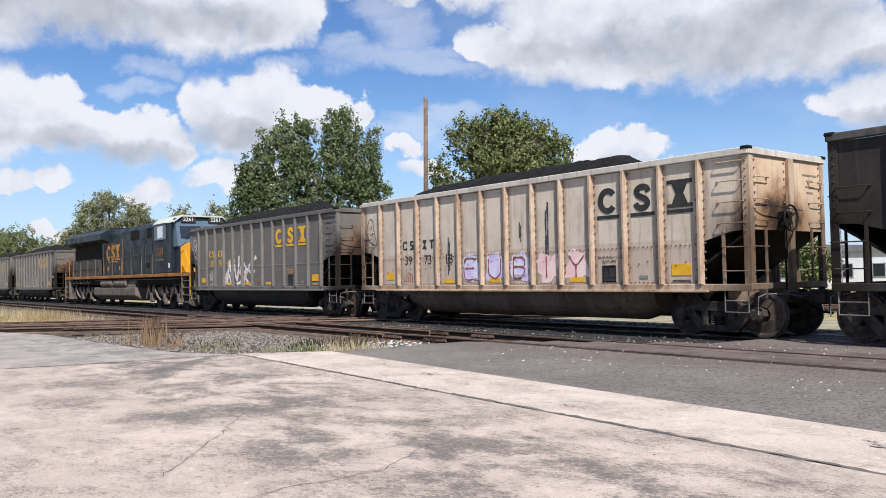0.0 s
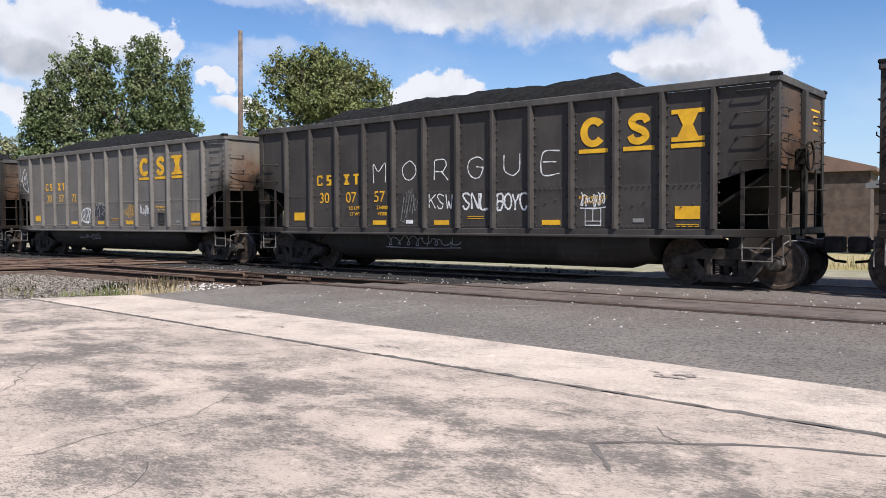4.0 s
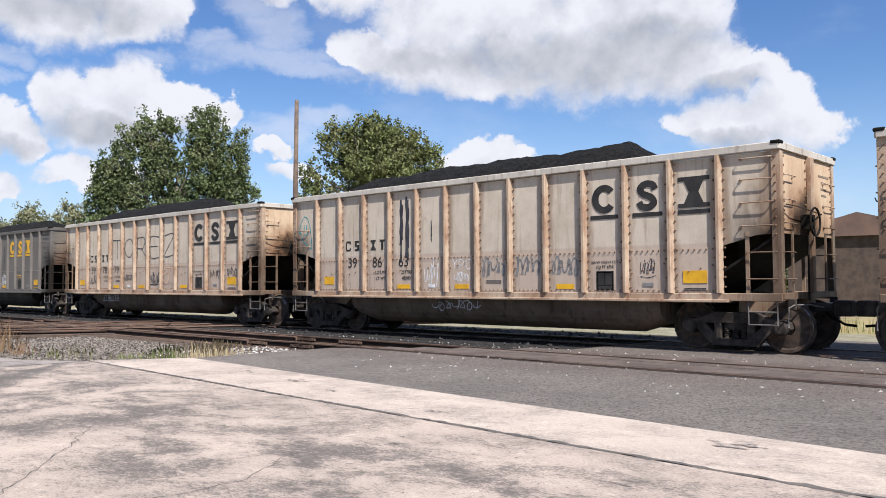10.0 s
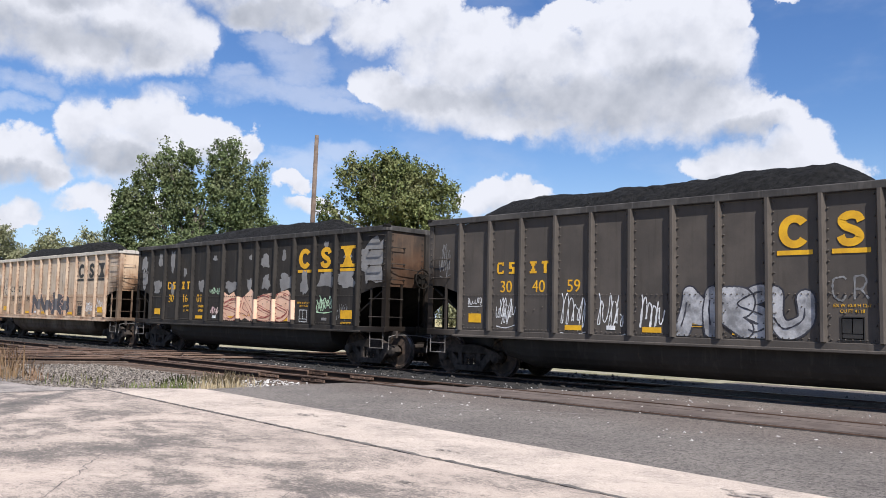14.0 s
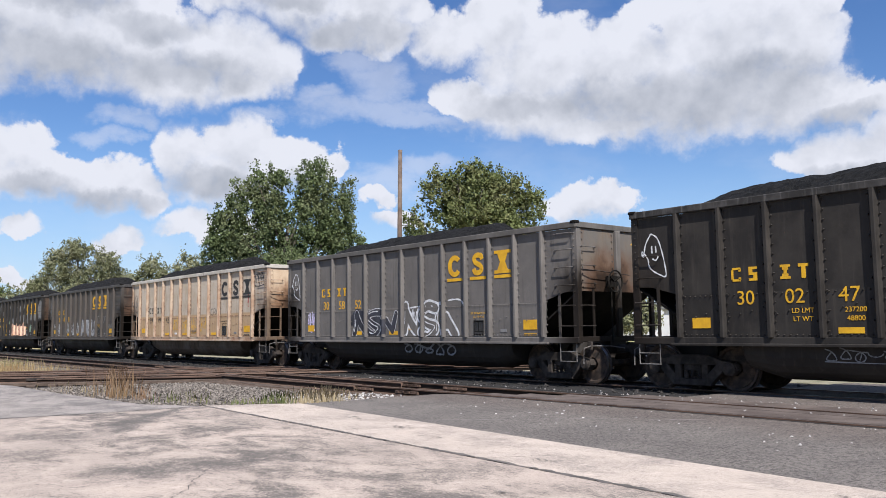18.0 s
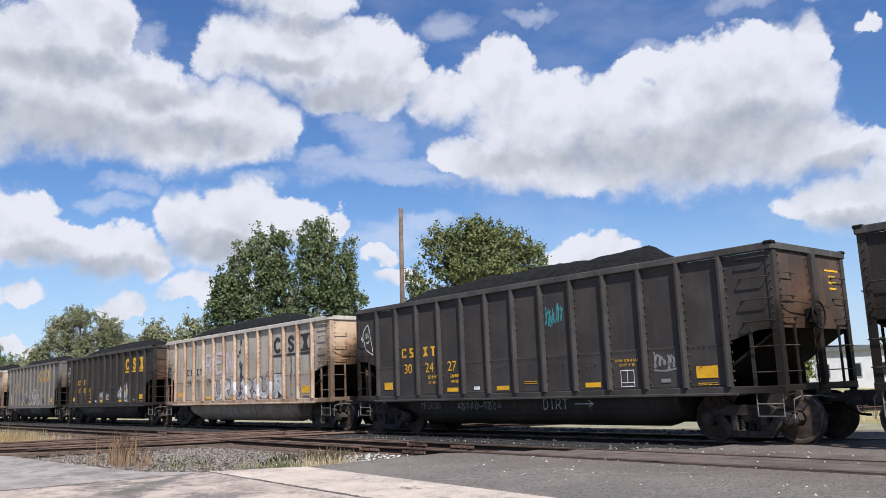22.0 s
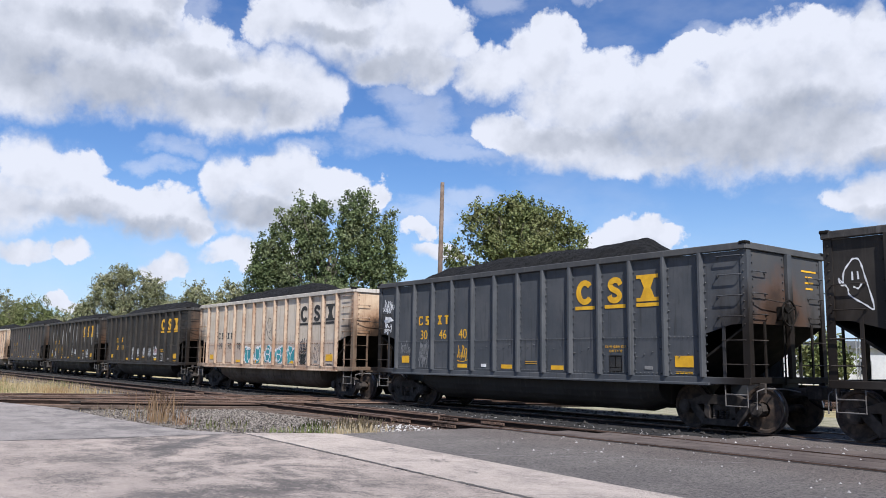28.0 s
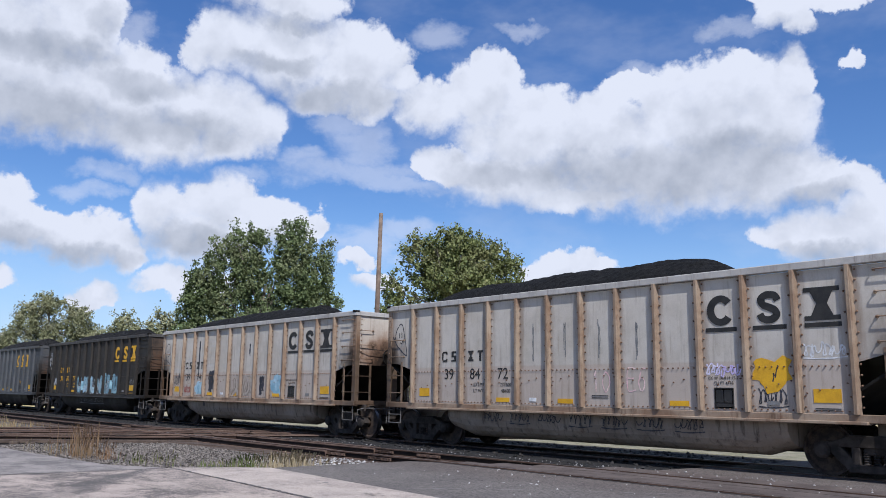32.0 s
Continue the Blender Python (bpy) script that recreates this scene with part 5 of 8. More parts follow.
        for e in (-1, 1):                                  # end steps
            mid_x = e * 11.35
            bm = bmesh.new()
            box(bm, mid_x - 0.56, mid_x + 0.56, min(s * 0.98, s * 1.04), max(s * 0.98, s * 1.04), 0.3, 1.7)
            step = part("end_step", bm, M_GRIME, eng)
            for k in range(4):
                bm = bmesh.new()
                box(bm, mid_x - 0.5, mid_x + 0.5, min(s * 1.04, s * 1.48), max(s * 1.04, s * 1.48), 0.36 + k * 0.36, 0.41 + k * 0.36)
                part("tread", bm, M_GRIME, step)
            for xx in (mid_x - 0.56, mid_x + 0.5):
                bm = bmesh.new()
                box(bm, xx, xx + 0.06, min(s * 1.04, s * 1.5), max(s * 1.04, s * 1.5), 0.30, 1.70)
                part("side_plate", bm, M_GRIME, step)
            bm = bmesh.new()
            tube(bm, [(e * 10.75, s * 1.47, 1.8), (e * 10.75, s * 1.47, 2.9), (e * 11.2, s * 1.47, 3.0), (e * 11.9, s * 1.47, 2.2), (e * 11.95, s * 1.47, 0.7)], 0.03)
            part("grab_iron", bm, M_GOLDDIRTY if e < 0 else M_GOLD, eng)
            bm = bmesh.new()
            tube(bm, [(e * 11.95, s * 1.2, 1.0), (e * 12.05, s * 1.2, 2.6), (e * 11.7, s * 1.2, 2.9)], 0.03)
            part("grab_iron", bm, M_GOLDDIRTY if e < 0 else M_GOLD, eng)
    bm = bmesh.new()
    prism(bm, [(-1.0, 0.34), (1.0, 0.34), (1.40, 0.62), (1.42, 1.12), (-1.42, 1.12), (-1.40, 0.62)], "x", -5.0, 3.4)
    prism(bm, [(-1.05, 1.12), (1.05, 1.12), (1.05, 1.6), (-1.05, 1.6)], "x", -4.6, 2.0)
    prism(bm, [(-1.40, 1.12), (1.40, 1.12), (1.30, 1.56), (-1.30, 1.56)], "x", 1.85, 3.2)
    soften(bm, 0.05)
    part("fuel_tank", bm, M_GRIME, eng)
    for e in (-1, 1):
        bm = bmesh.new()
        prism(bm, [(e * 11.7, 0.3), (e * 12.15, 0.22), (e * 12.0, 1.5), (e * 11.7, 1.68)], "y", -1.45, 1.45)
        pl = part("pilot", bm, M_GRIME, eng)
        bm = bmesh.new()
        box(bm, min(e * 12.0, e * 13.3), max(e * 12.0, e * 13.3), -0.16, 0.16, 0.72, 1.02)
        part("coupler", bm, M_FRAME, pl)
    for cx in (-8.3, 7.7):
        bm = bmesh.new()
        for s in (-1, 1):
            ya, yb = min(s * 0.98, s * 1.14), max(s * 0.98, s * 1.14)
            prism(bm, [(-2.9, 0.80), (-2.6, 1.12), (2.6, 1.12), (2.9, 0.80), (2.7, 0.60), (1.2, 0.78), (0.6, 0.62), (-0.6, 0.62), (-1.2, 0.78), (-2.7, 0.60)], "y", ya, yb)
        t = part("truck", bm, M_GRIME, eng)
        t.matrix_basis = pose(cx, 0, 0)
        for s in (-1, 1):
            for k in (-1, 0, 1):
                bm = bmesh.new()
                box(bm, k * 2.05 - 0.22, k * 2.05 + 0.22, min(s * 1.1, s * 1.28), max(s * 1.1, s * 1.28), 0.30, 0.78)
                soften(bm, 0.04)
                part("axle_box", bm, M_GRIME, t)
                bm = bmesh.new()
                for q in (-0.36, 0.36):
                    lathe(bm, [(0.09, 0.74), (0.12, 0.78), (0.12, 1.16), (0.09, 1.2)], "z", (k * 2.05 + q, s * 1.2, 0), 8)
                part("spring", bm, M_FRAME, t)
            bm = bmesh.new()
            tube(bm, [(-1.7, s * 1.22, 1.25), (-1.1, s * 1.24, 0.62), (-0.7, s * 1.2, 0.4)], 0.06)
            tube(bm, [(1.5, s * 1.22, 1.25), (1.0, s * 1.24, 0.62), (0.8, s * 1.2, 0.4)], 0.06)
            tube(bm, [(-2.5, s * 1.22, 1.3), (-2.9, s * 1.24, 0.5)], 0.05)
            part("brake_rigging", bm, M_GRIME, t)
        for k in (-1, 0, 1):
            share(WHEEL_SOURCE[0], t, pose(k * 2.05, 0, 0.485))
    emblem(eng, -2.25, -0.99, 3.32, 0.86, 0.98, 0.10, M_ORANGE, bars=False)
    bm = bmesh.new()
    box(bm, -3.3, -1.3, -1.0, -0.985, 2.72, 2.77)
    part("emblem_bar", bm, M_ORANGE, eng)
    for xx in (-3.4, -1.0, -0.6):
        bm = bmesh.new()
        box(bm, xx, xx + 0.16, -1.0, -0.985, 2.2, 2.45)
        part("number_block", bm, M_ORANGE, eng)
    lettering(eng, "3261", 0.60, pose(7.72, -1.515, 3.02, 90, 0, 0), M_GOLDDIRTY)
    bm = bmesh.new()
    box(bm, 7.2, 8.3, -1.51, -1.5, 2.56, 2.62)
    part("print_line", bm, M_GOLDDIRTY, eng)
    for xx in (-4.22, -0.32):
        bm = bmesh.new()
        box(bm, xx, xx + 0.07, -1.0, -0.985, 1.95, 4.1)
        part("edge_stripe", bm, M_GOLDDIRTY, eng)
    return eng

# ---- the cars, front to rear ----
PITCH = 16.18
FIRST_X = -16.434                # where the cream car behind the engine's second car stands at the start
CARS = [   # (place in the train, paint, label)
    (-5.57, "grey", "grey coal gondola with rusty streaks, heaped with coal"),
    (-4.57, "grey", "dull grey coal gondola with faded ribs, heaped with coal"),
    (-3.57, "grey", "weathered grey coal gondola with faint white graffiti"),
    (-1, "grey", "grey coal gondola with a large white scrawl"),
    (0, "beige", "cream coal gondola with pale red and blue graffiti"),
    (1, "black", "black coal gondola with yellow markings and a small white tag"),
    (2, "grey", "grey coal gondola with yellow markings and faint tags"),
    (3, "dark", "charcoal coal gondola with chalked white letters"),
    (4, "black", "black coal gondola with a lilac graffiti piece"),
    (5, "grey", "grey coal gondola with white tags along its foot"),
    (6, "beige", "cream coal gondola with large black sprayed letters"),
    (7, "beige", "cream coal gondola with black drips and rusty posts"),
    (8, "tan", "rust-stained cream coal gondola with a dark graffiti piece"),
    (9, "black", "peeling black coal gondola with a peach graffiti piece"),
    (10, "umber", "brownish grey coal gondola with silver and white graffiti"),
    (11, "ochre", "cream coal gondola washed ochre along its foot"),
    (12, "grey", "grey coal gondola with a long white graffiti outline"),
    (13, "black", "black coal gondola with white tags beside its stencil box"),
    (14, "drab", "cream coal gondola with grey and white graffiti"),
    (15, "dark", "charcoal coal gondola with a plain side and small teal tag"),
    (16, "black", "black coal gondola with long peeled patches and white tags"),
    (17, "black", "black coal gondola with a row of white scrawls"),
    (18, "beige", "cream coal gondola with teal block letters"),
    (19, "slate", "slate-grey coal gondola with yellow markings"),
    (20, "black", "black coal gondola with a pale blue graffiti piece"),
    (21, "cream", "pale coal gondola with black drips and blue paint"),
    (22, "cream", "pale coal gondola with yellow and blue tags"),
]
TRAIN = {}
for n, (place, scheme, label) in enumerate(CARS):
    TRAIN[place] = gondola(scheme, label, n)
    TRAIN[place].matrix_basis = pose(FIRST_X + 0.7 + place * PITCH, TRACK_Y, 0.02)
# the older grey cars are shorter than the others; each stands one coupling behind the car before it
SHORT = ("grey", "umber", "slate")
LENGTH = {place: 14.05 if scheme in SHORT else 14.76 for place, scheme, _l in CARS}
at = FIRST_X - (LENGTH[-1] + LENGTH[0]) / 2 - 1.50
for place in range(-1, 23):
    TRAIN[place].matrix_basis = pose(at, TRACK_Y, 0.02)
    TRAIN[place].scale.x = LENGTH[place] / 14.70
    at += (LENGTH[place] + LENGTH[place + 1]) / 2 + 1.50 if place < 22 else 0
loco = build_loco(FIRST_X - PITCH * 1.5 - 10.75)

# ---- markings and graffiti ----
M_CHALK = mottled("chalky_white_spray", (0.60, 0.57, 0.55), (0.34, 0.32, 0.31), 2.4, 50.0, 0.7, 0.05)
M_FADELILAC = mottled("faded_lilac_spray", (0.47, 0.42, 0.46), (0.53, 0.47, 0.50), 3.0, 50.0, 0.75, 0.05)
M_PALELILAC = mottled("pale_lilac_spray", (0.60, 0.55, 0.70), (0.70, 0.67, 0.74), 3.0, 50.0, 0.6, 0.05)
M_DULLBLUE = mottled("dull_blue_spray", (0.10, 0.20, 0.25), (0.27, 0.43, 0.50), 3.0, 50.0, 0.7, 0.05)
M_FADEDINK = mottled("faded_dark_lettering", (0.16, 0.13, 0.10), (0.22, 0.18, 0.14), 3.0, 50.0, 0.8, 0.05)
M_NAVYSPRAY = mottled("faded_navy_spray", (0.055, 0.055, 0.065), (0.085, 0.082, 0.088), 2.0, 50.0, 0.7, 0.05)
FACE_UP, FACE_LOW = -(SIDE + 0.024), -(SIDE + 0.030)
STROKES = {   # letters drawn with a spray can: points on a 9 by 9 grid
    "T": "0999 5950", "O": "5928060321507193967859", "R": "0009 096987765404 4490", "E": "99090090 0575", "Z": "09990090", "M": "0009459990", "G": "98794918051240719495 5595",
    "U": "09032150719399", "B": "0009 096987755505 5584725000", "Y": "094599 4540", "S": "9869290826548371502002", "N": "00099099", "L": "090090", "K": "0009 9904 2690", "W": "0920457099",
    "C": "987949180512407092", "I": "4940", "P": "0009 096987765404", "A": "004990 1575", "D": "0009 094985724000", "F": "0009 0999 0575", "V": "094099", "H": "0009 9990 0595",
    "1": "274940", "0": "491704124072948749", "6": "89491503205073552504", "X": "0990 0099",
}


def off_post(x):
    return all(abs(x - r) > 0.085 for r in RIBS) and abs(x) < HALF - 0.14


def ribbons(parent, lines, width, mat, name="graffiti", label="", on_tub=False):
    """Sprayed lines as one flat mark; where a post stands in the way the line breaks off."""
    bm = bmesh.new()
    for line in lines:
        prev = None
        for i, (x, z) in enumerate(line):
            a, b = line[max(i - 1, 0)], line[min(i + 1, len(line) - 1)]
            dx, dz = b[0] - a[0], b[1] - a[1]
            d = math.hypot(dx, dz) or 1.0
            w = 0.5 * width * (0.85 + 0.3 * math.sin(i * 1.7))
            nx, nz = -dz / d * w, dx / d * w
            y = FACE_LOW - 0.002 if z < 2.07 else FACE_UP
            if on_tub:
                y = -1.43
            y -= 0.00003 * (i % 40)
            if not on_tub and not off_post(x):
                prev = None
                continue
            cur = (bm.verts.new((x + nx, y, z + nz)), bm.verts.new((x - nx, y, z - nz)))
            if prev:
                bm.faces.new((prev[0], prev[1], cur[1], cur[0]))
            prev = cur
    if not bm.faces:
        bm.free()
        return None
    bmesh.ops.delete(bm, geom=[v for v in bm.verts if not v.link_faces], context="VERTS")
    return part(name, bm, mat, parent, label)


def strokes(parent, lines, width, mat, lift=0.0, name="graffiti"):
    """Broad sprayed strokes with round ends: overlapping dabs, each a hair above the last."""
    bm = bmesh.new()
    n, i = 12, 0
    for line in lines:
        last = []
        for (xa, za), (xb, zb) in zip(line, line[1:]):
            steps = max(1, int(math.hypot(xb - xa, zb - za) / (0.22 * width)))
            for k in range(steps):
                x, z = xa + (xb - xa) * k / steps, za + (zb - za) * k / steps
                if not off_post(x):
                    last = []
                    continue
                i += 1
                y = FACE_LOW - 0.003 - 0.000012 * (i % 120)
                r = 0.5 * width * (0.96 + 0.07 * math.sin(i * 0.37))
                lo, hi = max([p + 0.078 for p in RIBS if p < x] + [-HALF + 0.14]), min([p - 0.078 for p in RIBS if p > x] + [HALF - 0.15])
                ring = [(min(max(x + r * math.cos(q * math.tau / n), lo), hi), y, max(z + r * math.sin(q * math.tau / n), SILL + 0.05)) for q in range(n)]
                held = min(((Vector(p) - v.co).length, q, m) for q, p in enumerate(ring) for m, v in enumerate(last)) if last else None
                dab = [last[held[2]] if held and q == held[1] else bm.verts.new(p) for q, p in enumerate(ring)]
                bm.faces.new(dab)
                last = dab
    if not bm.faces:
        bm.free()
        return None
    ob = part(name, bm, mat, parent)
    ob.location.y -= lift
    return ob


def words(parent, text, x, z, w, h, mat, width=0.045, gap=0.35, panels=None, wild=0.0, seed=0, on_tub=False, lift=0.0):
    """Letters with the spray can; panels: one panel a letter."""
    rng = random.Random(seed + 5)
    for n, ch in enumerate(text):
        if ch == " ":
            continue
        x0 = x + n * w * (1 + gap) if panels is None else mid(panels[n]) - w / 2
        lines = []
        dz = rng.uniform(-1, 1) * wild * h
        for st in STROKES[ch].split():
            pts = [(x0 + int(st[i]) / 9 * w + rng.uniform(-1, 1) * wild * w * 0.5, z + dz + int(st[i + 1]) / 9 * h + rng.uniform(-1, 1) * wild * h * 0.5) for i in range(0, len(st) - 1, 2)]
            lines.append(catmull(pts, 5))
        ob = ribbons(parent, lines, width, mat, on_tub=on_tub)
        if ob:
            ob.location.y -= lift


def mid(k):
    edges = [-HALF, *RIBS, HALF]
    return (edges[k] + edges[k + 1]) / 2


def scrawl(parent, x, z, w, h, mat, seed, width=0.022, n=4, on_tub=False):
    """A tag that cannot be read: quick looping strokes."""
    rng = random.Random(seed)
    lines, line = [], []
    steps = 9
    amp, lean, swirl = 0.5, rng.uniform(0.1, 0.35), rng.uniform(0.25, 0.6)
    for k in range(n + 1):
        amp = rng.uniform(0.28, 0.5)
        drop = rng.uniform(-0.12, 0.12)
        kind = rng.random()
        for q in range(steps):
            a = q / steps * math.tau
            u = (k + q / steps) / (n + 1)
            zz = amp * math.cos(a) * (1 if kind < 0.75 else 0.55) + drop + (0.14 * math.cos(2 * a) if kind < 0.4 else 0)
            xx = (u - 0.5) + (swirl if kind < 0.8 else -0.2) / (n + 1) * math.sin(a) + lean * zz * h / w * 0.6
            line.append((x + xx * w, z + zz * h))
        if rng.random() < 0.35:
            lines.append(catmull(line, 3))
            line = []
    if len(line) > 2:
        lines.append(catmull(line, 3))
    for k in range(max(1, n // 3)):
        cx, top = x + rng.uniform(-0.45, 0.45) * w, rng.uniform(0.3, 0.62)
        lines.append(catmull([(cx + lean * top * h, z + top * h), (cx + 0.02, z), (cx - lean * h * 0.4, z - rng.uniform(0.3, 0.55) * h)], 4))
    if rng.random() < 0.6:
        lines.append(catmull([(x - w * 0.5, z - h * 0.55), (x, z - h * 0.62), (x + w * 0.5, z - h * 0.5)], 4))
    return ribbons(parent, lines, width, mat, on_tub=on_tub)


def head(parent, mat, seed=0, panel=0, z=2.95):
    """A chalked face outline."""
    rng = random.Random(seed)
    cx = mid(panel) - 0.02
    ring = [(cx + 1.2 * dx + rng.uniform(-0.03, 0.03), z + 1.15 * dz + rng.uniform(-0.04, 0.04)) for dx, dz in
            ((-0.04, 0.42), (0.09, 0.36), (0.18, 0.05), (0.25, -0.38), (0.12, -0.35), (-0.10, -0.22), (-0.15, -0.06), (-0.28, 0.07), (-0.22, 0.0), (-0.19, 0.22))]
    lines = [catmull(ring + [ring[0]], 6)]
    lines += [[(cx - 0.05, z + 0.22), (cx - 0.05, z + 0.06)], [(cx + 0.05, z + 0.22), (cx + 0.06, z + 0.07)], catmull([(cx - 0.04, z - 0.06), (cx + 0.05, z - 0.10), (cx + 0.12, z + 0.0)], 5)]
    ribbons(parent, lines, 0.034, mat)


def patch(parent, x, z, w, h, mat, seed, name="paint_patch"):
    """An irregular patch of other paint, kept between the posts."""
    rng = random.Random(seed)
    n = 22
    pts = []
    ph = [rng.uniform(0, 6.28) for _ in range(4)]
    for k in range(n):
        a = k * math.tau / n
        r = 1 + 0.16 * math.sin(3 * a + ph[0]) + 0.13 * math.sin(5 * a + ph[1]) + 0.10 * math.sin(9 * a + ph[2]) + rng.uniform(-0.07, 0.07)
        pts.append((x + 0.5 * w * r * math.copysign(abs(math.cos(a)) ** 0.75, math.cos(a)), z + 0.5 * h * r * math.copysign(abs(math.sin(a)) ** 0.75, math.sin(a))))
    lo = max([r + 0.08 for r in RIBS if r < x] + [-HALF + 0.15])
    hi = min([r - 0.08 for r in RIBS if r > x] + [HALF - 0.16])
    bm = bmesh.new()
    y = FACE_LOW if z - h * 0.5 < 2.07 else FACE_UP
    ring = [(min(max(p[0], lo), hi), max(p[1], SILL + 0.06)) for p in pts]
    ring = [p for i, p in enumerate(ring) if p != ring[i - 1]]
    mp = (sum(p[0] for p in ring) / len(ring), sum(p[1] for p in ring) / len(ring))
    hub, rim, foot = bm.verts.new((mp[0], y - 0.003, mp[1])), [bm.verts.new((p[0], y - 0.003, p[1])) for p in ring], [bm.verts.new((p[0], y + 0.004, p[1])) for p in ring]
    for k in range(len(rim)):
        q = (k + 1) % len(rim)
        bm.faces.new((hub, rim[k], rim[q]))
        bm.faces.new((rim[k], foot[k], foot[q], rim[q]))
    return part(name, bm, mat, parent)


def piece(parent, panels, z0, z1, fills, line_mat, seed, width=0.04):
    """A large sprayed piece: filled shapes panel by panel, with outlines and inner strokes."""
    rng = random.Random(seed)
    for k in panels:
        x = mid(k)
        top = z1 + rng.uniform(-0.08, 0.12)
        patch(parent, x, (z0 + top) / 2, 1.15, (top - z0) * 1.02, fills[k % len(fills)], seed * 7 + k, "graffiti")
        lines = []
        for q in range(3):
            cx = x + (q - 1) * 0.24
            pts = [(cx + rng.uniform(-0.16, 0.16), z0 + (top - z0) * f) for f in (0.06, 0.3, 0.55, 0.8, 0.95)]
            lines.append(catmull(pts, 5))
        a = [(x - 0.42, z0 + 0.05), (x - 0.36, top - 0.12), (x, top + 0.02), (x + 0.38, top - 0.1), (x + 0.42, z0 + 0.06)]
        lines.append(catmull(a, 6))
        ob = ribbons(parent, lines, width, line_mat)
        if ob:
            ob.location.y -= 0.016


def on_posts(parent, x0, x1, z0, z1, mat, seed):
    """Paint that went over the posts too."""
    rng = random.Random(seed)
    for r in RIBS:
        if x0 < r < x1 and rng.random() < 0.75:
            a, b = z0 + rng.uniform(0, 0.12), z1 - rng.uniform(0, 0.2)
            bm = bmesh.new()
            o = -(SIDE + 0.02)
            prism(bm, [(r + 0.047, o - 0.087), (r + 0.029, o - 0.108), (r - 0.029, o - 0.108), (r - 0.047, o - 0.087), (r - 0.077, o - 0.001), (r - 0.07, o), (r + 0.07, o), (r + 0.077, o - 0.001)], "z", a, b)
            part("graffiti", bm, mat, parent)


def throw_up(parent, x0, x1, z0, z1, letters, fills, line_mat, seed, fat=0.20, edge=0.05, over=None):
    """Fat leaning letters that cannot be read: each a few broad strokes, outlined."""
    rng = random.Random(seed)
    w = (x1 - x0) / letters
    lean = rng.uniform(0.05, 0.16)
    for n in range(letters):
        cx = x0 + (n + 0.5) * w
        h = z1 - z0
        top = z1 + rng.uniform(-0.08, 0.06)
        kind = rng.randint(0, 4)
        a, b = cx - w * 0.50, cx + w * 0.48
        m = (z0 + top) / 2
        shapes = {0: [[(a, z0), (a + lean, m), (a + 2 * lean, top)], [(a + 2 * lean, top), (cx + lean, m + 0.05), (b, z0)], [(a + lean, m - 0.1), (cx + 0.1, m - 0.12)]],
                  1: [[(a, z0), (a + lean, m), (a + lean, top)], [(a + lean, top), (cx, m), (b - 0.05, z0 + 0.05)], [(b - 0.05, z0 + 0.05), (b, m), (b + lean, top)]],
                  2: [[(b, top - 0.05), (cx, top), (a, top - 0.2), (cx, m), (b, z0 + 0.2), (cx, z0), (a, z0 + 0.1)]],
                  3: [[(a, top), (a, m), (a + lean, z0 + 0.1), (cx, z0), (b, z0 + 0.2), (b, top)]],
                  4: [[(a, z0), (a, m), (a + lean, top)], [(a, top), (b, top - 0.1), (b, m + 0.1), (a, m)], [(a + 0.1, m), (cx, m - 0.1), (b + 0.05, z0)]]}[kind]
        lines = [catmull([(x + rng.uniform(-0.05, 0.05), z + rng.uniform(-0.06, 0.05)) for x, z in sh], 7) for sh in shapes]
        for width, mat, lift in ((fat + 2 * edge, line_mat, 0.001 + 0.004 * (n % 2)), (fat, fills[n % len(fills)], 0.003 + 0.004 * (n % 2))):
            strokes(parent, lines, width, mat, lift)
        shine = ribbons(parent, [[(x - 0.04, z + 0.03) for x, z in lines[0][2:-4]]], 0.035, fills[(n + 1) % len(fills)] if len(fills) > 1 else line_mat)
        if shine:
            shine.location.y -= 0.011
    if over:
        on_posts(parent, x0, x1, z0 - 0.02, z1 - 0.05, over, seed)


def drip(parent, x, z0, z1, w, mat, seed):
    rng = random.Random(seed)
    for k in range(3):
        xx = x + rng.uniform(-0.5, 0.5) * w
        zt, zb = z1 - rng.uniform(0, 0.25) * (z1 - z0), z0 + rng.uniform(0, 0.35) * (z1 - z0)
        ribbons(parent, [[(xx + rng.uniform(-0.01, 0.01), zt + (zb - zt) * q / 8) for q in range(9)]], w * 0.5, mat, "paint_run")


def plate(parent, k, z, w, h, mat, name="reflector", dx=0.0):
    bm = bmesh.new()
    y = FACE_LOW if z < 2.05 else FACE_UP
    box(bm, mid(k) + dx - w / 2, mid(k) + dx + w / 2, y - 0.006, y + 0.002, z - h / 2, z + h / 2)
    return part(name, bm, mat, parent)


def stencil(parent, k, ink, z=1.42, solid=None):
    """The inspection box: a ruled frame."""
    x = mid(k)
    bm = bmesh.new()
    y = FACE_LOW - 0.006
    if solid:
        plate(parent, k, z, 0.42, 0.42, solid, "stencil_panel")
    xs, zs = (-0.19, -0.175, -0.01, 0.005, 0.175, 0.19), (-0.19, -0.17, -0.10, -0.085, 0.17, 0.19)
    grid = [[bm.verts.new((x + p, y, z + q)) for q in zs] for p in xs]
    for i in range(5):
        for j in range(5):
            if i in (0, 4) or j in (0, 2, 4) or (i == 2 and j > 2):
                bm.faces.new((grid[i][j], grid[i + 1][j], grid[i + 1][j + 1], grid[i][j + 1]))
    part("stencil_box", bm, ink, parent)


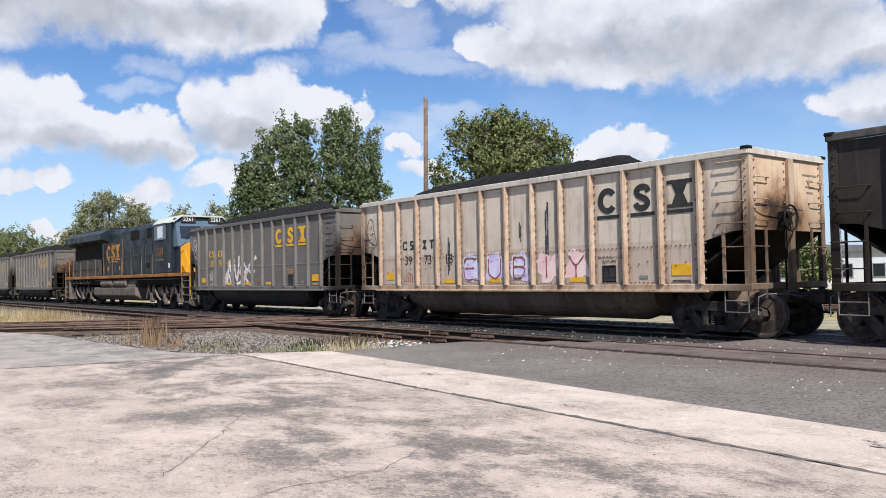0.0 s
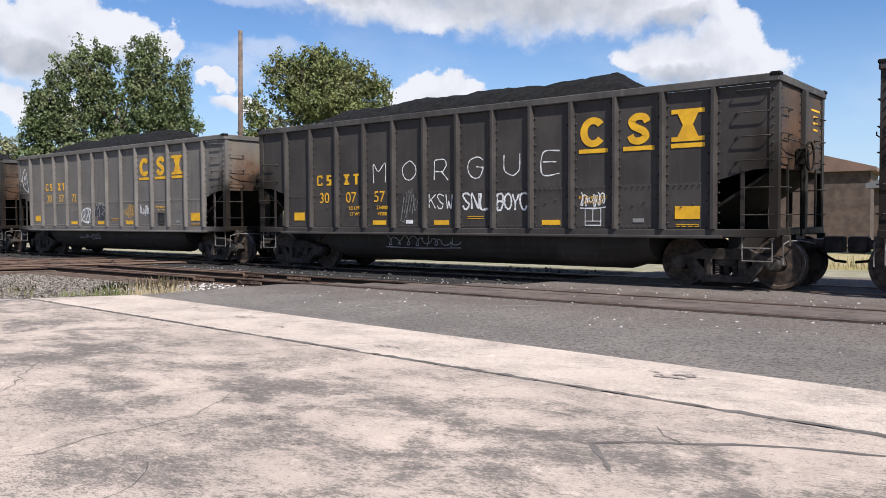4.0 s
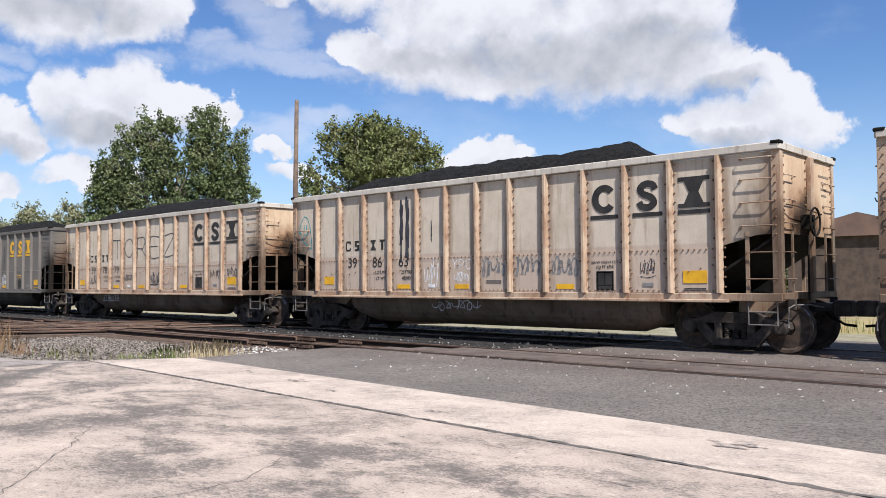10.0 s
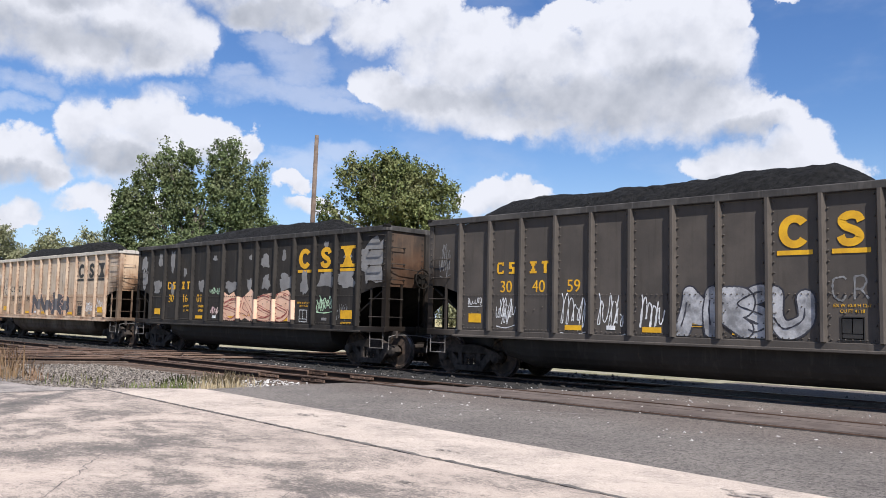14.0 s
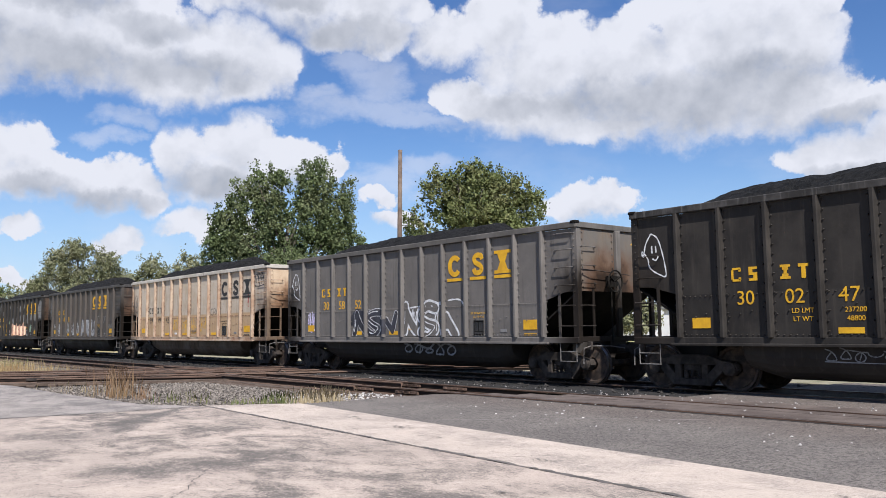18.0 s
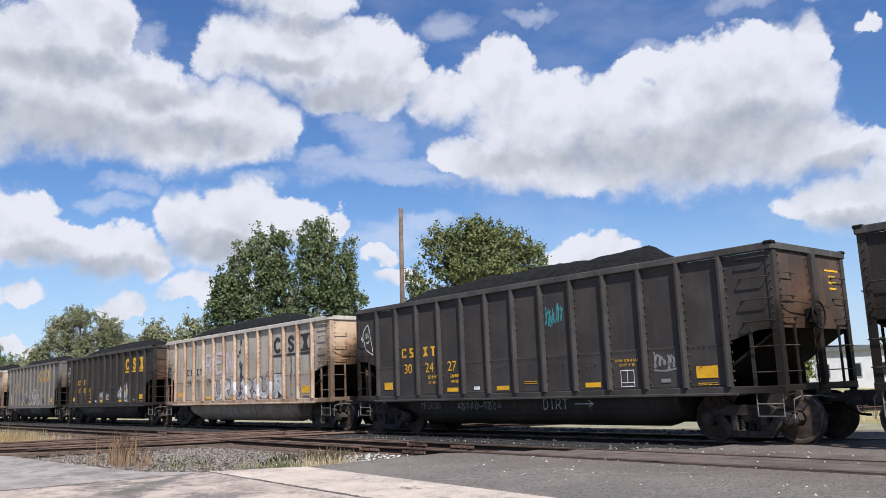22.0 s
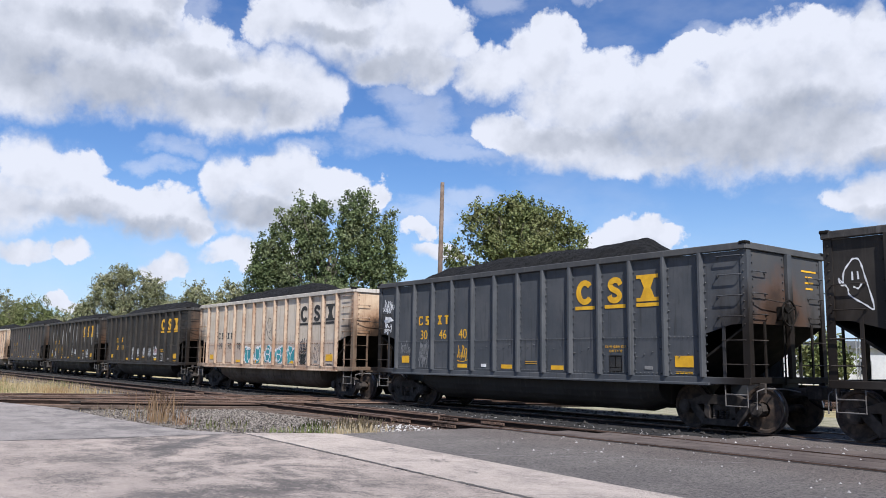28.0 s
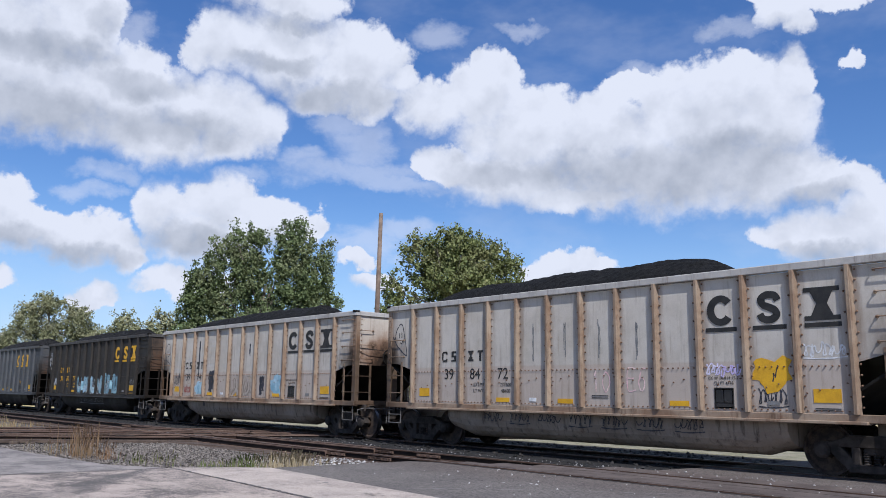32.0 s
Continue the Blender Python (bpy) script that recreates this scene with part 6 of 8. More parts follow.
def livery(car, number, pale=False, early=False, limits=("", ""), low=True, small=True, marked=True):
    """Reporting blocks, road number, emblem, reflectors and stencils on the near side."""
    ink = M_BLACKMARK if pale else M_YELLOW
    first = 9 if early else 10
    zn, zc = (1.93, 2.42) if low else (2.20, 2.66)
    # the four reporting letters as plain barred blocks
    for k, dx in ((2, -0.18), (2, 0.18), (3, -0.17), (3, 0.19)):
        bm = bmesh.new()
        x = mid(k) + dx
        y = FACE_UP
        kind = (k, dx > 0)
        bars = {(2, False): ((-0.11, -0.065, -0.10, 0.10), (-0.085, 0.09, 0.095, 0.14), (0.05, 0.10, 0.06, 0.115), (0.05, 0.10, -0.115, -0.06), (-0.085, 0.09, -0.14, -0.095)),
                (2, True): ((-0.09, 0.09, 0.09, 0.14), (-0.09, 0.09, -0.025, 0.025), (-0.09, 0.09, -0.14, -0.09), (-0.09, -0.01, 0.025, 0.09), (0.01, 0.09, -0.09, -0.025)),
                (3, False): ((-0.10, 0.10, 0.09, 0.14), (-0.06, 0.06, 0.035, 0.09), (-0.03, 0.03, -0.035, 0.035), (-0.06, 0.06, -0.09, -0.035), (-0.10, 0.10, -0.14, -0.09)),
                (3, True): ((-0.10, 0.10, 0.08, 0.14), (-0.04, 0.04, -0.14, 0.08))}[kind]
        for a, b, c, d in bars:
            box(bm, x + a, x + b, y - 0.004, y + 0.003, zc + c, zc + d)
        part("reporting_mark", bm, ink, car)
    for n, k in enumerate((2, 3, 4)):
        pair = number[2 * n:2 * n + 2]
        if pair.strip():
            lettering(car, pair, 0.40, pose(mid(k), FACE_LOW - 0.003 if low else FACE_UP, zn, 90, 0, 0), ink)
    xs = [mid(first + k) for k in range(3)]
    if marked:
        emblem(car, 0, FACE_UP, 3.16, 0.60, 0.62, xs, ink)
    small_ink = ink if not pale else M_BLACKMARK
    if limits[0]:
        for q, (a, b) in enumerate((("LD LMT", limits[0]), ("LT WT", limits[1]))):
            lettering(car, a, 0.13, pose(mid(3) + 0.14, FACE_LOW - 0.003, 1.66 - q * 0.16, 90, 0, 0), small_ink, "lettering")
            lettering(car, b, 0.13, pose(mid(4) + 0.10, FACE_LOW - 0.003, 1.66 - q * 0.16, 90, 0, 0), small_ink, "lettering")
    plate(car, 1, 1.45, 0.42, 0.22, M_YELLOW)
    for k in (4, 6, 9 if not early else 8):
        plate(car, k, 1.28, 0.46, 0.11, M_YELLOW)
    plate(car, 12, 1.47, 0.50, 0.25, M_YELLOW)
    plate(car, 5, 1.30, 0.22, 0.09, M_WHITE, "notice_plate")
    box_panel = first if not early else 10
    stencil(car, box_panel, M_WHITE, 1.40, M_BLACKMARK if pale or early else None)
    if small:
        lettering(car, "EX W 10-8 H 12-7", 0.085, pose(mid(box_panel), FACE_LOW - 0.003, 1.80, 90, 0, 0), small_ink, "lettering")
        lettering(car, "CU FT 4118", 0.085, pose(mid(box_panel), FACE_LOW - 0.003, 1.70, 90, 0, 0), small_ink, "lettering")
    plate(car, 11, 1.32, 0.24, 0.08, M_PRIMER, "latch_plate")
    # small lines of print that cannot be read
    for k in (12, 7):
        for q in range(2):
            plate(car, k, 1.24 - q * 0.035 if k == 12 else 1.42 - q * 0.05, 0.46, 0.014, small_ink, "print_line")
    # end lettering, too small to read
    bm = bmesh.new()
    for q, wd in enumerate((0.62, 0.30, 0.36, 0.30)):
        box(bm, HALF - 0.032, HALF - 0.024, 0.95 - wd / 2, 0.95 + wd / 2, 3.50 - q * 0.13, 3.54 - q * 0.13)
    part("end_lettering", bm, ink if not pale else M_FADEDINK, car)


def car_at(k):
    return TRAIN[k]


for k, num, pale, early, lim in [
        (-4.57, "30  57", False, True, ("", "")), (-3.57, "30 88", False, True, ("", "")), (-5.57, "30  21", False, True, ("", "")),
        (-1, "303569", False, True, ("", "")), (0, "397318", True, False, ("", "")), (1, "302000", False, False, ("237100", "48900")), (2, "305772", False, True, ("", "")),
        (3, "300757", False, False, ("236800", "49200")), (4, "300008", False, False, ("237300", "48700")), (5, "305330", False, True, ("", "")), (6, "397879", True, False, ("237300", "48700")),
        (7, "398663", True, False, ("237700", "48300")), (8, "398734", True, False, ("", "")), (9, "301601", False, False, ("236000", "49000")), (10, "304059", False, True, ("", "")),
        (11, "397942", True, False, ("", "")), (12, "305852", False, True, ("", "")), (13, "300247", False, False, ("237200", "48800")), (14, "397179", True, False, ("", "")),
        (15, "302427", False, False, ("236900", "49100")), (16, "301357", False, False, ("236600", "49400")), (17, "3019  ", False, False, ("", "")), (18, "397078", True, False, ("", "")),
        (19, "304640", False, True, ("", "")), (20, "300017", False, False, ("237200", "48800")), (21, "397487", True, False, ("", "")), (22, "398472", True, False, ("237600", "48400"))]:
    livery(TRAIN[k], num, pale, early, lim, low=not early, marked=k != 15)

C = TRAIN
# grey car behind the engine: white scrawl
bold = [catmull(p, 6) for p in ([(-3.15, 2.5), (-3.05, 1.9), (-2.95, 1.3), (-2.75, 1.8), (-2.4, 1.5), (-2.3, 1.2)], [(-2.75, 1.25), (-2.55, 2.1), (-2.45, 2.3), (-2.3, 1.75), (-1.95, 1.3)],
                                 [(-2.0, 2.45), (-1.85, 1.8), (-1.65, 1.45), (-1.5, 1.95), (-1.45, 2.5)], [(-1.35, 1.7), (-1.1, 2.25), (-0.85, 2.1), (-0.65, 1.9), (-0.9, 1.75), (-1.25, 1.85)],
                                 [(-1.0, 1.2), (-0.75, 1.65), (-0.4, 2.0), (-0.1, 2.25), (0.35, 2.4)], [(-0.5, 1.9), (-0.15, 1.75), (0.2, 1.8)], [(-0.75, 1.55), (-0.45, 1.3), (-0.2, 1.2)], [(-1.7, 1.25), (-1.2, 1.35), (-1.05, 1.5)])]
ribbons(C[-1], bold, 0.15, M_WHITE)
ribbons(C[-1], [[(x + 0.07, z - 0.05) for x, z in line] for line in bold[:5]], 0.07, M_PEACH)
scrawl(C[-1], mid(2), 1.55, 0.4, 0.5, M_WHITE, 32, 0.03, 3)
head(C[-1], M_WHITE, 3, 0)
scrawl(C[-3.57], mid(7), 1.6, 2.6, 0.6, M_WHITE, 33, 0.06, 7)
# cream car with pale blocks
for n, k in enumerate((5, 6, 7, 8, 9)):
    patch(C[0], mid(k), 1.62, 0.74, 0.72, M_LILAC if n < 3 else M_PINK, 40 + n, "graffiti")
words(C[0], "EUBIY", 0, 1.34, 0.56, 0.61, M_WHITE, 0.05, panels=(5, 6, 7, 8, 9), lift=0.006)
words(C[0], "EUBIY", 0, 1.34, 0.5, 0.55, M_RED, 0.045, panels=(5, 6, 7, 8, 9), lift=0.010)
drip(C[0], mid(8), 1.3, 3.3, 0.12, M_INK, 1)
drip(C[0], mid(7), 2.3, 2.9, 0.08, M_INK, 2)
drip(C[0], mid(4), 1.3, 2.6, 0.10, M_INK, 3)
scrawl(C[0], mid(2), 1.38, 0.5, 0.3, M_RED, 44, 0.02, 4)
head(C[0], M_INK, 4, 0)
# black car, small white tag
scrawl(C[1], mid(7), 1.68, 0.55, 0.3, M_WHITE, 51, 0.035, 5)
scrawl(C[1], mid(9), 1.65, 0.5, 0.4, M_FADED, 52, 0.03, 4)
scrawl(C[1], mid(11), 1.7, 0.5, 0.5, M_FADED, 53, 0.04, 5)
patch(C[1], mid(8), 1.6, 0.25, 0.28, M_FADED, 54)
# grey car with faint tags
head(C[2], M_WHITE, 6, 0)
piece(C[2], (5,), 1.25, 1.85, [M_FADED], M_WHITE, 55, 0.05)
piece(C[2], (6,), 1.45, 1.85, [M_INK], M_SILVER, 56, 0.03)
scrawl(C[2], mid(8), 1.65, 0.7, 0.5, M_YELLOW, 57, 0.02, 5)
scrawl(C[2], mid(9), 1.68, 0.7, 0.35, M_WHITE, 58, 0.03, 5)
scrawl(C[2], mid(5), 0.78, 1.6, 0.2, M_FADED, 59, 0.03, 6, on_tub=True)
# charcoal car with chalked letters
words(C[3], "MORGUE", 0, 2.32, 0.42, 0.48, M_WHITE, 0.028, panels=(4, 5, 6, 7, 8, 9), wild=0.06, seed=3)
words(C[3], "KSW", mid(6) - 0.38, 1.62, 0.2, 0.34, M_WHITE, 0.03, gap=0.3, wild=0.05)
words(C[3], "SNL", mid(7) - 0.36, 1.60, 0.2, 0.36, M_WHITE, 0.055, gap=0.3)
words(C[3], "BOYC", mid(8) - 0.40, 1.56, 0.18, 0.36, M_WHITE, 0.05, gap=0.15, wild=0.05)
scrawl(C[3], mid(10), 1.75, 0.6, 0.3, M_WHITE, 61, 0.025, 5)
scrawl(C[3], mid(5), 1.7, 0.5, 0.7, M_FADED, 62, 0.012, 5)
scrawl(C[3], -1.2, 0.80, 2.4, 0.25, M_FADED, 63, 0.03, 7, on_tub=True)
# black car with the lilac piece
head(C[4], M_WHITE, 8, 0)
throw_up(C[4], mid(5) - 0.5, mid(8) + 0.4, 1.24, 1.98, 5, [M_PALELILAC, M_WHITE], M_INK, 64, 0.17, 0.05)
throw_up(C[4], mid(5) - 0.4, mid(8) + 0.3, 1.22, 1.80, 4, [M_LILAC], M_BLACKMARK, 67, 0.08, 0.03)
patch(C[4], mid(9) - 0.05, 1.62, 0.85, 0.80, M_PALELILAC, 65, "graffiti")
patch(C[4], mid(9) + 0.1, 1.78, 0.4, 0.45, M_PINK, 68, "graffiti").location.y -= 0.003
throw_up(C[4], mid(9) - 0.4, mid(9) + 0.45, 1.22, 1.7, 2, [M_LILAC], M_INK, 69, 0.07, 0.03)
on_posts(C[4], mid(5), mid(9), 1.2, 1.95, M_PALELILAC, 66)
ribbons(C[4], [catmull([(mid(4) + 0.3, 1.22), (mid(6), 1.19), (mid(9), 1.2), (mid(10), 1.25)], 12)], 0.05, M_PALELILAC)
scrawl(C[4], mid(1), 1.62, 0.45, 0.45, M_WHITE, 66, 0.022, 4)
scrawl(C[4], mid(2), 1.5, 0.4, 0.4, M_GREEN, 67, 0.02, 4)
scrawl(C[4], mid(13) - 0.25, 2.55, 0.4, 0.4, M_FADED, 68, 0.012, 5)
scrawl(C[4], mid(12), 1.5, 0.5, 0.5, M_FADED, 69, 0.02, 4)
scrawl(C[4], -1.6, 0.8, 1.2, 0.3, M_FADED, 70, 0.03, 6, on_tub=True)
# grey car with tags along its foot
words(C[5], "MFSKON", mid(0) - 0.38, 2.48, 0.10, 0.26, M_WHITE, 0.024, gap=0.2, wild=0.04)
scrawl(C[5], mid(2), 1.55, 0.7, 0.45, M_FADED, 71, 0.02, 5)
scrawl(C[5], mid(5), 1.55, 0.6, 0.55, M_WHITE, 72, 0.02, 5)
scrawl(C[5], mid(6), 1.6, 0.55, 0.5, M_WHITE, 73, 0.05, 4)
scrawl(C[5], mid(8), 1.55, 0.7, 0.6, M_WHITE, 74, 0.04, 5)
drip(C[5], mid(8) - 0.1, 1.9, 3.3, 0.08, M_INK, 4)
for n in range(9):
    scrawl(C[5], -3.4 + n * 0.26, 0.83, 0.15, 0.22, M_SILVER, 75 + n, 0.025, 1, on_tub=True)
# cream car with the big letters
words(C[6], "TOREZ", 0, 2.40, 0.66, 0.74, M_INK, 0.045, panels=(4, 5, 6, 7, 8), wild=0.04, seed=9)
scrawl(C[6], mid(5), 1.6, 0.7, 0.3, M_INK, 81, 0.03, 6)
scrawl(C[6], mid(7), 1.58, 0.7, 0.4, M_INK, 82, 0.035, 6)
scrawl(C[6], mid(2), 1.5, 0.55, 0.4, M_INK, 83, 0.03, 4)
piece(C[6], (8,), 1.35, 1.9, [PAINT["beige"]], M_PEACH, 84, 0.03)
scrawl(C[6], mid(11), 1.7, 0.6, 0.3, M_INK, 86, 0.025, 6)
scrawl(C[6], mid(12), 1.75, 0.6, 0.3, M_INK, 87, 0.025, 6)
scrawl(C[6], -3.2, 0.82, 1.4, 0.2, M_SILVER, 85, 0.03, 6, on_tub=True)
# cream car with drips
head(C[7], M_TEAL, 10, 0, 2.9)
for x in (mid(4) - 0.05, mid(4) + 0.14):
    drip(C[7], x, 1.95, 3.7, 0.16, M_INK, int(x * 100) % 90)
drip(C[7], mid(5), 2.4, 3.0, 0.05, M_INK, 7)
scrawl(C[7], mid(5), 1.62, 0.5, 0.7, M_WHITE, 91, 0.025, 4)
words(C[7], "YPC", mid(6) - 0.3, 1.72, 0.16, 0.24, M_WHITE, 0.025, gap=0.35, wild=0.06)
scrawl(C[7], mid(6), 1.5, 0.5, 0.25, M_WHITE, 92, 0.025, 4)
for k in (7, 8, 9):
    scrawl(C[7], mid(k), 1.7, 0.75, 0.45, M_FADED, 93 + k, 0.05, 4)
scrawl(C[7], mid(11), 1.68, 0.35, 0.35, M_INK, 95, 0.015, 4)
scrawl(C[7], -0.8, 0.8, 1.6, 0.25, M_SILVER, 96, 0.03, 6, on_tub=True)
# stained cream car with the dark piece
head(C[8], M_INK, 12, 1, 2.5)
scrawl(C[8], mid(0), 2.9, 0.5, 0.8, M_WHITE, 101, 0.02, 4)
throw_up(C[8], mid(5) - 0.35, mid(9) - 0.2, 1.36, 2.0, 5, [M_NAVYSPRAY], M_PEACH, 102, 0.33, 0.02, over=M_NAVYSPRAY)
scrawl(C[8], mid(7), 1.45, 0.7, 0.35, M_PEACH, 107, 0.025, 5)
scrawl(C[8], mid(8), 1.55, 0.7, 0.5, M_PEACH, 108, 0.025, 5)
scrawl(C[8], mid(3), 1.5, 0.55, 0.4, M_INK, 103, 0.03, 5)
scrawl(C[8], mid(11), 1.55, 0.75, 0.4, M_WHITE, 104, 0.03, 6)
scrawl(C[8], mid(12), 1.65, 0.75, 0.45, M_WHITE, 105, 0.03, 5)
drip(C[8], mid(8), 2.2, 3.3, 0.06, M_INK, 8)
# peeling black car with the peach piece
for n, k in enumerate((6, 7, 8, 9)):
    patch(C[9], mid(k), 1.62, 1.3, 0.95, M_PEACH, 117 + n, "graffiti")
throw_up(C[9], mid(6) - 0.4, mid(9) + 0.3, 1.25, 1.95, 4, [M_PEACH], M_RED, 111, 0.13, 0.022)
on_posts(C[9], mid(6) - 0.6, mid(9) + 0.6, 1.18, 2.0, M_PEACH, 116)
for n, (k, z, w, h) in enumerate([(0, 3.3, 0.45, 0.5), (0, 2.7, 0.4, 0.7), (1, 3.4, 0.28, 0.5), (1, 2.4, 0.55, 0.5), (2, 3.35, 0.3, 0.75), (4, 2.4, 0.35, 0.4), (5, 3.35, 0.25, 0.18), (6, 2.35, 0.7, 0.35), (7, 2.4, 0.25, 0.4), (8, 3.15, 0.42, 0.45),
                                  (8, 2.45, 0.4, 0.45), (9, 2.45, 0.75, 0.5), (9, 3.3, 0.18, 0.35), (10, 2.4, 0.35, 0.7), (11, 2.5, 0.8, 0.45), (12, 2.5, 0.85, 0.5), (12, 3.2, 0.3, 0.25), (2, 2.3, 0.25, 0.4), (3, 2.9, 0.2, 0.3), (11, 3.55, 0.2, 0.2), (7, 3.3, 0.16, 0.16)]):
    patch(C[9], mid(k) + (n % 3 - 1) * 0.08, z, w, h, M_PRIMER, 120 + n)
patch(C[9], mid(13) + 0.02, 3.0, 1.05, 1.25, M_PRIMER, 150)
scrawl(C[9], mid(5), 2.2, 0.7, 0.22, M_GREEN, 112, 0.03, 5)
scrawl(C[9], mid(11), 1.75, 0.75, 0.4, M_GREEN, 113, 0.035, 5)
scrawl(C[9], mid(12) - 0.2, 1.5, 0.5, 0.4, M_FADED, 114, 0.02, 4)
scrawl(C[9], mid(5), 1.5, 0.5, 0.25, M_PINK, 115, 0.03, 4)
# grey car with silver letters
throw_up(C[10], mid(7) - 0.30, mid(9) + 0.25, 1.32, 1.98, 4, [M_SILVER], M_INK, 131, 0.34, 0.035)
scrawl(C[10], mid(4), 1.55, 0.75, 0.7, M_WHITE, 132, 0.025, 4)
scrawl(C[10], mid(5), 1.55, 0.75, 0.75, M_WHITE, 133, 0.025, 4)
scrawl(C[10], mid(6), 1.6, 0.6, 0.7, M_WHITE, 134, 0.03, 4)
scrawl(C[10], mid(2), 1.6, 0.6, 0.6, M_WHITE, 135, 0.022, 6)
scrawl(C[10], mid(1), 1.85, 0.5, 0.2, M_WHITE, 136, 0.02, 5)
words(C[10], "CR", mid(10) - 0.34, 1.90, 0.24, 0.40, M_FADED, 0.04, gap=0.6, wild=0.05)
words(C[10], "OT", mid(11) - 0.38, 1.92, 0.26, 0.38, M_FADED, 0.04, gap=0.6, wild=0.05)
scrawl(C[10], mid(12) - 0.1, 1.75, 0.6, 0.22, M_FADED, 137, 0.025, 6)
scrawl(C[10], mid(0), 2.9, 0.4, 0.7, M_FADED, 138, 0.015, 5)
# cream car with brown ends
words(C[11], "CROT", mid(9) - 0.3, 2.08, 0.2, 0.26, M_INK, 0.03, gap=0.35, wild=0.06)
scrawl(C[11], mid(13) - 0.1, 3.45, 0.8, 0.5, M_INK, 141, 0.045, 5)
for n, k in enumerate((5, 6, 7, 8)):
    scrawl(C[11], mid(k), 1.68, 0.6, 0.6, M_YELLOW, 142 + n, 0.03, 2)
head(C[11], M_INK, 14, 0, 2.75)
drip(C[11], mid(12) + 0.1, 2.3, 3.2, 0.1, M_RED, 9)
# grey car with the long outline
head(C[12], M_WHITE, 16, 0)
for n, k in enumerate((4, 5)):
    patch(C[12], mid(k), 1.72, 0.95, 0.62, M_INK, 151 + n, "graffiti")
throw_up(C[12], mid(4) - 0.2, mid(6), 1.25, 1.95, 3, [M_INK], M_WHITE, 152, 0.22, 0.02, over=M_INK)
throw_up(C[12], mid(7) - 0.5, mid(9), 1.2, 2.05, 3, [PAINT["grey"]], M_WHITE, 156, 0.26, 0.07)
ribbons(C[12], [catmull([(mid(7) - 0.4, 2.0), (mid(8), 2.12), (mid(9) + 0.2, 2.2), (mid(9) + 0.45, 1.75)], 12)], 0.05, M_WHITE)
scrawl(C[12], mid(7), 1.7, 0.5, 0.5, M_WHITE, 153, 0.04, 4)
scrawl(C[12], 1.2, 0.8, 2.6, 0.35, M_FADED, 154, 0.06, 4, on_tub=True)
scrawl(C[12], mid(1), 1.7, 0.5, 0.6, M_LILAC, 155, 0.05, 3)
# black car with white tags
head(C[13], M_WHITE, 18, 0)
scrawl(C[13], mid(6), 1.6, 0.7, 0.4, M_WHITE, 161, 0.04, 5)
scrawl(C[13], mid(7), 1.6, 0.6, 0.35, M_WHITE, 162, 0.03, 4)
scrawl(C[13], mid(9), 1.65, 0.85, 0.65, M_WHITE, 163, 0.035, 6)
scrawl(C[13], mid(10) - 0.15, 1.75, 0.5, 0.8, M_WHITE, 164, 0.05, 3)
scrawl(C[13], -1.8, 0.82, 2.6, 0.22, M_FADED, 165, 0.025, 9, on_tub=True)
# cream car with grey and white piece
throw_up(C[14], mid(5) - 0.40, mid(8) - 0.2, 1.28, 1.95, 5, [M_CHALK], M_INK, 171, 0.25, 0.035, over=M_CHALK)
throw_up(C[14], mid(8) + 0.05, mid(11) - 0.55, 1.28, 1.95, 4, [M_CHALK, M_CHALK, M_SILVER], M_INK, 172, 0.27, 0.035, over=M_CHALK)
for ch, k in zip("REN", (4, 5, 6)):
    for st in STROKES[ch].split():
        strokes(C[14], [catmull([(mid(k) - 0.24 + int(st[i]) / 9 * 0.5, 2.35 + int(st[i + 1]) / 9 * 0.75) for i in range(0, len(st) - 1, 2)], 4)], 0.15, M_FADELILAC, 0.001)
spatter = random.Random(17)
for n in range(16):
    z = spatter.uniform(1.3, 3.6)
    patch(C[14], mid(7) + spatter.gauss(0, 0.10), z, spatter.uniform(0.04, 0.16), spatter.uniform(0.08, 0.26), M_INK, 700 + n).location.y -= 0.012 + 0.0004 * n
drip(C[14], mid(11), 1.3, 2.9, 0.1, M_INK, 11)
drip(C[14], mid(3), 1.3, 2.5, 0.06, M_INK, 12)
head(C[14], M_INK, 20, 0)
# charcoal car, plain, with teal tag
head(C[15], M_WHITE, 22, 0)
scrawl(C[15], mid(8) - 0.1, 3.0, 0.6, 0.6, M_TEAL, 181, 0.035, 5)
scrawl(C[15], mid(11), 1.75, 0.6, 0.35, M_FADED, 182, 0.05, 4)
words(C[15], "DIRT", mid(8) - 0.7, 0.72, 0.16, 0.24, M_SILVER, 0.03, gap=0.3, on_tub=True)
ribbons(C[15], [[(mid(8) + 0.3, 0.84), (mid(8) + 0.9, 0.84)], [(mid(8) + 0.75, 0.92), (mid(8) + 0.9, 0.84), (mid(8) + 0.75, 0.76)]], 0.03, M_SILVER, on_tub=True)
words(C[15], "MFSKON", -4.1, 0.74, 0.12, 0.2, M_FADED, 0.022, gap=0.2, on_tub=True)
scrawl(C[15], -1.6, 0.82, 1.8, 0.24, M_FADED, 183, 0.022, 9, on_tub=True)
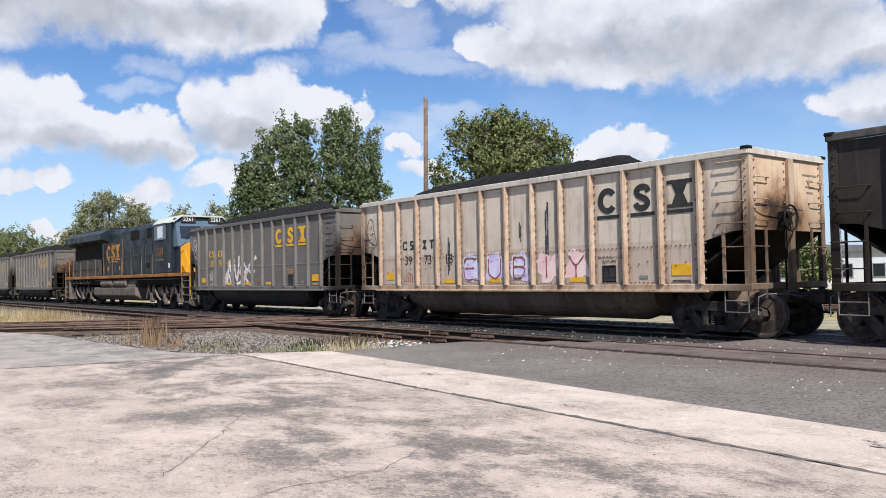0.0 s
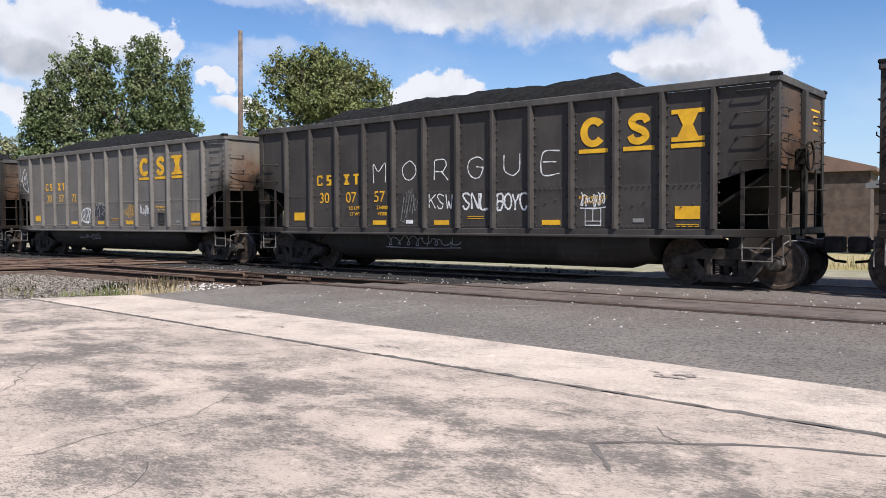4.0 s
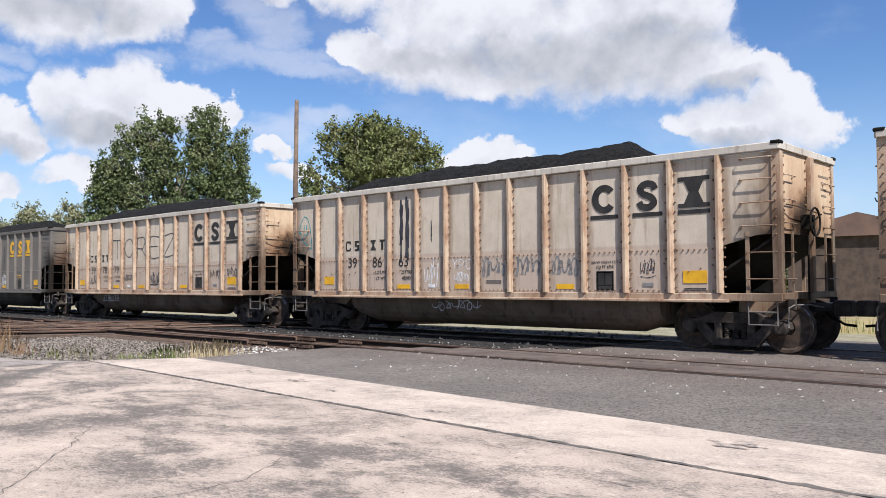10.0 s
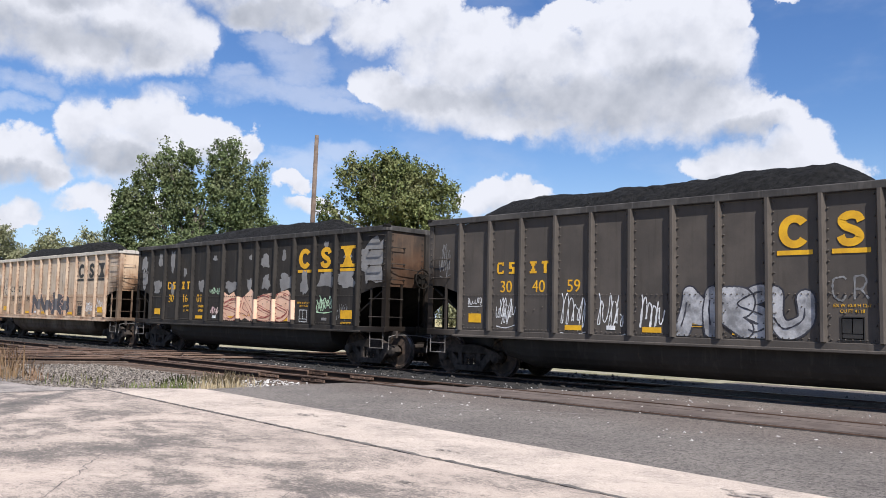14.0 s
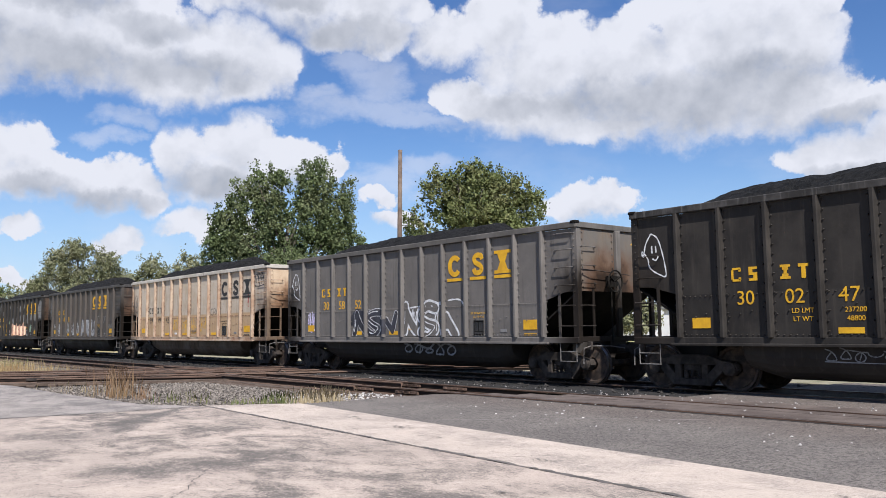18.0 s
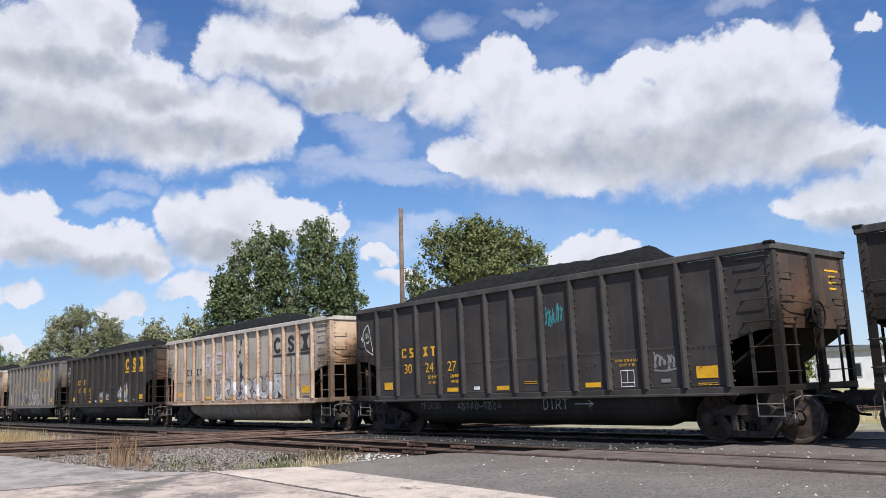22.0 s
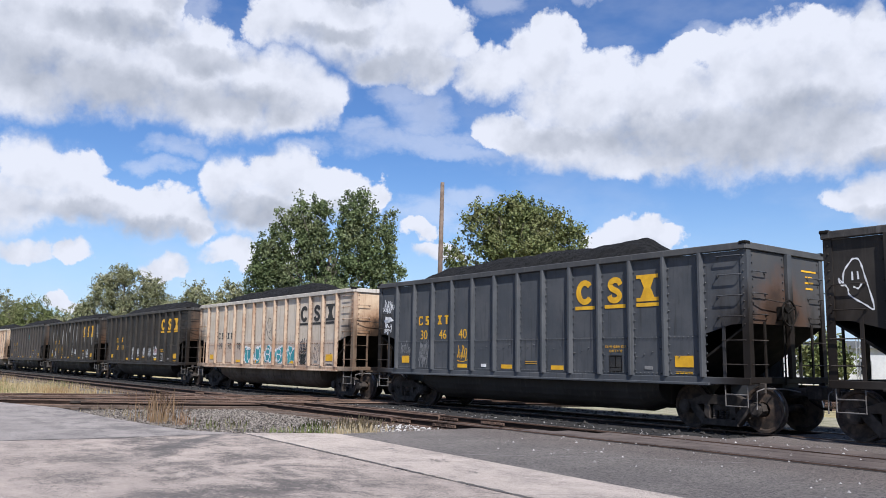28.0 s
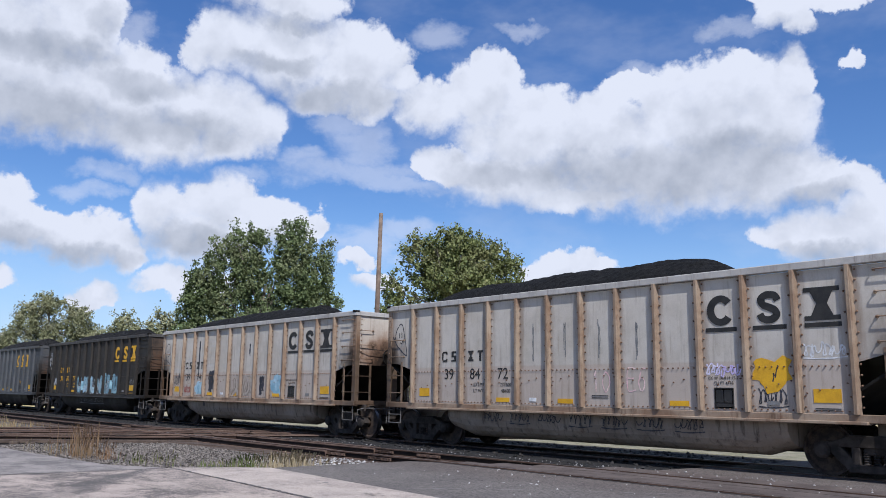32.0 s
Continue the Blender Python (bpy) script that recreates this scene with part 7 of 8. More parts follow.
# black car with peeled patches
for n, (k, z, w, h) in enumerate([(1, 2.9, 0.16, 0.9), (2, 2.8, 0.12, 0.9), (3, 3.3, 0.14, 0.3), (4, 2.7, 0.3, 1.0), (5, 2.75, 0.28, 1.1), (5, 2.5, 0.2, 0.9), (6, 3.35, 0.4, 0.5), (7, 2.9, 0.26, 1.2), (7, 2.4, 0.3, 0.5), (8, 2.9, 0.2, 1.1), (10, 2.9, 0.2, 1.0),
                                  (11, 3.2, 0.16, 0.5), (12, 2.8, 0.24, 1.2), (13, 3.2, 0.24, 0.7), (13, 2.8, 0.14, 0.4)]):
    patch(C[16], mid(k) + (n % 3 - 1) * 0.12, z, w, h, M_PRIMER, 190 + n)
scrawl(C[16], mid(1), 1.7, 0.5, 0.4, M_WHITE, 211, 0.03, 5)
scrawl(C[16], mid(2), 1.55, 0.5, 0.5, M_WHITE, 212, 0.035, 4)
scrawl(C[16], mid(7), 1.75, 0.55, 0.45, M_WHITE, 213, 0.035, 4)
scrawl(C[16], mid(8), 1.7, 0.75, 0.5, M_WHITE, 214, 0.04, 5)
scrawl(C[16], mid(11), 1.65, 0.8, 0.45, M_WHITE, 215, 0.035, 5)
# black car with a row of scrawls
for n, k in enumerate((5, 6, 7)):
    scrawl(C[17], mid(k), 1.7, 0.32, 0.42, M_WHITE, 221 + n, 0.04, 2)
scrawl(C[17], mid(8), 1.62, 0.5, 0.5, M_WHITE, 225, 0.025, 5)
scrawl(C[17], mid(9), 1.68, 0.75, 0.5, M_WHITE, 226, 0.045, 5)
scrawl(C[17], mid(9), 1.72, 0.4, 0.3, M_RED, 227, 0.04, 3)
# cream car with teal blocks
for k in (5, 6, 7, 8, 9):
    patch(C[18], mid(k), 1.56, 0.72, 0.72, M_WHITE, 230 + k, "graffiti")
    o = patch(C[18], mid(k), 1.56, 0.60, 0.60, M_TEAL, 240 + k, "graffiti")
    o.location.y -= 0.004
for k, ch in zip((5, 6, 7, 8, 9), "TUBBY"):
    words(C[18], ch, mid(k) - 0.2, 1.32, 0.4, 0.48, M_WHITE, 0.055, lift=0.012)
scrawl(C[18], mid(10), 1.75, 0.6, 0.8, M_INK, 251, 0.04, 5)
scrawl(C[18], mid(11), 1.6, 0.8, 0.7, M_INK, 252, 0.015, 5)
head(C[18], M_INK, 24, 7, 2.6)
# slate car
scrawl(C[19], mid(0), 3.15, 0.7, 0.4, M_WHITE, 261, 0.03, 6)
patch(C[19], mid(0), 2.75, 0.5, 0.18, M_WHITE, 262, "graffiti")
scrawl(C[19], mid(0), 2.45, 0.45, 0.35, M_WHITE, 263, 0.03, 4)
scrawl(C[19], mid(1), 1.75, 0.6, 0.4, M_FADED, 264, 0.025, 5)
scrawl(C[19], mid(2), 1.6, 0.5, 0.8, M_FADED, 265, 0.025, 7)
scrawl(C[19], mid(4), 1.65, 0.5, 0.4, M_YELLOW, 266, 0.025, 4)
for k in (5, 6, 7, 8, 9):
    drip(C[19], mid(k) + 0.2, 1.4, 2.9, 0.035, M_INK, 270 + k)
# black car with pale blue piece
head(C[20], M_WHITE, 26, 0)
throw_up(C[20], mid(5) - 0.35, mid(8) + 0.1, 1.32, 1.95, 5, [M_DULLBLUE, M_BLUE], M_INK, 281, 0.32, 0.03, over=M_DULLBLUE)
throw_up(C[20], mid(8) + 0.6, mid(10) + 0.2, 1.32, 1.98, 4, [M_DULLBLUE], M_INK, 282, 0.32, 0.03, over=M_DULLBLUE)
for n, k in enumerate((5, 6, 7, 8, 9)):
    scrawl(C[20], mid(k), 1.55, 0.7, 0.65, M_WHITE, 286 + n, 0.018, 3).location.y -= 0.016
scrawl(C[20], mid(1), 1.75, 0.4, 0.5, M_WHITE, 283, 0.035, 4)
scrawl(C[20], mid(12), 1.75, 0.5, 0.25, M_FADED, 284, 0.025, 4)
scrawl(C[20], 0.2, 0.82, 3.6, 0.25, M_FADED, 285, 0.02, 6, on_tub=True)
# pale car with drips
head(C[21], M_INK, 28, 0)
drip(C[21], mid(3), 1.9, 3.5, 0.22, M_INK, 14)
drip(C[21], mid(4), 1.2, 2.2, 0.4, M_INK, 15)
drip(C[21], mid(9) - 1.0, 1.2, 2.0, 0.34, M_INK, 16)
drip(C[21], mid(7), 2.6, 3.2, 0.1, M_INK, 17)
patch(C[21], mid(3), 1.5, 0.6, 0.5, M_BLUE, 291, "graffiti")
patch(C[21], mid(9), 1.62, 0.65, 0.75, M_BLUE, 292, "graffiti")
scrawl(C[21], mid(1), 1.8, 0.6, 0.5, M_INK, 293, 0.03, 6)
scrawl(C[21], mid(2), 1.4, 0.6, 0.3, M_RED, 294, 0.03, 6)
throw_up(C[21], mid(6) - 0.35, mid(7) + 0.40, 1.30, 1.85, 5, [PAINT["cream"]], M_FADEDINK, 295, 0.13, 0.022)
drip(C[21], -3.0, 0.7, 1.0, 0.3, M_INK, 18)
# pale car with yellow and blue tags
head(C[22], M_INK, 30, 0)
words(C[22], "10", mid(7) - 0.2, 1.5, 0.2, 0.46, M_PINK, 0.03, gap=0.4)
words(C[22], "E6", mid(8) - 0.25, 1.55, 0.2, 0.46, M_PINK, 0.03, gap=0.4)
scrawl(C[22], mid(10), 1.95, 0.75, 0.25, M_LILAC, 301, 0.035, 6)
patch(C[22], mid(11), 1.9, 0.75, 0.6, M_YELLOW, 302, "graffiti")
scrawl(C[22], mid(11), 1.9, 0.5, 0.35, M_INK, 303, 0.03, 4)
scrawl(C[22], mid(11), 1.42, 0.6, 0.3, M_INK, 304, 0.025, 5)
scrawl(C[22], mid(12), 2.3, 0.8, 0.25, M_WHITE, 305, 0.03, 6)
for n in range(7):
    scrawl(C[22], -3.0 + n * 0.95, 0.84, 0.7, 0.25, M_INK, 306 + n, 0.025, 4, on_tub=True)
for k in (5, 6, 7, 8):
    drip(C[22], mid(k), 2.2, 3.2, 0.05, M_FADED, 320 + k)

# ---- trees and the pole ----
M_BARK = mottled("grey_bark", (0.085, 0.07, 0.055), (0.15, 0.13, 0.105), 3.0, 25.0, 0.95, 0.8, 0.05)
M_POLE = mottled("weathered_pole", (0.085, 0.060, 0.046), (0.15, 0.112, 0.086), 2.0, 30.0, 0.9, 0.5)


def leaf_material(name, a, b2, pale):
    m, t, b = material(name, 0.65, 0, 0.15)
    g = t.nodes.new("ShaderNodeNewGeometry")
    col = mixc(t, g.outputs["Random Per Island"], a, b2)
    col = mixc(t, ramp(t, noise_tex(t, coords(t), 0.5, 3.0, 0.6), 0.45, 0.7), col, pale)
    link(t, col, b.inputs["Base Color"])
    b.inputs["Transmission Weight"].default_value = 0.0
    b.inputs["Subsurface Weight"].default_value = 0.0
    return m


M_LEAF = leaf_material("poplar_leaves", (0.054, 0.077, 0.031), (0.128, 0.161, 0.070), (0.146, 0.165, 0.084))
M_LEAF2 = leaf_material("broad_leaves", (0.068, 0.090, 0.030), (0.155, 0.175, 0.068), (0.165, 0.170, 0.076))
# yellow-green foliage with the distance haze mixed into its colours as paleness
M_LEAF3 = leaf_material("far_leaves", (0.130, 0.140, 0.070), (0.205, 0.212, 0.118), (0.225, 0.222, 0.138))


def place_at(az, dist):
    return Vector((-dist * math.sin(radians(az)), dist * math.cos(radians(az)), 0))


def tree(name, az, dist, lobes, trunk_h, trunk_r, leaf, n, mat, label, seed, limbs=14, base_z=-0.32):
    """lobes: (across, along the view, height, half width, half height) in metres from the trunk's foot."""
    rng = np.random.RandomState(seed)
    foot = place_at(az, dist)
    e = root(name, label, "tree", Matrix.Translation((foot.x, foot.y, base_z)) @ Matrix.Rotation(radians(az), 4, "Z"))
    bm = bmesh.new()
    top = Vector((rng.uniform(-0.3, 0.3), 0, trunk_h))
    tube(bm, [(0, 0, -0.3), (0.05, 0.02, trunk_h * 0.3), (0.02, -0.05, trunk_h * 0.7), top], [trunk_r * 1.25, trunk_r, trunk_r * 0.7, trunk_r * 0.3], 10)
    part("trunk", bm, M_BARK, e, smooth=True)
    bm = bmesh.new()
    for k in range(limbs):
        lo = lobes[k % len(lobes)]
        a = Vector((0, 0, trunk_h * rng.uniform(0.25, 0.9)))
        b = Vector((lo[0] + rng.uniform(-0.6, 0.6) * lo[3], lo[1] + rng.uniform(-0.6, 0.6) * lo[3], lo[2] + rng.uniform(-0.5, 0.6) * lo[4]))
        mid = a.lerp(b, 0.5) + Vector((0, 0, -0.3))
        bm = bmesh.new()
        tube(bm, [a, mid, b], [trunk_r * 0.32, trunk_r * 0.2, trunk_r * 0.05], 6)
        for q in range(3):
            c = mid.lerp(b, rng.uniform(0.2, 0.9))
            d = c + Vector((rng.uniform(-1, 1), rng.uniform(-1, 1), rng.uniform(0.1, 1.0))) * lo[3] * 0.5
            tube(bm, [c, d], [trunk_r * 0.1, trunk_r * 0.03], 5)
        part("limb", bm, M_BARK, e, smooth=True)
    # leaf clumps: twigs of small leaves
    vol = np.array([l[3] * l[3] * l[4] for l in lobes])
    pick = rng.choice(len(lobes), n // 22, p=vol / vol.sum())
    cen, siz = [], []
    for i in pick:
        l = lobes[i]
        while True:
            u = rng.uniform(-1, 1, 3)
            if 0.12 < (u ** 2).sum() < 1:
                break
        u = u * (0.55 + 0.45 * rng.rand())
        if noise.noise((l[0] + u[0] * l[3] + seed * 7.3, l[1] + u[1] * l[3], (l[2] + u[2] * l[4]) * 0.8)) * 0.9 + rng.uniform(-0.25, 0.25) < -0.28:
            continue
        cen.append((l[0] + u[0] * l[3], l[1] + u[1] * l[3], l[2] + u[2] * l[4]))
        siz.append(rng.uniform(0.55, 1.25))
    cen, siz = np.array(cen), np.array(siz)
    m = len(cen)
    per = 22
    off = rng.normal(0, 0.34, (m, per, 3)) * siz[:, None, None] * leaf * 4.4
    off[:, :, 2] *= 1.15
    pos = (cen[:, None, :] + off).reshape(-1, 3)
    cnt = len(pos)
    d1 = rng.normal(0, 1, (cnt, 3))
    d1[:, 2] -= 0.5
    d1 /= np.linalg.norm(d1, axis=1)[:, None]
    d2 = np.cross(d1, rng.normal(0, 1, (cnt, 3)))
    d2 /= np.linalg.norm(d2, axis=1)[:, None]
    s = leaf * rng.uniform(0.7, 1.3, cnt)[:, None]
    v = np.stack([pos - d1 * s, pos + d2 * s * 0.62, pos + d1 * s, pos - d2 * s * 0.62], 1).reshape(-1, 3)
    me = bpy.data.meshes.new("crown")
    me.from_pydata(v.tolist(), [], np.arange(cnt * 4).reshape(-1, 4).tolist())
    me.materials.append(mat)
    ob = new("crown", me)
    ob.parent = e
    return e


tree("poplar_tree", 60.7, 62, [(-3.4, 0, 10.9, 1.15, 2.5), (-4.4, 0, 9.0, 1.3, 2.4), (-5.0, 0, 7.0, 1.3, 2.6), (-3.2, 0.3, 8.0, 1.6, 2.6), (-2.0, 0, 12.2, 1.15, 2.4), (-0.5, 0, 12.4, 1.05, 2.3), (-1.2, 0.2, 9.8, 1.6, 2.5), (0.5, 0.3, 10.6, 0.9, 1.9),
     (1.6, 0, 12.6, 1.15, 2.6), (2.8, 0, 12.4, 1.3, 2.8), (1.8, 0, 9.6, 1.5, 3.0), (3.4, 0, 9.4, 1.5, 3.0), (4.3, 0, 11.0, 0.8, 1.8), (4.9, 0, 12.0, 0.6, 1.7), (4.6, 0, 10.2, 1.0, 2.0), (4.4, 0, 8.0, 1.3, 2.2), (5.4, -0.3, 8.3, 0.9, 0.9), (5.0, 0, 6.0, 1.3, 2.2),
     (0, 0, 5.5, 4.6, 2.5), (-4.8, 0, 4.6, 1.6, 2.6), (0.2, 0.5, 7.6, 1.6, 1.8), (4.0, 0, 5.0, 1.8, 2.6)],
     9.5, 0.34, 0.100, 135000, M_LEAF, "tall green poplar tree with upright branches behind the railway", 4, 26)
tree("cottonwood_tree", 47.3, 60, [(0.0, 0, 12.3, 2.7, 2.1), (-2.3, 0, 11.9, 2.0, 2.1), (2.3, 0, 11.5, 2.4, 2.0), (4.2, 0, 10.6, 1.5, 1.6), (0.3, 0, 10.0, 4.0, 2.2), (-4.6, 0, 9.4, 1.2, 1.6), (-3.6, 0, 8, 1.7, 1.8),
     (2.5, 0, 8.5, 2.8, 1.6), (-1, 0, 7, 3, 2), (-5.2, 0, 7.0, 1.2, 1.4)],
     9.5, 0.36, 0.105, 60000, M_LEAF2, "broad round-crowned green tree behind the railway", 7, 26)
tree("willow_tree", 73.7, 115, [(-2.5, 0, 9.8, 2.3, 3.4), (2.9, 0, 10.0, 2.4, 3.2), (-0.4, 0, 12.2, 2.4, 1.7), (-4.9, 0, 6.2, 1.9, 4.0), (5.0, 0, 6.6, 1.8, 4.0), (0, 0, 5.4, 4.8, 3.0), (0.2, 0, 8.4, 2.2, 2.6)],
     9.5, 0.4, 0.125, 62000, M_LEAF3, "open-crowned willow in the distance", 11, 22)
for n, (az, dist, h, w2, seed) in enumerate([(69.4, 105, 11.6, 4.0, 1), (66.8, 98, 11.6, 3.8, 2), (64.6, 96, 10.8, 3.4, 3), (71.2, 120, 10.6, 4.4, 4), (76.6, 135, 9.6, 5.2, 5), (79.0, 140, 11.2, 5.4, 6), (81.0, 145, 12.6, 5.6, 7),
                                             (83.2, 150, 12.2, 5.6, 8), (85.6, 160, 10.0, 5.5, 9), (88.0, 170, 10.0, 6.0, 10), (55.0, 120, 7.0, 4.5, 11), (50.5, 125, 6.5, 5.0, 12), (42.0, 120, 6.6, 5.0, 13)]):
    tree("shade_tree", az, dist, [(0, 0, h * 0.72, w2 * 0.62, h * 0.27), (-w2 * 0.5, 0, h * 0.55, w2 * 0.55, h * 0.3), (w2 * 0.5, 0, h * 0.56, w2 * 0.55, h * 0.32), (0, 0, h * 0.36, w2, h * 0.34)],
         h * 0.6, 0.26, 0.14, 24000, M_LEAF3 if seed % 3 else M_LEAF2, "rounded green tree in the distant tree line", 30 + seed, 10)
pole = root("utility_pole", "bare weathered wooden utility pole", "pole", Matrix.Translation((*place_at(52.7, 48)[:2], -0.32)))
bm = bmesh.new()
tube(bm, [(0, 0, -0.3), (0.03, 0, 6.0), (0.10, 0.05, 12.35)], [0.17, 0.15, 0.12], 12)
part("shaft", bm, M_POLE, pole, smooth=True)

# ---- diamond crossing, gravel, weeds, cracks ----
DIA = Vector((-26.9, TRACK_Y, 0))             # where the other line crosses the train's track
DIA_DIR = Vector((0.52, 0.854, 0)).normalized()
DIA_N = Vector((DIA_DIR.y, -DIA_DIR.x, 0))
dia_turn = math.degrees(math.atan2(DIA_DIR.y, DIA_DIR.x))
other = root("diamond_crossing", "rusty rail diamond where another line crosses the tracks", "rail crossing", kind="structure")


def dia_bar(off, s0, s1, w, z0, z1, mat, name):
    """A bar along the crossing line: off across it, from s0 to s1 along it."""
    bm = bmesh.new()
    if name in ("rail", "guard_rail"):
        prism(bm, [(p[0] * (w / 0.072 if abs(p[0]) < 0.05 else 1.0) + off, p[1]) for p in rail_profile(z1)], "x", s0, s1)
        bm.normal_update()
        # here too the web's shade comes from the darker rust
        for f in bm.faces:
            if abs(f.normal.z) < 0.9 and abs(f.normal.x) < 0.5 and z1 - 0.15 < f.calc_center_median().z < z1 - 0.032:
                f.material_index = 1
        mat = [M_RAIL, M_RAILWEB]
    else:
        box(bm, s0, s1, off - w / 2, off + w / 2, z0, z1)
        soften(bm, 0.008)
    o = part(name, bm, mat, other)
    o.matrix_basis = pose(DIA.x, DIA.y, 0, 0, 0, dia_turn)
    return o


for line in (0.0, 2.75):                        # two parallel lines
    for off in (line - 0.7525, line + 0.7525):
        off = -off
        for s0, s1 in ((-40, -14.2), (-14.1, -1.9), (-1.8, 1.8), (1.9, 30)):
            dia_bar(off, s0, s1, 0.075, -0.12, 0.026, [M_RAIL], "rail")
        for q in (-0.19, 0.19):
            dia_bar(off + q, -40, -12.6, 0.07, -0.12, 0.018, [M_RAIL], "guard_rail")
            dia_bar(off + q, -12.5, -1.6, 0.07, -0.12, 0.020, [M_RAIL], "guard_rail")
            dia_bar(off + q, -1.5, 2.6, 0.07, -0.12, 0.020, [M_RAIL], "guard_rail")
        for s0 in (-12.3, -9.4, -7.2, -5.6, -3.4):    # fishplates and spacer blocks
            for q in (-0.06, 0.06, -0.25, 0.25):
                dia_bar(off + q, s0, s0 + 0.55 + 0.1 * q, 0.05, -0.09, -0.002, [M_FRAME], "joint_bar")
for off, s0, s1, z in ((1.05, -8.8, -2.9, 0.002), (-1.45, -7.6, -3.6, -0.01), (1.28, -7.9, -2.2, -0.008), (-3.95, -9.0, -2.6, -0.02), (-4.3, -7.4, -2.9, -0.03)):
    dia_bar(off, s0, s1, 0.10, -0.12, z, [M_RAIL], "guard_rail")
for off in (-4.7, 1.75, -1.30, 0.0, -2.75):
    dia_bar(off, -10.5, -0.5, 0.2, -0.2, -0.10, M_TIE, "timber")
for s in (-1, 1):                               # heavy guard rails and joint bars on the straight tracks
    for q in (-0.2, 0.2):
        for y, x0, x1 in ((NEAR_Y, -33.5, -17.5), (TRACK_Y, -31.0, -22.0)):
            bm = bmesh.new()
            prism(bm, [(p[0] + y + s * GAUGE + q, p[1]) for p in rail_profile(0.008)], "x", x0, x1 - 0.7 * q)
            bm.normal_update()
            for f in bm.faces:
                if abs(f.normal.z) < 0.9 and abs(f.normal.x) < 0.5 and -0.14 < f.calc_center_median().z < -0.024:
                    f.material_index = 1
            part("guard_rail", bm, [M_RAIL, M_RAILWEB], other)
    for x in (-15.4, -17.2, -19.6, -24.3, -34.5):
        bm = bmesh.new()
        box(bm, x - 0.42, x + 0.42, NEAR_Y + s * GAUGE - 0.06, NEAR_Y + s * GAUGE + 0.06, -0.10, -0.035)
        for k in range(4):
            box(bm, x - 0.34 + k * 0.22, x - 0.29 + k * 0.22, NEAR_Y + s * GAUGE - 0.095, NEAR_Y + s * GAUGE + 0.095, -0.085, -0.05)
        part("joint_bar", bm, M_RAIL, other)
src = None
for k in range(44):                             # long timbers under the crossing line
    m = Matrix.Translation(DIA + DIA_DIR * (-1.2 - k * 0.55)) @ Matrix.Rotation(radians(dia_turn + random.uniform(-1.5, 1.5)), 4, "Z") @ Matrix.Translation((0, random.uniform(-0.1, 0.1), random.uniform(-0.01, 0.01)))
    if src is None:
        bm = bmesh.new()
        box(bm, -0.13, 0.13, -5.0, 1.6, -0.30, -0.152)
        soften(bm, 0.012)
        src = part("timber", bm, M_TIE, other)
        src.matrix_basis = m
    else:
        share(src, other, m)

src = None
for k in range(34):                             # long timbers below the nearer track, their ends bare
    m = pose(EDGE_X - 0.55 - k * 0.58 + random.uniform(-0.05, 0.05), NEAR_Y - 0.55 + random.uniform(-0.25, 0.15), random.uniform(-0.01, 0.01), 0, 0, random.uniform(-2, 2))
    if src is None:
        bm = bmesh.new()
        box(bm, -0.13, 0.13, -1.35, 1.35, -0.31, -0.14)
        soften(bm, 0.012)
        src = part("timber", bm, M_TIE, other)
        src.matrix_basis = m
    else:
        share(src, other, m)

# loose ballast stones
M_DARKBED = mottled("oily_ballast", (0.050, 0.040, 0.033), (0.026, 0.021, 0.018), 2.0, 70.0, 0.95, 1.0, 0.05)
M_STONE, _t, _b = material("ballast_stone", 0.9, 0, 0.3)
_g = _t.nodes.new("ShaderNodeNewGeometry")
link(_t, mixc(_t, _g.outputs["Random Per Island"], (0.055, 0.046, 0.039), (0.25, 0.22, 0.19)), _b.inputs["Base Color"])
M_PALESTONE, _t, _b = material("pale_limestone_chip", 0.9, 0, 0.3)
_g = _t.nodes.new("ShaderNodeNewGeometry")
link(_t, mixc(_t, _g.outputs["Random Per Island"], (0.26, 0.245, 0.23), (0.52, 0.50, 0.475)), _b.inputs["Base Color"])


def stones(name, spots, mat, label, rng, lo=0.02, hi=0.055):
    """Many small angular stones as one piece of stuff."""
    base = np.array([(1, 0, 0), (-1, 0, 0), (0, 1, 0), (0, -1, 0), (0, 0, 1), (0, 0, -1)], float)
    tri = np.array([(0, 2, 4), (2, 1, 4), (1, 3, 4), (3, 0, 4), (2, 0, 5), (1, 2, 5), (3, 1, 5), (0, 3, 5)])
    n = len(spots)
    size = rng.uniform(lo, hi, (n, 1, 1)) * rng.uniform(0.6, 1.3, (n, 1, 3))
    v = base[None] * size + rng.uniform(-0.25, 0.25, (n, 6, 3)) * size
    a = rng.uniform(0, math.tau, n)
    c, s = np.cos(a)[:, None], np.sin(a)[:, None]
    x, y = v[:, :, 0] * c - v[:, :, 1] * s, v[:, :, 0] * s + v[:, :, 1] * c
    v = np.stack([x, y, v[:, :, 2] * 0.8], 2) + np.asarray(spots)[:, None, :]
    f = (tri[None] + 6 * np.arange(n)[:, None, None]).reshape(-1, 3)
    return tagged(cloud_mesh(name, v.reshape(-1, 3).tolist(), f.tolist(), mat), label, "gravel", kind="stuff")


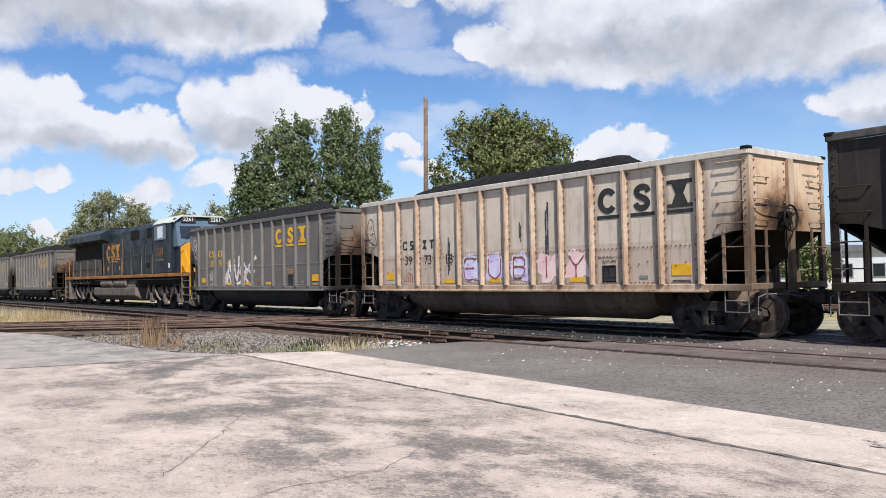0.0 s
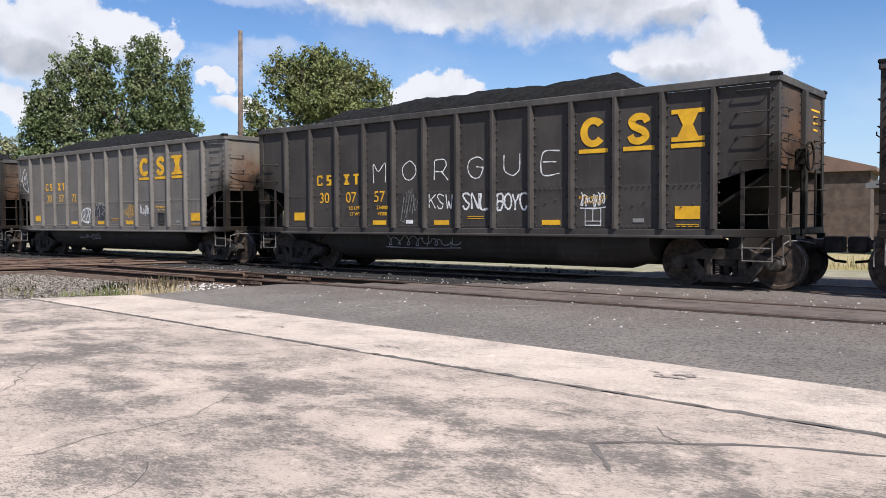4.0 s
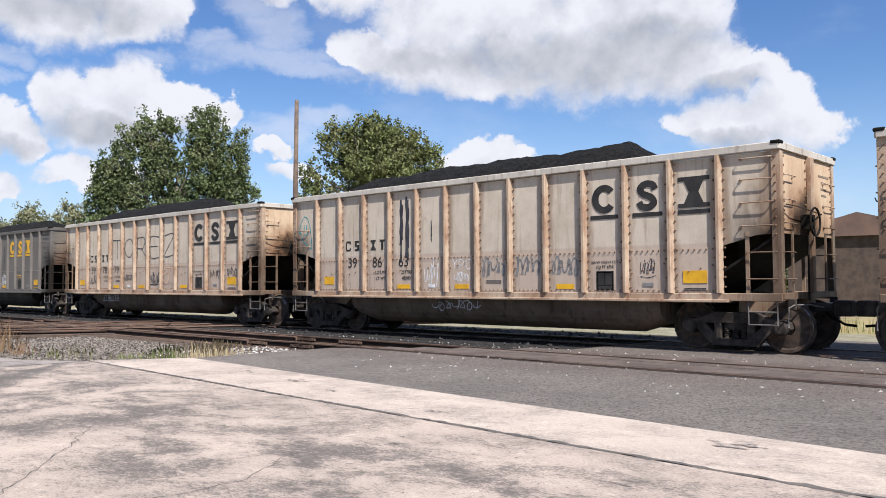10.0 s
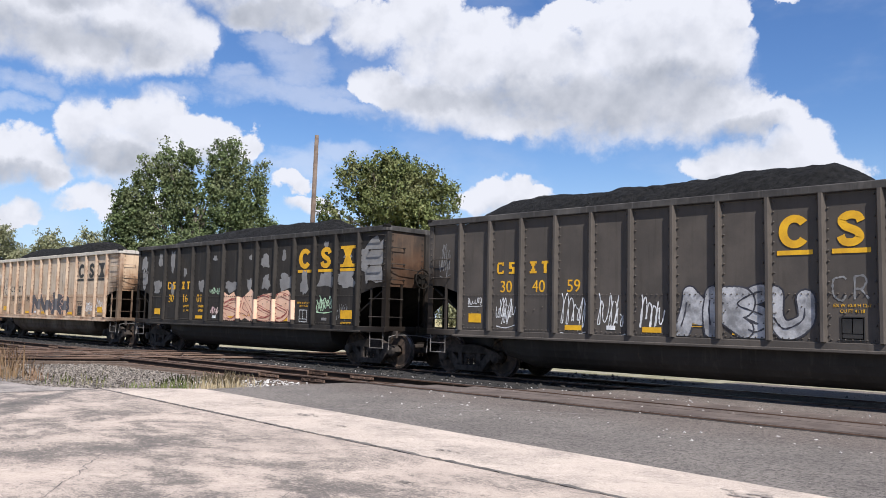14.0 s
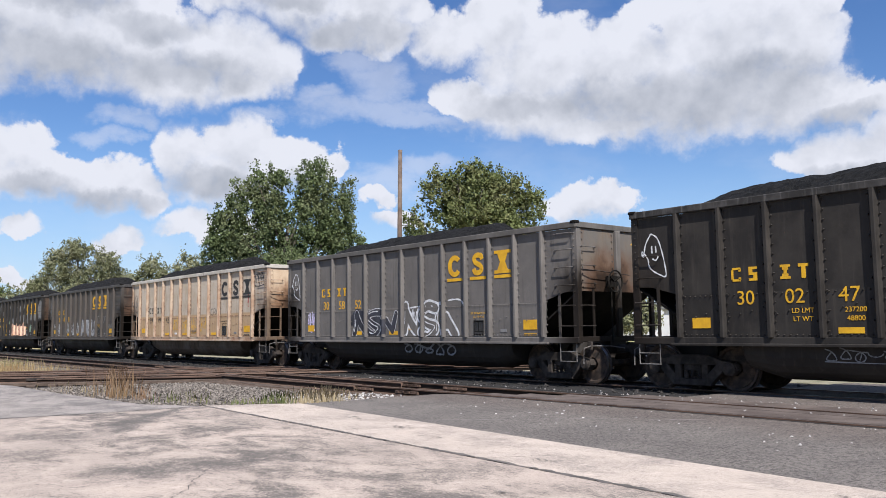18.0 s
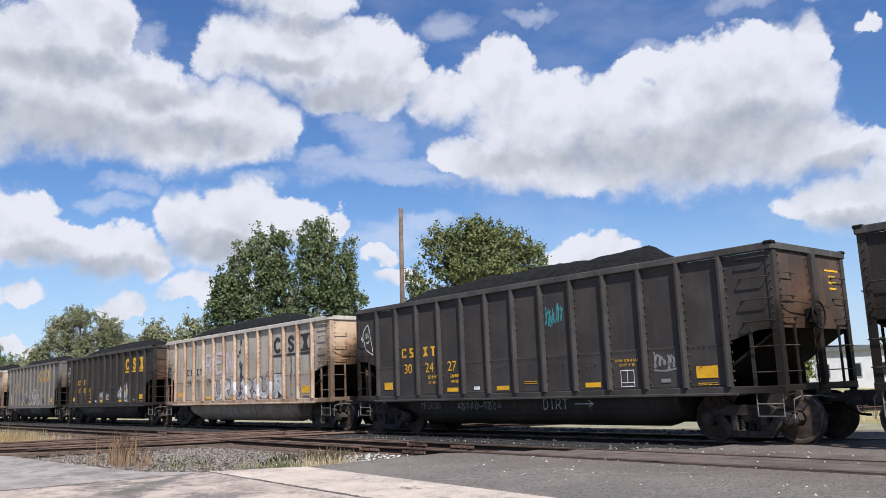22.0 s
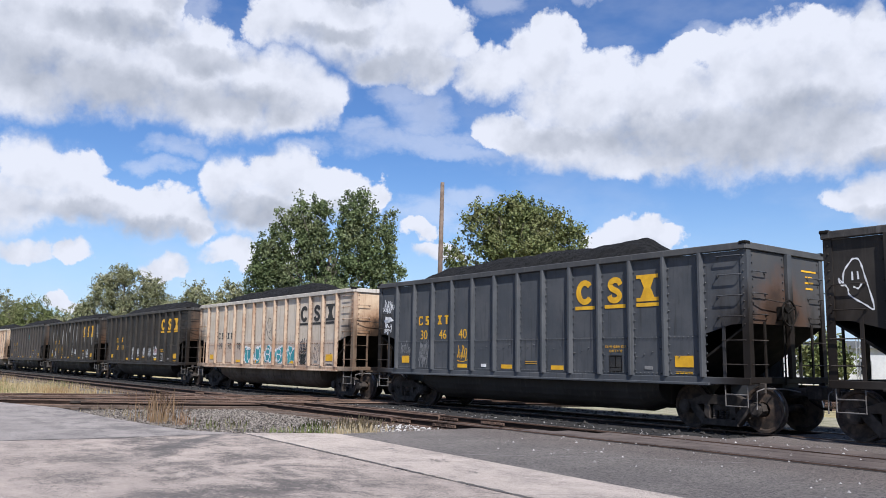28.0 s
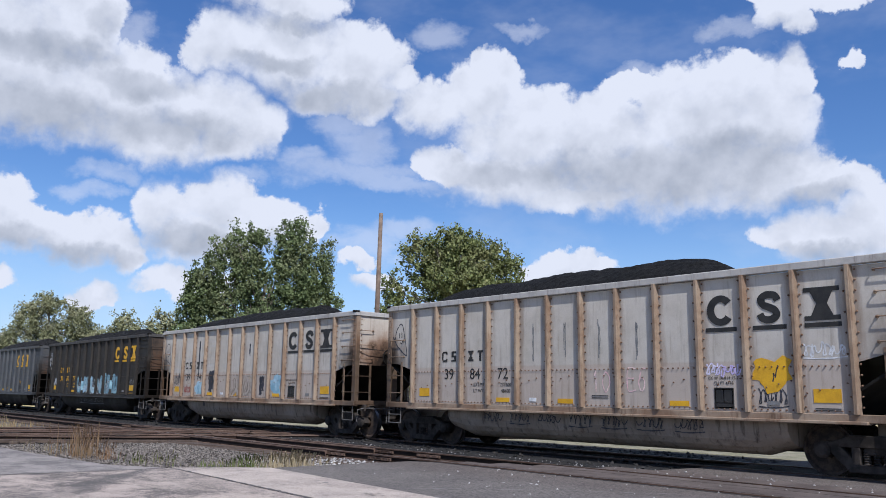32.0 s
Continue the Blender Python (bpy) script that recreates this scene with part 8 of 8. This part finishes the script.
rng = np.random.RandomState(5)
bm = bmesh.new()
prism(bm, [(-14.15, 8.3), (-14.5, 7.8), (-15.1, 6.8), (-16.3, 6.1), (-18.0, 5.93), (-20.7, 5.76), (-24.8, 5.67), (-24.7, 6.9), (-23.4, 10.5), (-14.2, 10.5)], "z", -0.31, -0.115)
dark_bed = bmesh.new()
prism(dark_bed, [(-24.75, 5.66), (-28.3, 4.79), (-33.5, 3.4), (-37.0, 4.5), (-33.0, 11.0), (-23.3, 11.0), (-24.65, 6.9)], "z", -0.31, -0.215)
tagged(part("ballast_diamond", dark_bed, M_DARKBED), "dark oily ballast below the diamond crossing", "ballast", kind="structure")
tagged(part("gravel_bed", bm, M_BALLAST), "grey crushed-stone gravel beside the concrete", "gravel", kind="structure")
spots = []
while len(spots) < 13000:
    x, y = rng.uniform(-25, -13.9), rng.uniform(5.6, 11.9)
    edge = 8.3 if x > -14.2 else (6.76 + (x + 15.0) * 1.7 if x > -15.0 else (6.7 + (x + 15.0) * 0.5 if x > -16.3 else 6.05 + (x + 16.3) * 0.05))
    if y < edge or (x < -24.7 + max(0, y - 6.9) * 0.36) or (x > -14.1 and y < 8.4):
        continue
    spots.append((x, y, (-0.108 if y < 10.45 else -0.108 - 0.14 * (y - 10.45) / 0.6 if y < 11.05 else -0.225) + rng.uniform(-0.01, 0.02)))
stones("ballast_gravel", spots, M_STONE, "loose grey ballast stones between concrete and rails", rng, 0.014, 0.040)
spots = [(rng.uniform(-26, -14.4), NEAR_Y + rng.uniform(-0.62, 0.62), -0.215 + rng.uniform(-0.01, 0.02)) for _ in range(2600)]
stones("ballast_gravel", spots, M_STONE, "loose ballast stones between the nearer rails", rng)
spots = [(rng.uniform(-30, 3), 14.42 + abs(rng.normal(0, 0.10)) + 0.02 * rng.rand(), -0.045 + rng.uniform(-0.01, 0.02)) for _ in range(240)]
stones("limestone_chips", spots, M_PALESTONE, "pale stone chips along the edge of the track bed", rng, 0.008, 0.024)
spots = [(rng.uniform(-16.5, -13.9), rng.uniform(8.6, 11.4), -0.10 + rng.uniform(-0.01, 0.02)) for _ in range(420)]
stones("limestone_chips", spots, M_PALESTONE, "pale stone chips at the end of the asphalt", rng, 0.015, 0.04)
spots = [(x, y, -0.004 + (0.006 if y > 11.8 else 0)) for x, y in zip(rng.uniform(-12.5, 3, 300), np.concatenate([rng.uniform(9.0, 14.2, 180), rng.uniform(13.5, 14.6, 120)]))]
stones("scattered_chips", spots, M_PALESTONE, "white stone chips scattered on the road", rng, 0.006, 0.026)
spots = [(rng.uniform(-120, 30), rng.uniform(14.6, 19.8), -0.05 + rng.uniform(-0.01, 0.02)) for _ in range(9000)]
M_COALSTONE, _t, _b = material("blackened_stone", 0.9, 0, 0.3)
_g = _t.nodes.new("ShaderNodeNewGeometry")
link(_t, mixc(_t, _g.outputs["Random Per Island"], (0.010, 0.010, 0.009), (0.050, 0.046, 0.042)), _b.inputs["Base Color"])
stones("dark_ballast", spots, M_COALSTONE, "coal-blackened ballast stones under the train", rng, 0.02, 0.06)

# pale gravel track beyond the train
bm = bmesh.new()
prism(bm, [(20.6, -0.318), (24.6, -0.318), (24.4, -0.09), (20.9, -0.09)], "x", -60, 60)
tagged(part("gravel_strip", bm, mottled("pale_gravel", (0.30, 0.275, 0.20), (0.20, 0.19, 0.115), 1.5, 45.0, 0.95, 1.0, 0.03)), "pale gravel service strip beyond the train", "gravel", kind="structure")

# weeds and grass
M_DRY = leaf_material("dry_weed", (0.24, 0.17, 0.085), (0.34, 0.26, 0.14), (0.20, 0.13, 0.07))
M_WEED = leaf_material("green_weed", (0.085, 0.115, 0.035), (0.17, 0.18, 0.065), (0.26, 0.22, 0.11))
M_BROWNWEED = leaf_material("brown_weed", (0.17, 0.10, 0.06), (0.27, 0.175, 0.105), (0.20, 0.14, 0.07))
M_STRAW = leaf_material("straw", (0.30, 0.24, 0.14), (0.40, 0.33, 0.21), (0.20, 0.17, 0.08))


def tuft(name, x, y, z, spread, height, n, mat, label, seed, seedy=False):
    """Thin blades rising from one place, bent outwards, some with seed heads."""
    r = np.random.RandomState(seed)
    v, f = [], []
    for k in range(n):
        px, py = x + r.normal(0, spread[0]), y + r.normal(0, spread[1])
        h = height * r.uniform(0.35, 1.1)
        lx, ly = r.normal(0, 0.16) * h, r.normal(0, 0.16) * h
        a = r.uniform(0, math.pi)
        w = r.uniform(0.003, 0.008) * (1.0 if seedy else 1.6)
        dx, dy = math.cos(a) * w, math.sin(a) * w
        i = len(v)
        v += [(px - dx, py - dy, z), (px + dx, py + dy, z), (px + lx * 0.4 + dx * 0.8, py + ly * 0.4 + dy * 0.8, z + h * 0.6), (px + lx * 0.4 - dx * 0.8, py + ly * 0.4 - dy * 0.8, z + h * 0.6), (px + lx, py + ly, z + h)]
        f += [(i, i + 1, i + 2, i + 3), (i + 3, i + 2, i + 4)]
        if seedy and r.rand() < 0.5:
            for q in range(5):
                cx, cy, cz = px + lx * (0.7 + 0.07 * q), py + ly * (0.7 + 0.07 * q), z + h * (0.72 + 0.06 * q)
                i = len(v)
                s = 0.012
                v += [(cx - s, cy, cz), (cx, cy - s, cz + s), (cx + s, cy, cz + s * 1.6), (cx, cy + s, cz - s)]
                f += [(i, i + 1, i + 2, i + 3)]
    return tagged(cloud_mesh(name, v, f, mat), label, "weeds", kind="stuff")


tuft("dry_weeds", -19.7, 6.75, -0.1, (0.40, 0.22), 0.76, 170, M_BROWNWEED, "tall dry brown weeds at the edge of the concrete", 1, True)
tuft("dry_weeds", -18.7, 6.9, -0.1, (0.16, 0.15), 0.38, 46, M_BROWNWEED, "thin brown stalks in the gravel", 2, True)
tuft("dry_weeds", -17.2, 7.2, -0.1, (0.5, 0.3), 0.26, 60, M_WEED, "sparse pale weeds in the gravel", 3, True)
tuft("green_weeds", -15.35, 8.5, -0.1, (0.26, 0.22), 0.24, 110, M_WEED, "green weeds at the asphalt's edge", 4, True)
tuft("green_weeds", -14.75, 9.1, -0.1, (0.34, 0.36), 0.34, 330, M_STRAW, "straw-coloured grass at the end of the asphalt", 5, True)
tuft("green_weeds", -15.6, 8.3, -0.1, (0.45, 0.4), 0.13, 120, M_WEED, "low green weeds in the gravel", 7)
tuft("dry_weeds", -21.8, 6.6, -0.1, (0.9, 0.3), 0.22, 60, M_STRAW, "sparse dry stalks along the concrete", 6, True)
grass = []
for k in range(46):
    gx, gy = rng.uniform(-62, -33), rng.uniform(5.2, 10.5)
    if abs((Vector((gx, gy, 0)) - DIA).dot(DIA_N)) < 2.2:
        continue
    tuft("wild_grass", gx, gy, -0.31, (0.9, 0.5), rng.uniform(0.3, 0.6), 110, M_WEED if k % 3 == 0 else M_STRAW if k % 3 == 1 else M_DRY, "wild grass and weeds between the tracks", 60 + k)
for k in range(40):
    tuft("wild_grass", rng.uniform(-90, 20), rng.uniform(25, 34), -0.31, (1.6, 0.8), rng.uniform(0.25, 0.5), 120, M_WEED if k % 4 else M_DRY, "rough grass beyond the railway", 160 + k)

# cracks and tar seams in the concrete
seams = root("pavement_cracks", "dark cracks and tar seams in the concrete", "crack", kind="structure")


def crack(pts, w, seed, mat=None, jitter=0.035, z=0.0025):
    r = random.Random(seed)
    line = []
    for (x0, y0), (x1, y1) in zip(pts, pts[1:]):
        n = max(2, int(math.hypot(x1 - x0, y1 - y0) / 0.10))
        for k in range(n):
            line.append((x0 + (x1 - x0) * k / n + r.uniform(-jitter, jitter), y0 + (y1 - y0) * k / n + r.uniform(-jitter, jitter)))
    line.append(pts[-1])
    bm = bmesh.new()
    prev = None
    for i, (x, y) in enumerate(line):
        a, b = line[max(i - 1, 0)], line[min(i + 1, len(line) - 1)]
        d = math.hypot(b[0] - a[0], b[1] - a[1]) or 1
        ww = w * r.uniform(0.35, 1.2) * (0.25 if i in (0, len(line) - 1) else 1)
        nx, ny = -(b[1] - a[1]) / d * ww / 2, (b[0] - a[0]) / d * ww / 2
        cur = (bm.verts.new((x + nx, y + ny, z)), bm.verts.new((x - nx, y - ny, z)))
        if prev:
            bm.faces.new((prev[0], prev[1], cur[1], cur[0]))
        prev = cur
    bmesh.ops.recalc_face_normals(bm, faces=list(bm.faces))
    for f in bm.faces:
        if f.normal.z < 0:
            f.normal_flip()
    part("crack", bm, mat or M_SEAM, seams)


crack([(-15.05, 6.76)] + [(x, jy(x)) for x in np.arange(-14.5, 16, 0.8)], 0.085, 1, jitter=0.022)
M_CRACKDARK = mottled("dark_joint_filler", (0.045, 0.040, 0.036), (0.085, 0.075, 0.068), 4.0, 60.0, 0.9, 0.3)
M_SMEAR = mottled("faded_tar_smear", (0.15, 0.135, 0.122), (0.22, 0.195, 0.175), 3.0, 60.0, 0.9, 0.2)
smear = random.Random(12)
crack([(-15.0, 6.7), (-15.15, 4.7), (-15.6, 2.7), (-15.9, 0)], 0.10, 3, M_CRACKDARK, jitter=0.02)
crack([(-9.0, 4.2), (-8.15, 3.69), (-7.3, 3.1), (-6.63, 2.6), (-5.95, 2.05)], 0.013, 4)
crack([(-5.26, 1.81), (-5.04, 2.31), (-5.12, 2.76), (-5.07, 3.34), (-5.5, 4.1), (-5.63, 4.59), (-5.3, 5.0)], 0.009, 5, jitter=0.03)
crack([(-4.57, 2.63), (-4.28, 2.58), (-4.0, 2.3), (-3.9, 1.9)], 0.009, 6)
crack([(-2.10, 4.1), (-2.46, 4.55), (-2.20, 4.78), (-1.47, 5.21), (-0.4, 5.5)], 0.05, 7, jitter=0.012)
crack([(-2.3, 5.15), (-2.01, 4.86)], 0.012, 8)
crack([(-13.0, 4.0), (-13.5, 5.0), (-13.2, 5.75)], 0.025, 9)
crack([(-7.2, 5.9), (-6.7, 6.3), (-6.2, 7.1)], 0.012, 10)
for k, (x, y, w) in enumerate([(-6.18, 6.6, 0.12), (-3.0, 5.08, 0.07), (-9.6, 7.35, 0.16), (-11.2, 7.6, 0.18), (-2.9, 6.9, 0.20), (-8.4, 7.0, 0.10), (-5.9, 4.3, 0.05), (-4.6, 3.7, 0.06), (-3.9, 3.4, 0.06), (-6.5, 4.9, 0.06), (-5.2, 5.1, 0.09)]):
    for q in range(12):                        # stains made of a few ragged flecks
        dx, dy, l = smear.gauss(0, w * 0.8), smear.gauss(0, w * 0.35), w * smear.uniform(0.12, 0.4)
        crack([(x + dx - l, y + dy), (x + dx, y + dy + 0.1 * l), (x + dx + l, y + dy)], w * smear.uniform(0.08, 0.28), 500 + 9 * k + q, M_SMEAR, 0.012, z=0.0045 + 0.00002 * (9 * k + q))

# worn edge line on the asphalt
crack([(-10.2, 8.07), (-9.3, 9.1), (-8.4, 10.1), (-7.0, 11.2)], 0.05, 40, mottled("chalky_line", (0.24, 0.22, 0.205), (0.15, 0.138, 0.128), 3.0, 60.0, 0.9, 0.2), 0.01, z=-0.005)

# ---- buildings and sheds seen between the cars ----
M_WALLW = mottled("white_siding", (0.62, 0.63, 0.64), (0.54, 0.55, 0.56), 1.0, 20.0, 0.7, 0.1)
M_ROOFG = mottled("grey_roof", (0.16, 0.17, 0.18), (0.12, 0.125, 0.13), 1.0, 20.0, 0.7, 0.1)
M_SHED = mottled("brown_shed_boards", (0.055, 0.040, 0.032), (0.090, 0.066, 0.052), 2.0, 20.0, 0.85, 0.3)
M_ROOFR = mottled("rusty_roof", (0.16, 0.10, 0.075), (0.11, 0.075, 0.060), 1.0, 20.0, 0.8, 0.1)
M_STEEL = mottled("galvanised_steel", (0.42, 0.43, 0.44), (0.34, 0.35, 0.36), 2.0, 20.0, 0.5, 0.1, metal=0.6)


def building(name, az, dist, w, d, h, wall, roof, label, windows=0, gable=0.0):
    p = place_at(az, dist)
    e = root(name, label, "building", Matrix.Translation((p.x, p.y, -0.32)) @ Matrix.Rotation(radians(az * 0.5), 4, "Z"))
    bm = bmesh.new()
    box(bm, -w / 2, w / 2, 0, d, 0, h)
    part("wall", bm, wall, e)
    bm = bmesh.new()
    prism(bm, [(-w / 2 - 0.3, h), (w / 2 + 0.3, h), (w / 2 + 0.3, h + 0.2), (0, h + 0.25 + gable), (-w / 2 - 0.3, h + 0.2)], "y", -0.3, d + 0.3)
    part("roof", bm, roof, e)
    for k in range(windows):
        x = -w / 2 + (k + 0.5) * w / windows
        bm = bmesh.new()
        box(bm, x - 0.55, x + 0.55, -0.06, 0.02, 1.0, 2.3)
        fr = part("window", bm, M_STEEL, e)
        bm = bmesh.new()
        box(bm, x - 0.47, x + 0.47, -0.075, -0.055, 1.08, 2.22)
        part("pane", bm, M_GLASS, fr)
    return e


building("white_building", 27.0, 85, 24, 10, 3.4, M_WALLW, M_ROOFG, "long low white building with windows and grey roof", 9, 0.5)
building("warehouse", 9.0, 120, 40, 15, 5.2, M_WALLW, M_ROOFG, "pale metal warehouse in the distance", 6, 0.8)
building("brown_shed", 15.4, 52, 7.6, 7.0, 4.2, M_SHED, M_ROOFR, "dark brown boarded barn with a rusty gabled roof", 0, 1.1)
building("brown_shed", 8.6, 40, 3.4, 3.0, 2.9, M_SHED, M_ROOFG, "brown boarded shed beside the crossing", 0, 0.5)
building("warehouse", 33.0, 130, 34, 14, 4.6, M_WALLW, M_ROOFG, "pale metal warehouse behind the trees", 6, 0.6)
mast = root("lattice_mast", "thin galvanised lattice mast", "mast", Matrix.Translation((*place_at(25.5, 60)[:2], -0.32)))
for q in range(3):
    bm = bmesh.new()
    a = q * math.tau / 3
    tube(bm, [(0.25 * math.cos(a), 0.25 * math.sin(a), 0), (0.25 * math.cos(a), 0.25 * math.sin(a), 5.0)], 0.03)
    part("leg", bm, M_STEEL, mast)
for k in range(9):
    bm = bmesh.new()
    a, b = k * math.tau / 3, (k + 1) * math.tau / 3
    tube(bm, [(0.25 * math.cos(a), 0.25 * math.sin(a), 0.3 + k * 0.5), (0.25 * math.cos(b), 0.25 * math.sin(b), 0.8 + k * 0.5)], 0.018)
    part("brace", bm, M_STEEL, mast)
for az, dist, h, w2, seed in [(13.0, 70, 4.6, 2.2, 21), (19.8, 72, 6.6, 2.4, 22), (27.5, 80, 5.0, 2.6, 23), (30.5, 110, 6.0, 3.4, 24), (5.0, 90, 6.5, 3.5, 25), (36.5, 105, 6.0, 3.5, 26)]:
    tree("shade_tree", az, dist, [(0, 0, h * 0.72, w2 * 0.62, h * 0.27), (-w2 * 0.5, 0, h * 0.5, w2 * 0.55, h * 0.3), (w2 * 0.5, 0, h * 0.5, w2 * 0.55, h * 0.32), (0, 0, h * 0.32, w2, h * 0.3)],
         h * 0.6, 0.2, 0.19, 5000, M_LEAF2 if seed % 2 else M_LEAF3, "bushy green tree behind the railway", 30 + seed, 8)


# ---- the cloud that drifts before the sun towards the end ----
def m_cloud():
    m, t, b = material("thin_cumulus_vapour", 1.0, 0, 0.0)
    b.inputs["Base Color"].default_value = (0.92, 0.93, 0.95, 1)
    clear = t.nodes.new("ShaderNodeBsdfTransparent")
    mix = t.nodes.new("ShaderNodeMixShader")
    mix.inputs[0].default_value = 0.17
    link(t, clear.outputs[0], mix.inputs[1])
    link(t, b.outputs[0], mix.inputs[2])
    link(t, mix.outputs[0], t.nodes["Material Output"].inputs["Surface"])
    return m


bm = bmesh.new()
bmesh.ops.create_icosphere(bm, subdivisions=6, radius=1.0)
for v in bm.verts:
    p = v.co.copy()
    swell = 1 + 0.22 * noise.noise(p * 1.7) + 0.13 * noise.noise(p * 4.3) + 0.07 * noise.noise(p * 9.7) + 0.03 * noise.noise(p * 21)
    v.co = Vector((p.x * 110, p.y * 34, max(p.z * 34, -8 + 2 * noise.noise(p * 8)))) * swell
cloud = tagged(part("cumulus_cloud", bm, m_cloud(), smooth=True), "thin white cumulus cloud drifting before the sun", "cloud")
CLOUD_UP = 1500.0
CLOUD_SPOT = Vector((74.0, -12.0, 0))       # the middle of its shadow when the sun is hidden


def motions():
    """The train rolls away to the left at about 11 m/s."""
    shift = [(t, 10.8665 * t + 0.000908 * t ** 2 + 0.0000368 * t ** 3) for t in range(0, 33, 2)]
    for thing in [*TRAIN.values(), loco]:
        x, y, z = thing.matrix_basis.translation
        walk(thing, [(t, pose(x - d, y, z)) for t, d in shift])
    aim = sun_dir * (CLOUD_UP / sun_dir.z)
    drift = Vector((-14.0, 0.0, 0))
    for_cloud = [(t, Matrix.Translation(aim + CLOUD_SPOT + drift * (t - 29.0))) for t in (0.0, 16.0, 32.0)]
    walk(cloud, for_cloud)
    ts, ds = [a for a, b in shift], [b for a, b in shift]
    spin = [(k * 32.0 / 560, math.degrees(np.interp(k * 32.0 / 560, ts, ds) / 0.485)) for k in range(561)]
    shared = {}
    for ob in scene.objects:
        if ob.name.startswith("wheelset"):
            x, y, z = ob.matrix_basis.translation
            key = round(x, 3)
            if key not in shared:
                walk(ob, [(t, pose(x, y, z, 0, -(a % 360), 0)) for t, a in spin])
                shared[key] = ob.animation_data
            else:
                ob.rotation_mode = "QUATERNION"
                data = ob.animation_data_create()
                data.action = shared[key].action
                data.action_slot = shared[key].action_slot


motions()
